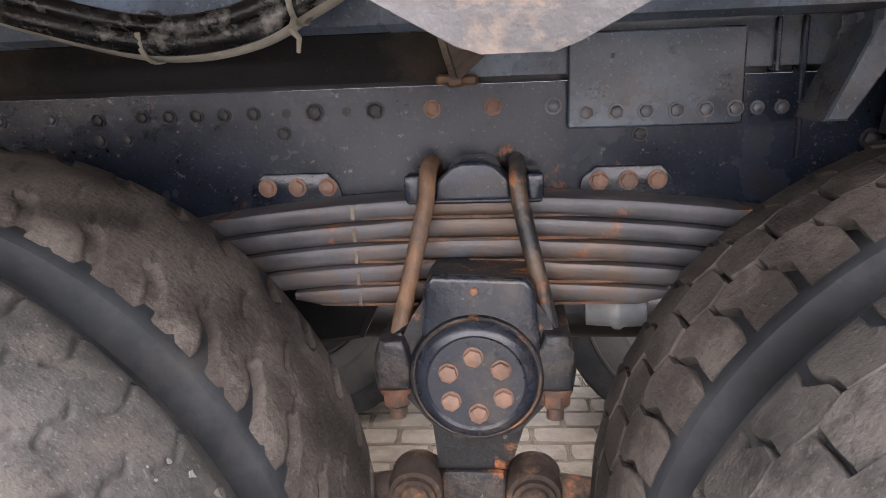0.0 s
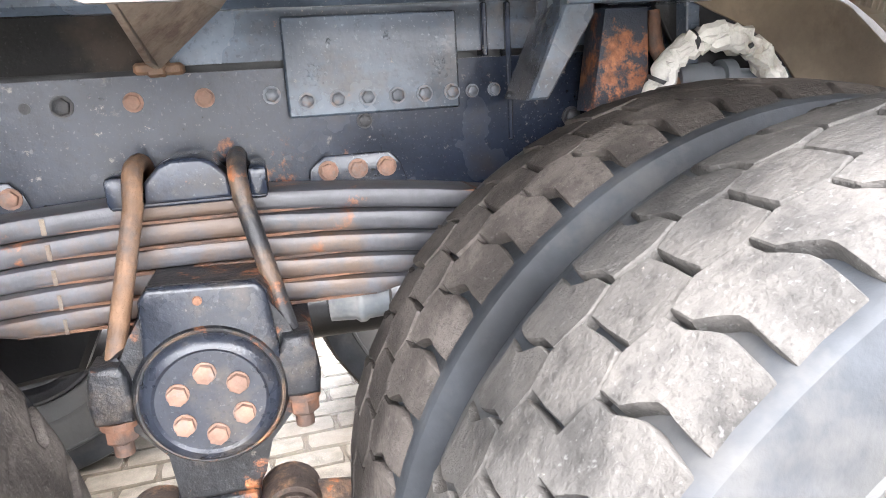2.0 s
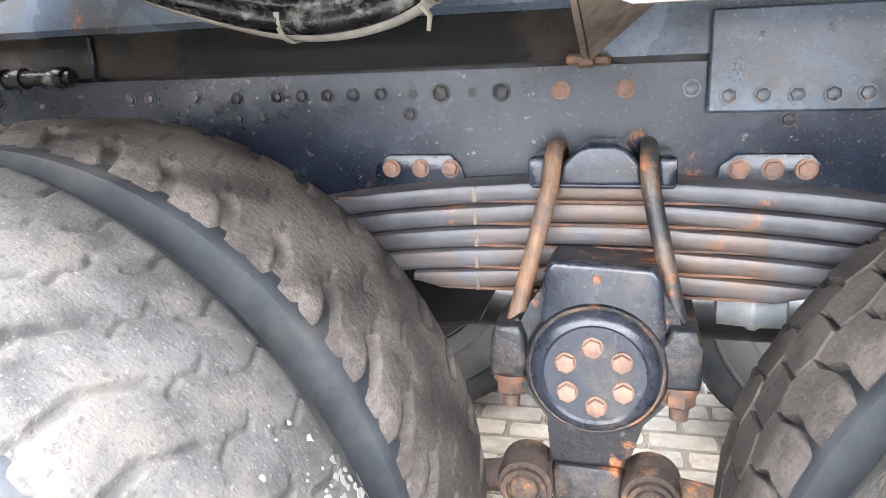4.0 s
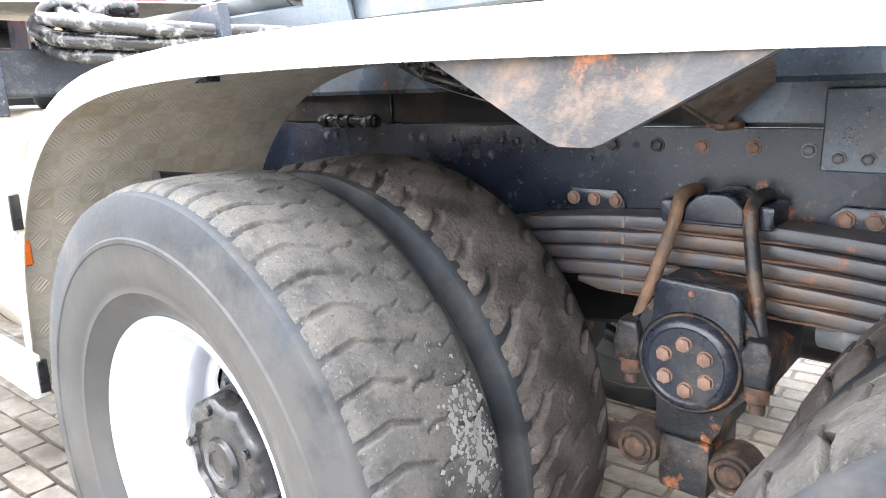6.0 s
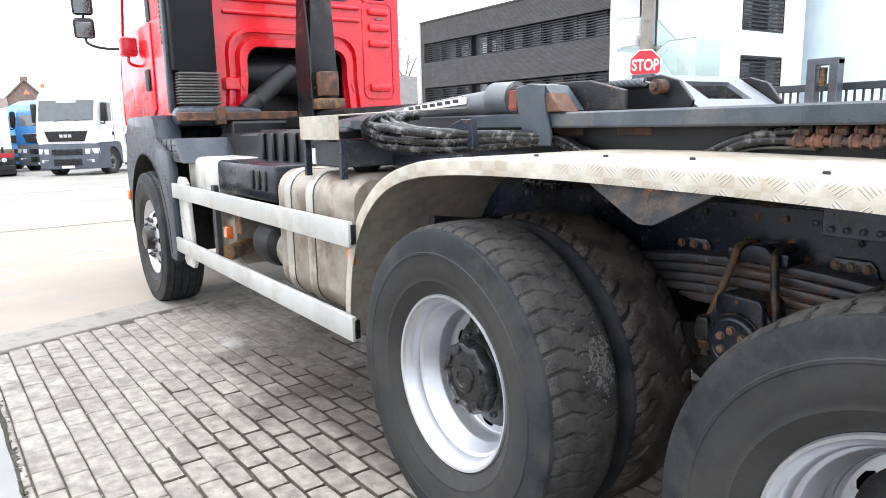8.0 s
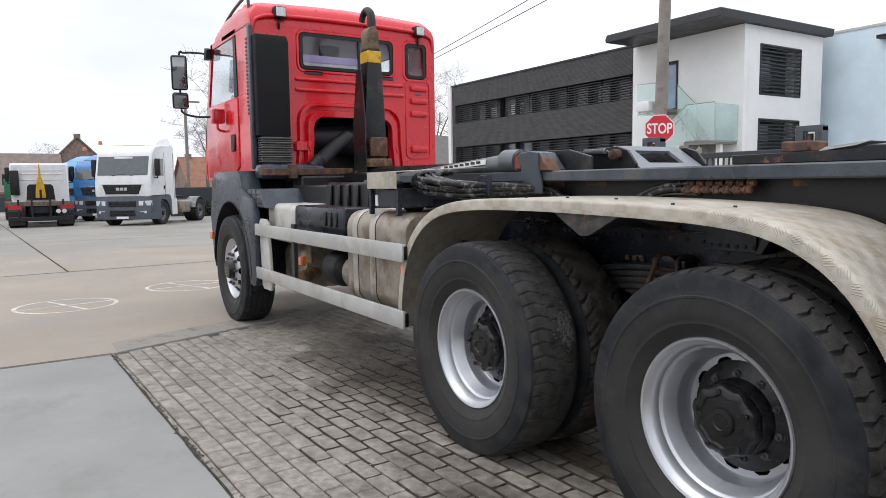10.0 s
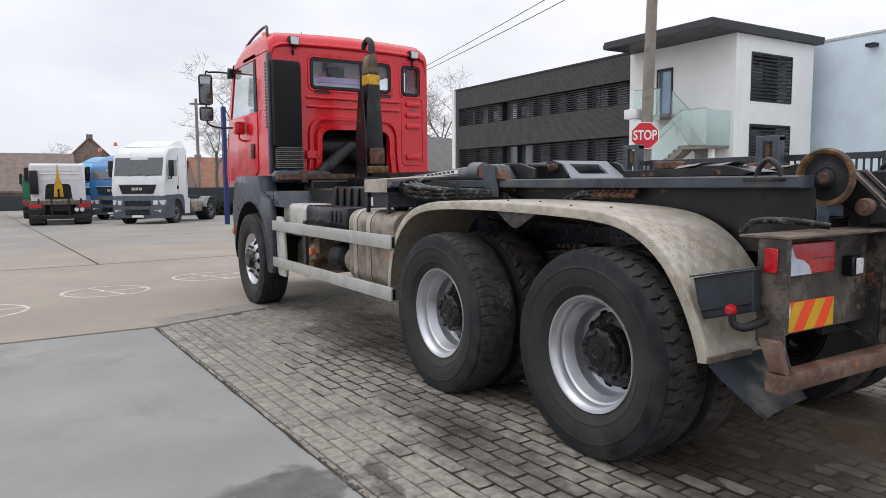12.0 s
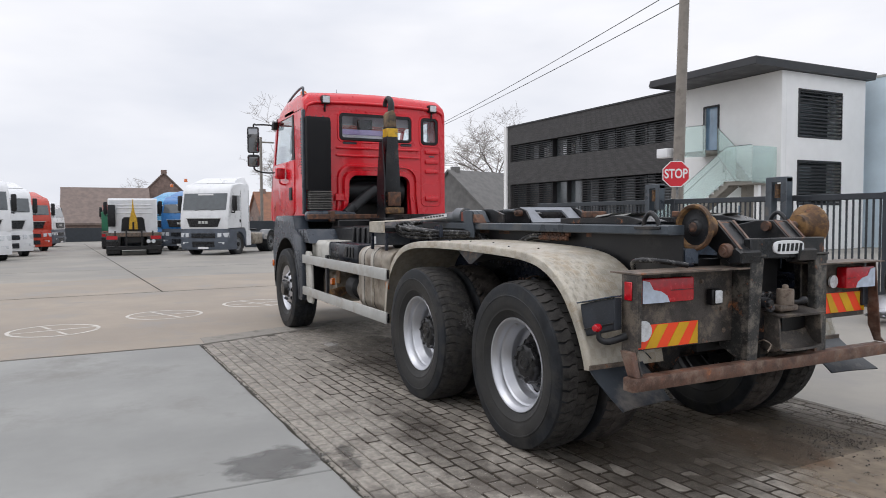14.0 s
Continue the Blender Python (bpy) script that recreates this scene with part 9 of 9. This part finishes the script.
parked_truck("white_truck", -52.5, -4.6, 75, M["white"], "white truck farther down the yard", 0.95)
parked_truck("green_truck", -50.5, -0.55, 178, M["cab_red"], "red truck with a green body seen from behind", 0.84, "hook", M["green"], spoiler=False)
for bx, by, bz in ((-40.9, 1.9, 3.6), (-37.3, 2.3, 3.75)):
    part("beacon", lathe(B(), [(0.10, 0.0), (0.10, 0.04), (0.08, 0.18), (0.0, 0.2)], 14, m=pose(bx, by, bz - 0.25, 90, 0, 0)), M["orange"], bpy.data.objects["blue_truck"])

# unseen wall added behind the camera to dim low sky light and reflections
tagged(part("wall_south", box(B(), -34, -13.4, -0.6, 30, -13.0, 2.2), mat("unseen_wall_grey", (0.22, 0.215, 0.21), 0.85, var=0.25, scale=0.6, dirt=(0.16, 0.155, 0.15), dirt_at=0.55, dirt_scale=0.5), None), "plain grey unseen wall added to dim the low sky light", "wall", kind="structure")

# ---- distance ----


def gabled_house(name, x, y, w, d, eave, ridge, rz, walls, tiles, label, chimney=True):
    g = thing(name, (x, y, dip(-60)), label, "house")
    m = pose(x, y, dip(-60), 0, 0, rz)
    part("wall", prism(B(), [(-w / 2, 0), (w / 2, 0), (w / 2, eave), (0, ridge), (-w / 2, eave)], -d / 2, d / 2, "xz", m=m), walls, g)
    for s in (-1, 1):
        part("roof", prism(B(), [(s * (w / 2 + 0.3), eave - 0.25), (0, ridge + 0.02), (0, ridge + 0.2), (s * (w / 2 + 0.3), eave - 0.05)], -d / 2 - 0.2, d / 2 + 0.2, "xz", m=m), tiles, g)
    if chimney:
        part("chimney", box(B(), -0.3, -d / 2 + 0.5, ridge - 0.4, 0.3, -d / 2 + 1.0, ridge + 0.45, m=m), walls, g)
    for k in (-1, 1):
        part("window", box(B(), k * w * 0.22 - 0.5, -d / 2 - 0.03, 1.0, k * w * 0.22 + 0.5, -d / 2 + 0.02, 2.2, m=m), M["screen"], g)
    return g


gabled_house("brick_house", -76, -1.2, 9.0, 7.9, 1.7, 5.1, 0, M["house_brick"], M["tile"], "low brick house with a brown tiled roof", False)
gabled_house("gable_house", -81, 5.0, 10.2, 9.0, 1.6, 6.9, 84, M["house_brick"], M["tile"], "brick house with a steep gable")
gabled_house("tiled_house", -66, 18.6, 8.0, 13.0, 1.6, 4.5, 0, M["house_brick"], mat("red_tile", (0.27, 0.13, 0.08), 0.8, var=0.2, scale=2), "house with a red tiled roof")
gabled_house("slate_house", -46.5, 26.6, 8.0, 7.0, 2.4, 5.7, 20, M["slate"], M["slate"], "house with a steep grey slate roof")
gabled_house("far_house", -92, -13, 9.0, 12.0, 2.6, 6.0, 80, M["house_brick"], M["slate"], "far house with a grey roof")
hedge = B()
rnd = random.Random(9)
for k in range(900):
    a = rnd.random()
    c = Vector((-38.6 + rnd.uniform(-0.4, 0.4), 7.3 + 6 * a, dip(-38) + rnd.uniform(0, 0.75)))
    r = rnd.uniform(0.08, 0.22)
    vs3 = [hedge.verts.new(c + Vector((rnd.uniform(-r, r), rnd.uniform(-r, r), rnd.uniform(-r, r)))) for _ in range(4)]
    for q in ((0, 1, 2), (0, 2, 3), (0, 3, 1), (1, 3, 2)):
        hedge.faces.new([vs3[i] for i in q])
tagged(part("hedge", hedge, M["hedge"], None, smooth=0), "dark clipped hedge at the edge of the yard", "hedge", kind="stuff")
low = thing("boundary_wall", (-56, -2, 0), "low dark boundary wall at the end of the yard", "wall")
part("wall", box(B(), -66.2, -14, -1, -66, 4, 0.6), M["fence"], low)
part("wall", box(B(), -40.3, 6.1, -0.6, -40.1, 20, 1.26, 0.02), M["fence"], low)
blue_pole = thing("blue_post", (-26, 5.08, 0), "tall dark blue post behind the cab", "post")
part("shaft", box(B(), -26.15, 5.0, -0.4, -25.9, 5.15, 4.6), M["navy"], blue_pole)


def bare_tree(x, y, height, spread, seed, label, base=0.0):
    """A leafless tree: trunk, limbs and many fine twigs that thin out to an uneven outline."""
    g = thing("bare_tree", (x, y, base), label, "tree", "bare trees")
    rnd = random.Random(seed)
    trunk, twigs = B(), B()

    def grow(bm_, p, d, length, r, level):
        n = 3 if level > 2 else 4
        pts, rs = [p], [r]
        for i in range(n):
            d = (d + Vector((rnd.uniform(-1, 1), rnd.uniform(-1, 1), rnd.uniform(-0.4, 0.6))) * 0.16).normalized()
            pts.append(pts[-1] + d * length / n)
            rs.append(r * (1 - 0.55 * (i + 1) / n))
        tube(trunk if level < 2 else twigs, pts, rs, 6 if level < 2 else 3)
        if level >= 5:
            return
        for k in range({0: 5, 1: 5, 2: 4, 3: 3, 4: 3}[level]):
            t = rnd.uniform(0.35, 1.0)
            i = min(n - 1, int(t * n))
            q = pts[i].lerp(pts[i + 1], t * n - i) if i < n else pts[-1]
            side = Vector((rnd.uniform(-1, 1), rnd.uniform(-1, 1), rnd.uniform(-0.2, 0.5))).normalized()
            grow(bm_, q, (d * (1 - spread) + side * spread).normalized(), length * rnd.uniform(0.50, 0.72), max(0.011, rs[i] * 0.55), level + 1)

    grow(trunk, Vector((x, y, base - 0.1)), Vector((0, 0, 1)), height * 0.42, height * 0.017, 0)
    part("trunk", trunk, M["bark"], g)
    tagged(part("crown", twigs, M["twig"], g, "", 0), "many fine bare twigs", kind="stuff")
    return g


bare_tree(-48, 28.9, 14.5, 0.62, 3, "bare tree behind the office", -0.4)
bare_tree(-52, 33.0, 15.0, 0.6, 4, "bare tree behind the dark wing", -0.4)
bare_tree(-43, 10.3, 12.0, 0.6, 5, "bare tree behind the cab", -0.4)
bare_tree(-58, 12.5, 12.0, 0.6, 6, "bare tree near the red roof", -0.6)
bare_tree(-86, 2.2, 8.5, 0.65, 7, "small bare tree behind the houses", -0.6)
lamp_pole = thing("street_lamp", (-44, 8.0, 0), "thin wooden pole with a cross arm", "pole")
part("shaft", cyl(B(), (-44, 8.0, -0.5), (-44, 8.0, 7.0), 0.11, 0.09, n=10), M["pole"], lamp_pole)
part("cross_arm", box(B(), -44.05, 7.6, 6.6, -43.95, 8.9, 6.7), M["pole"], lamp_pole)
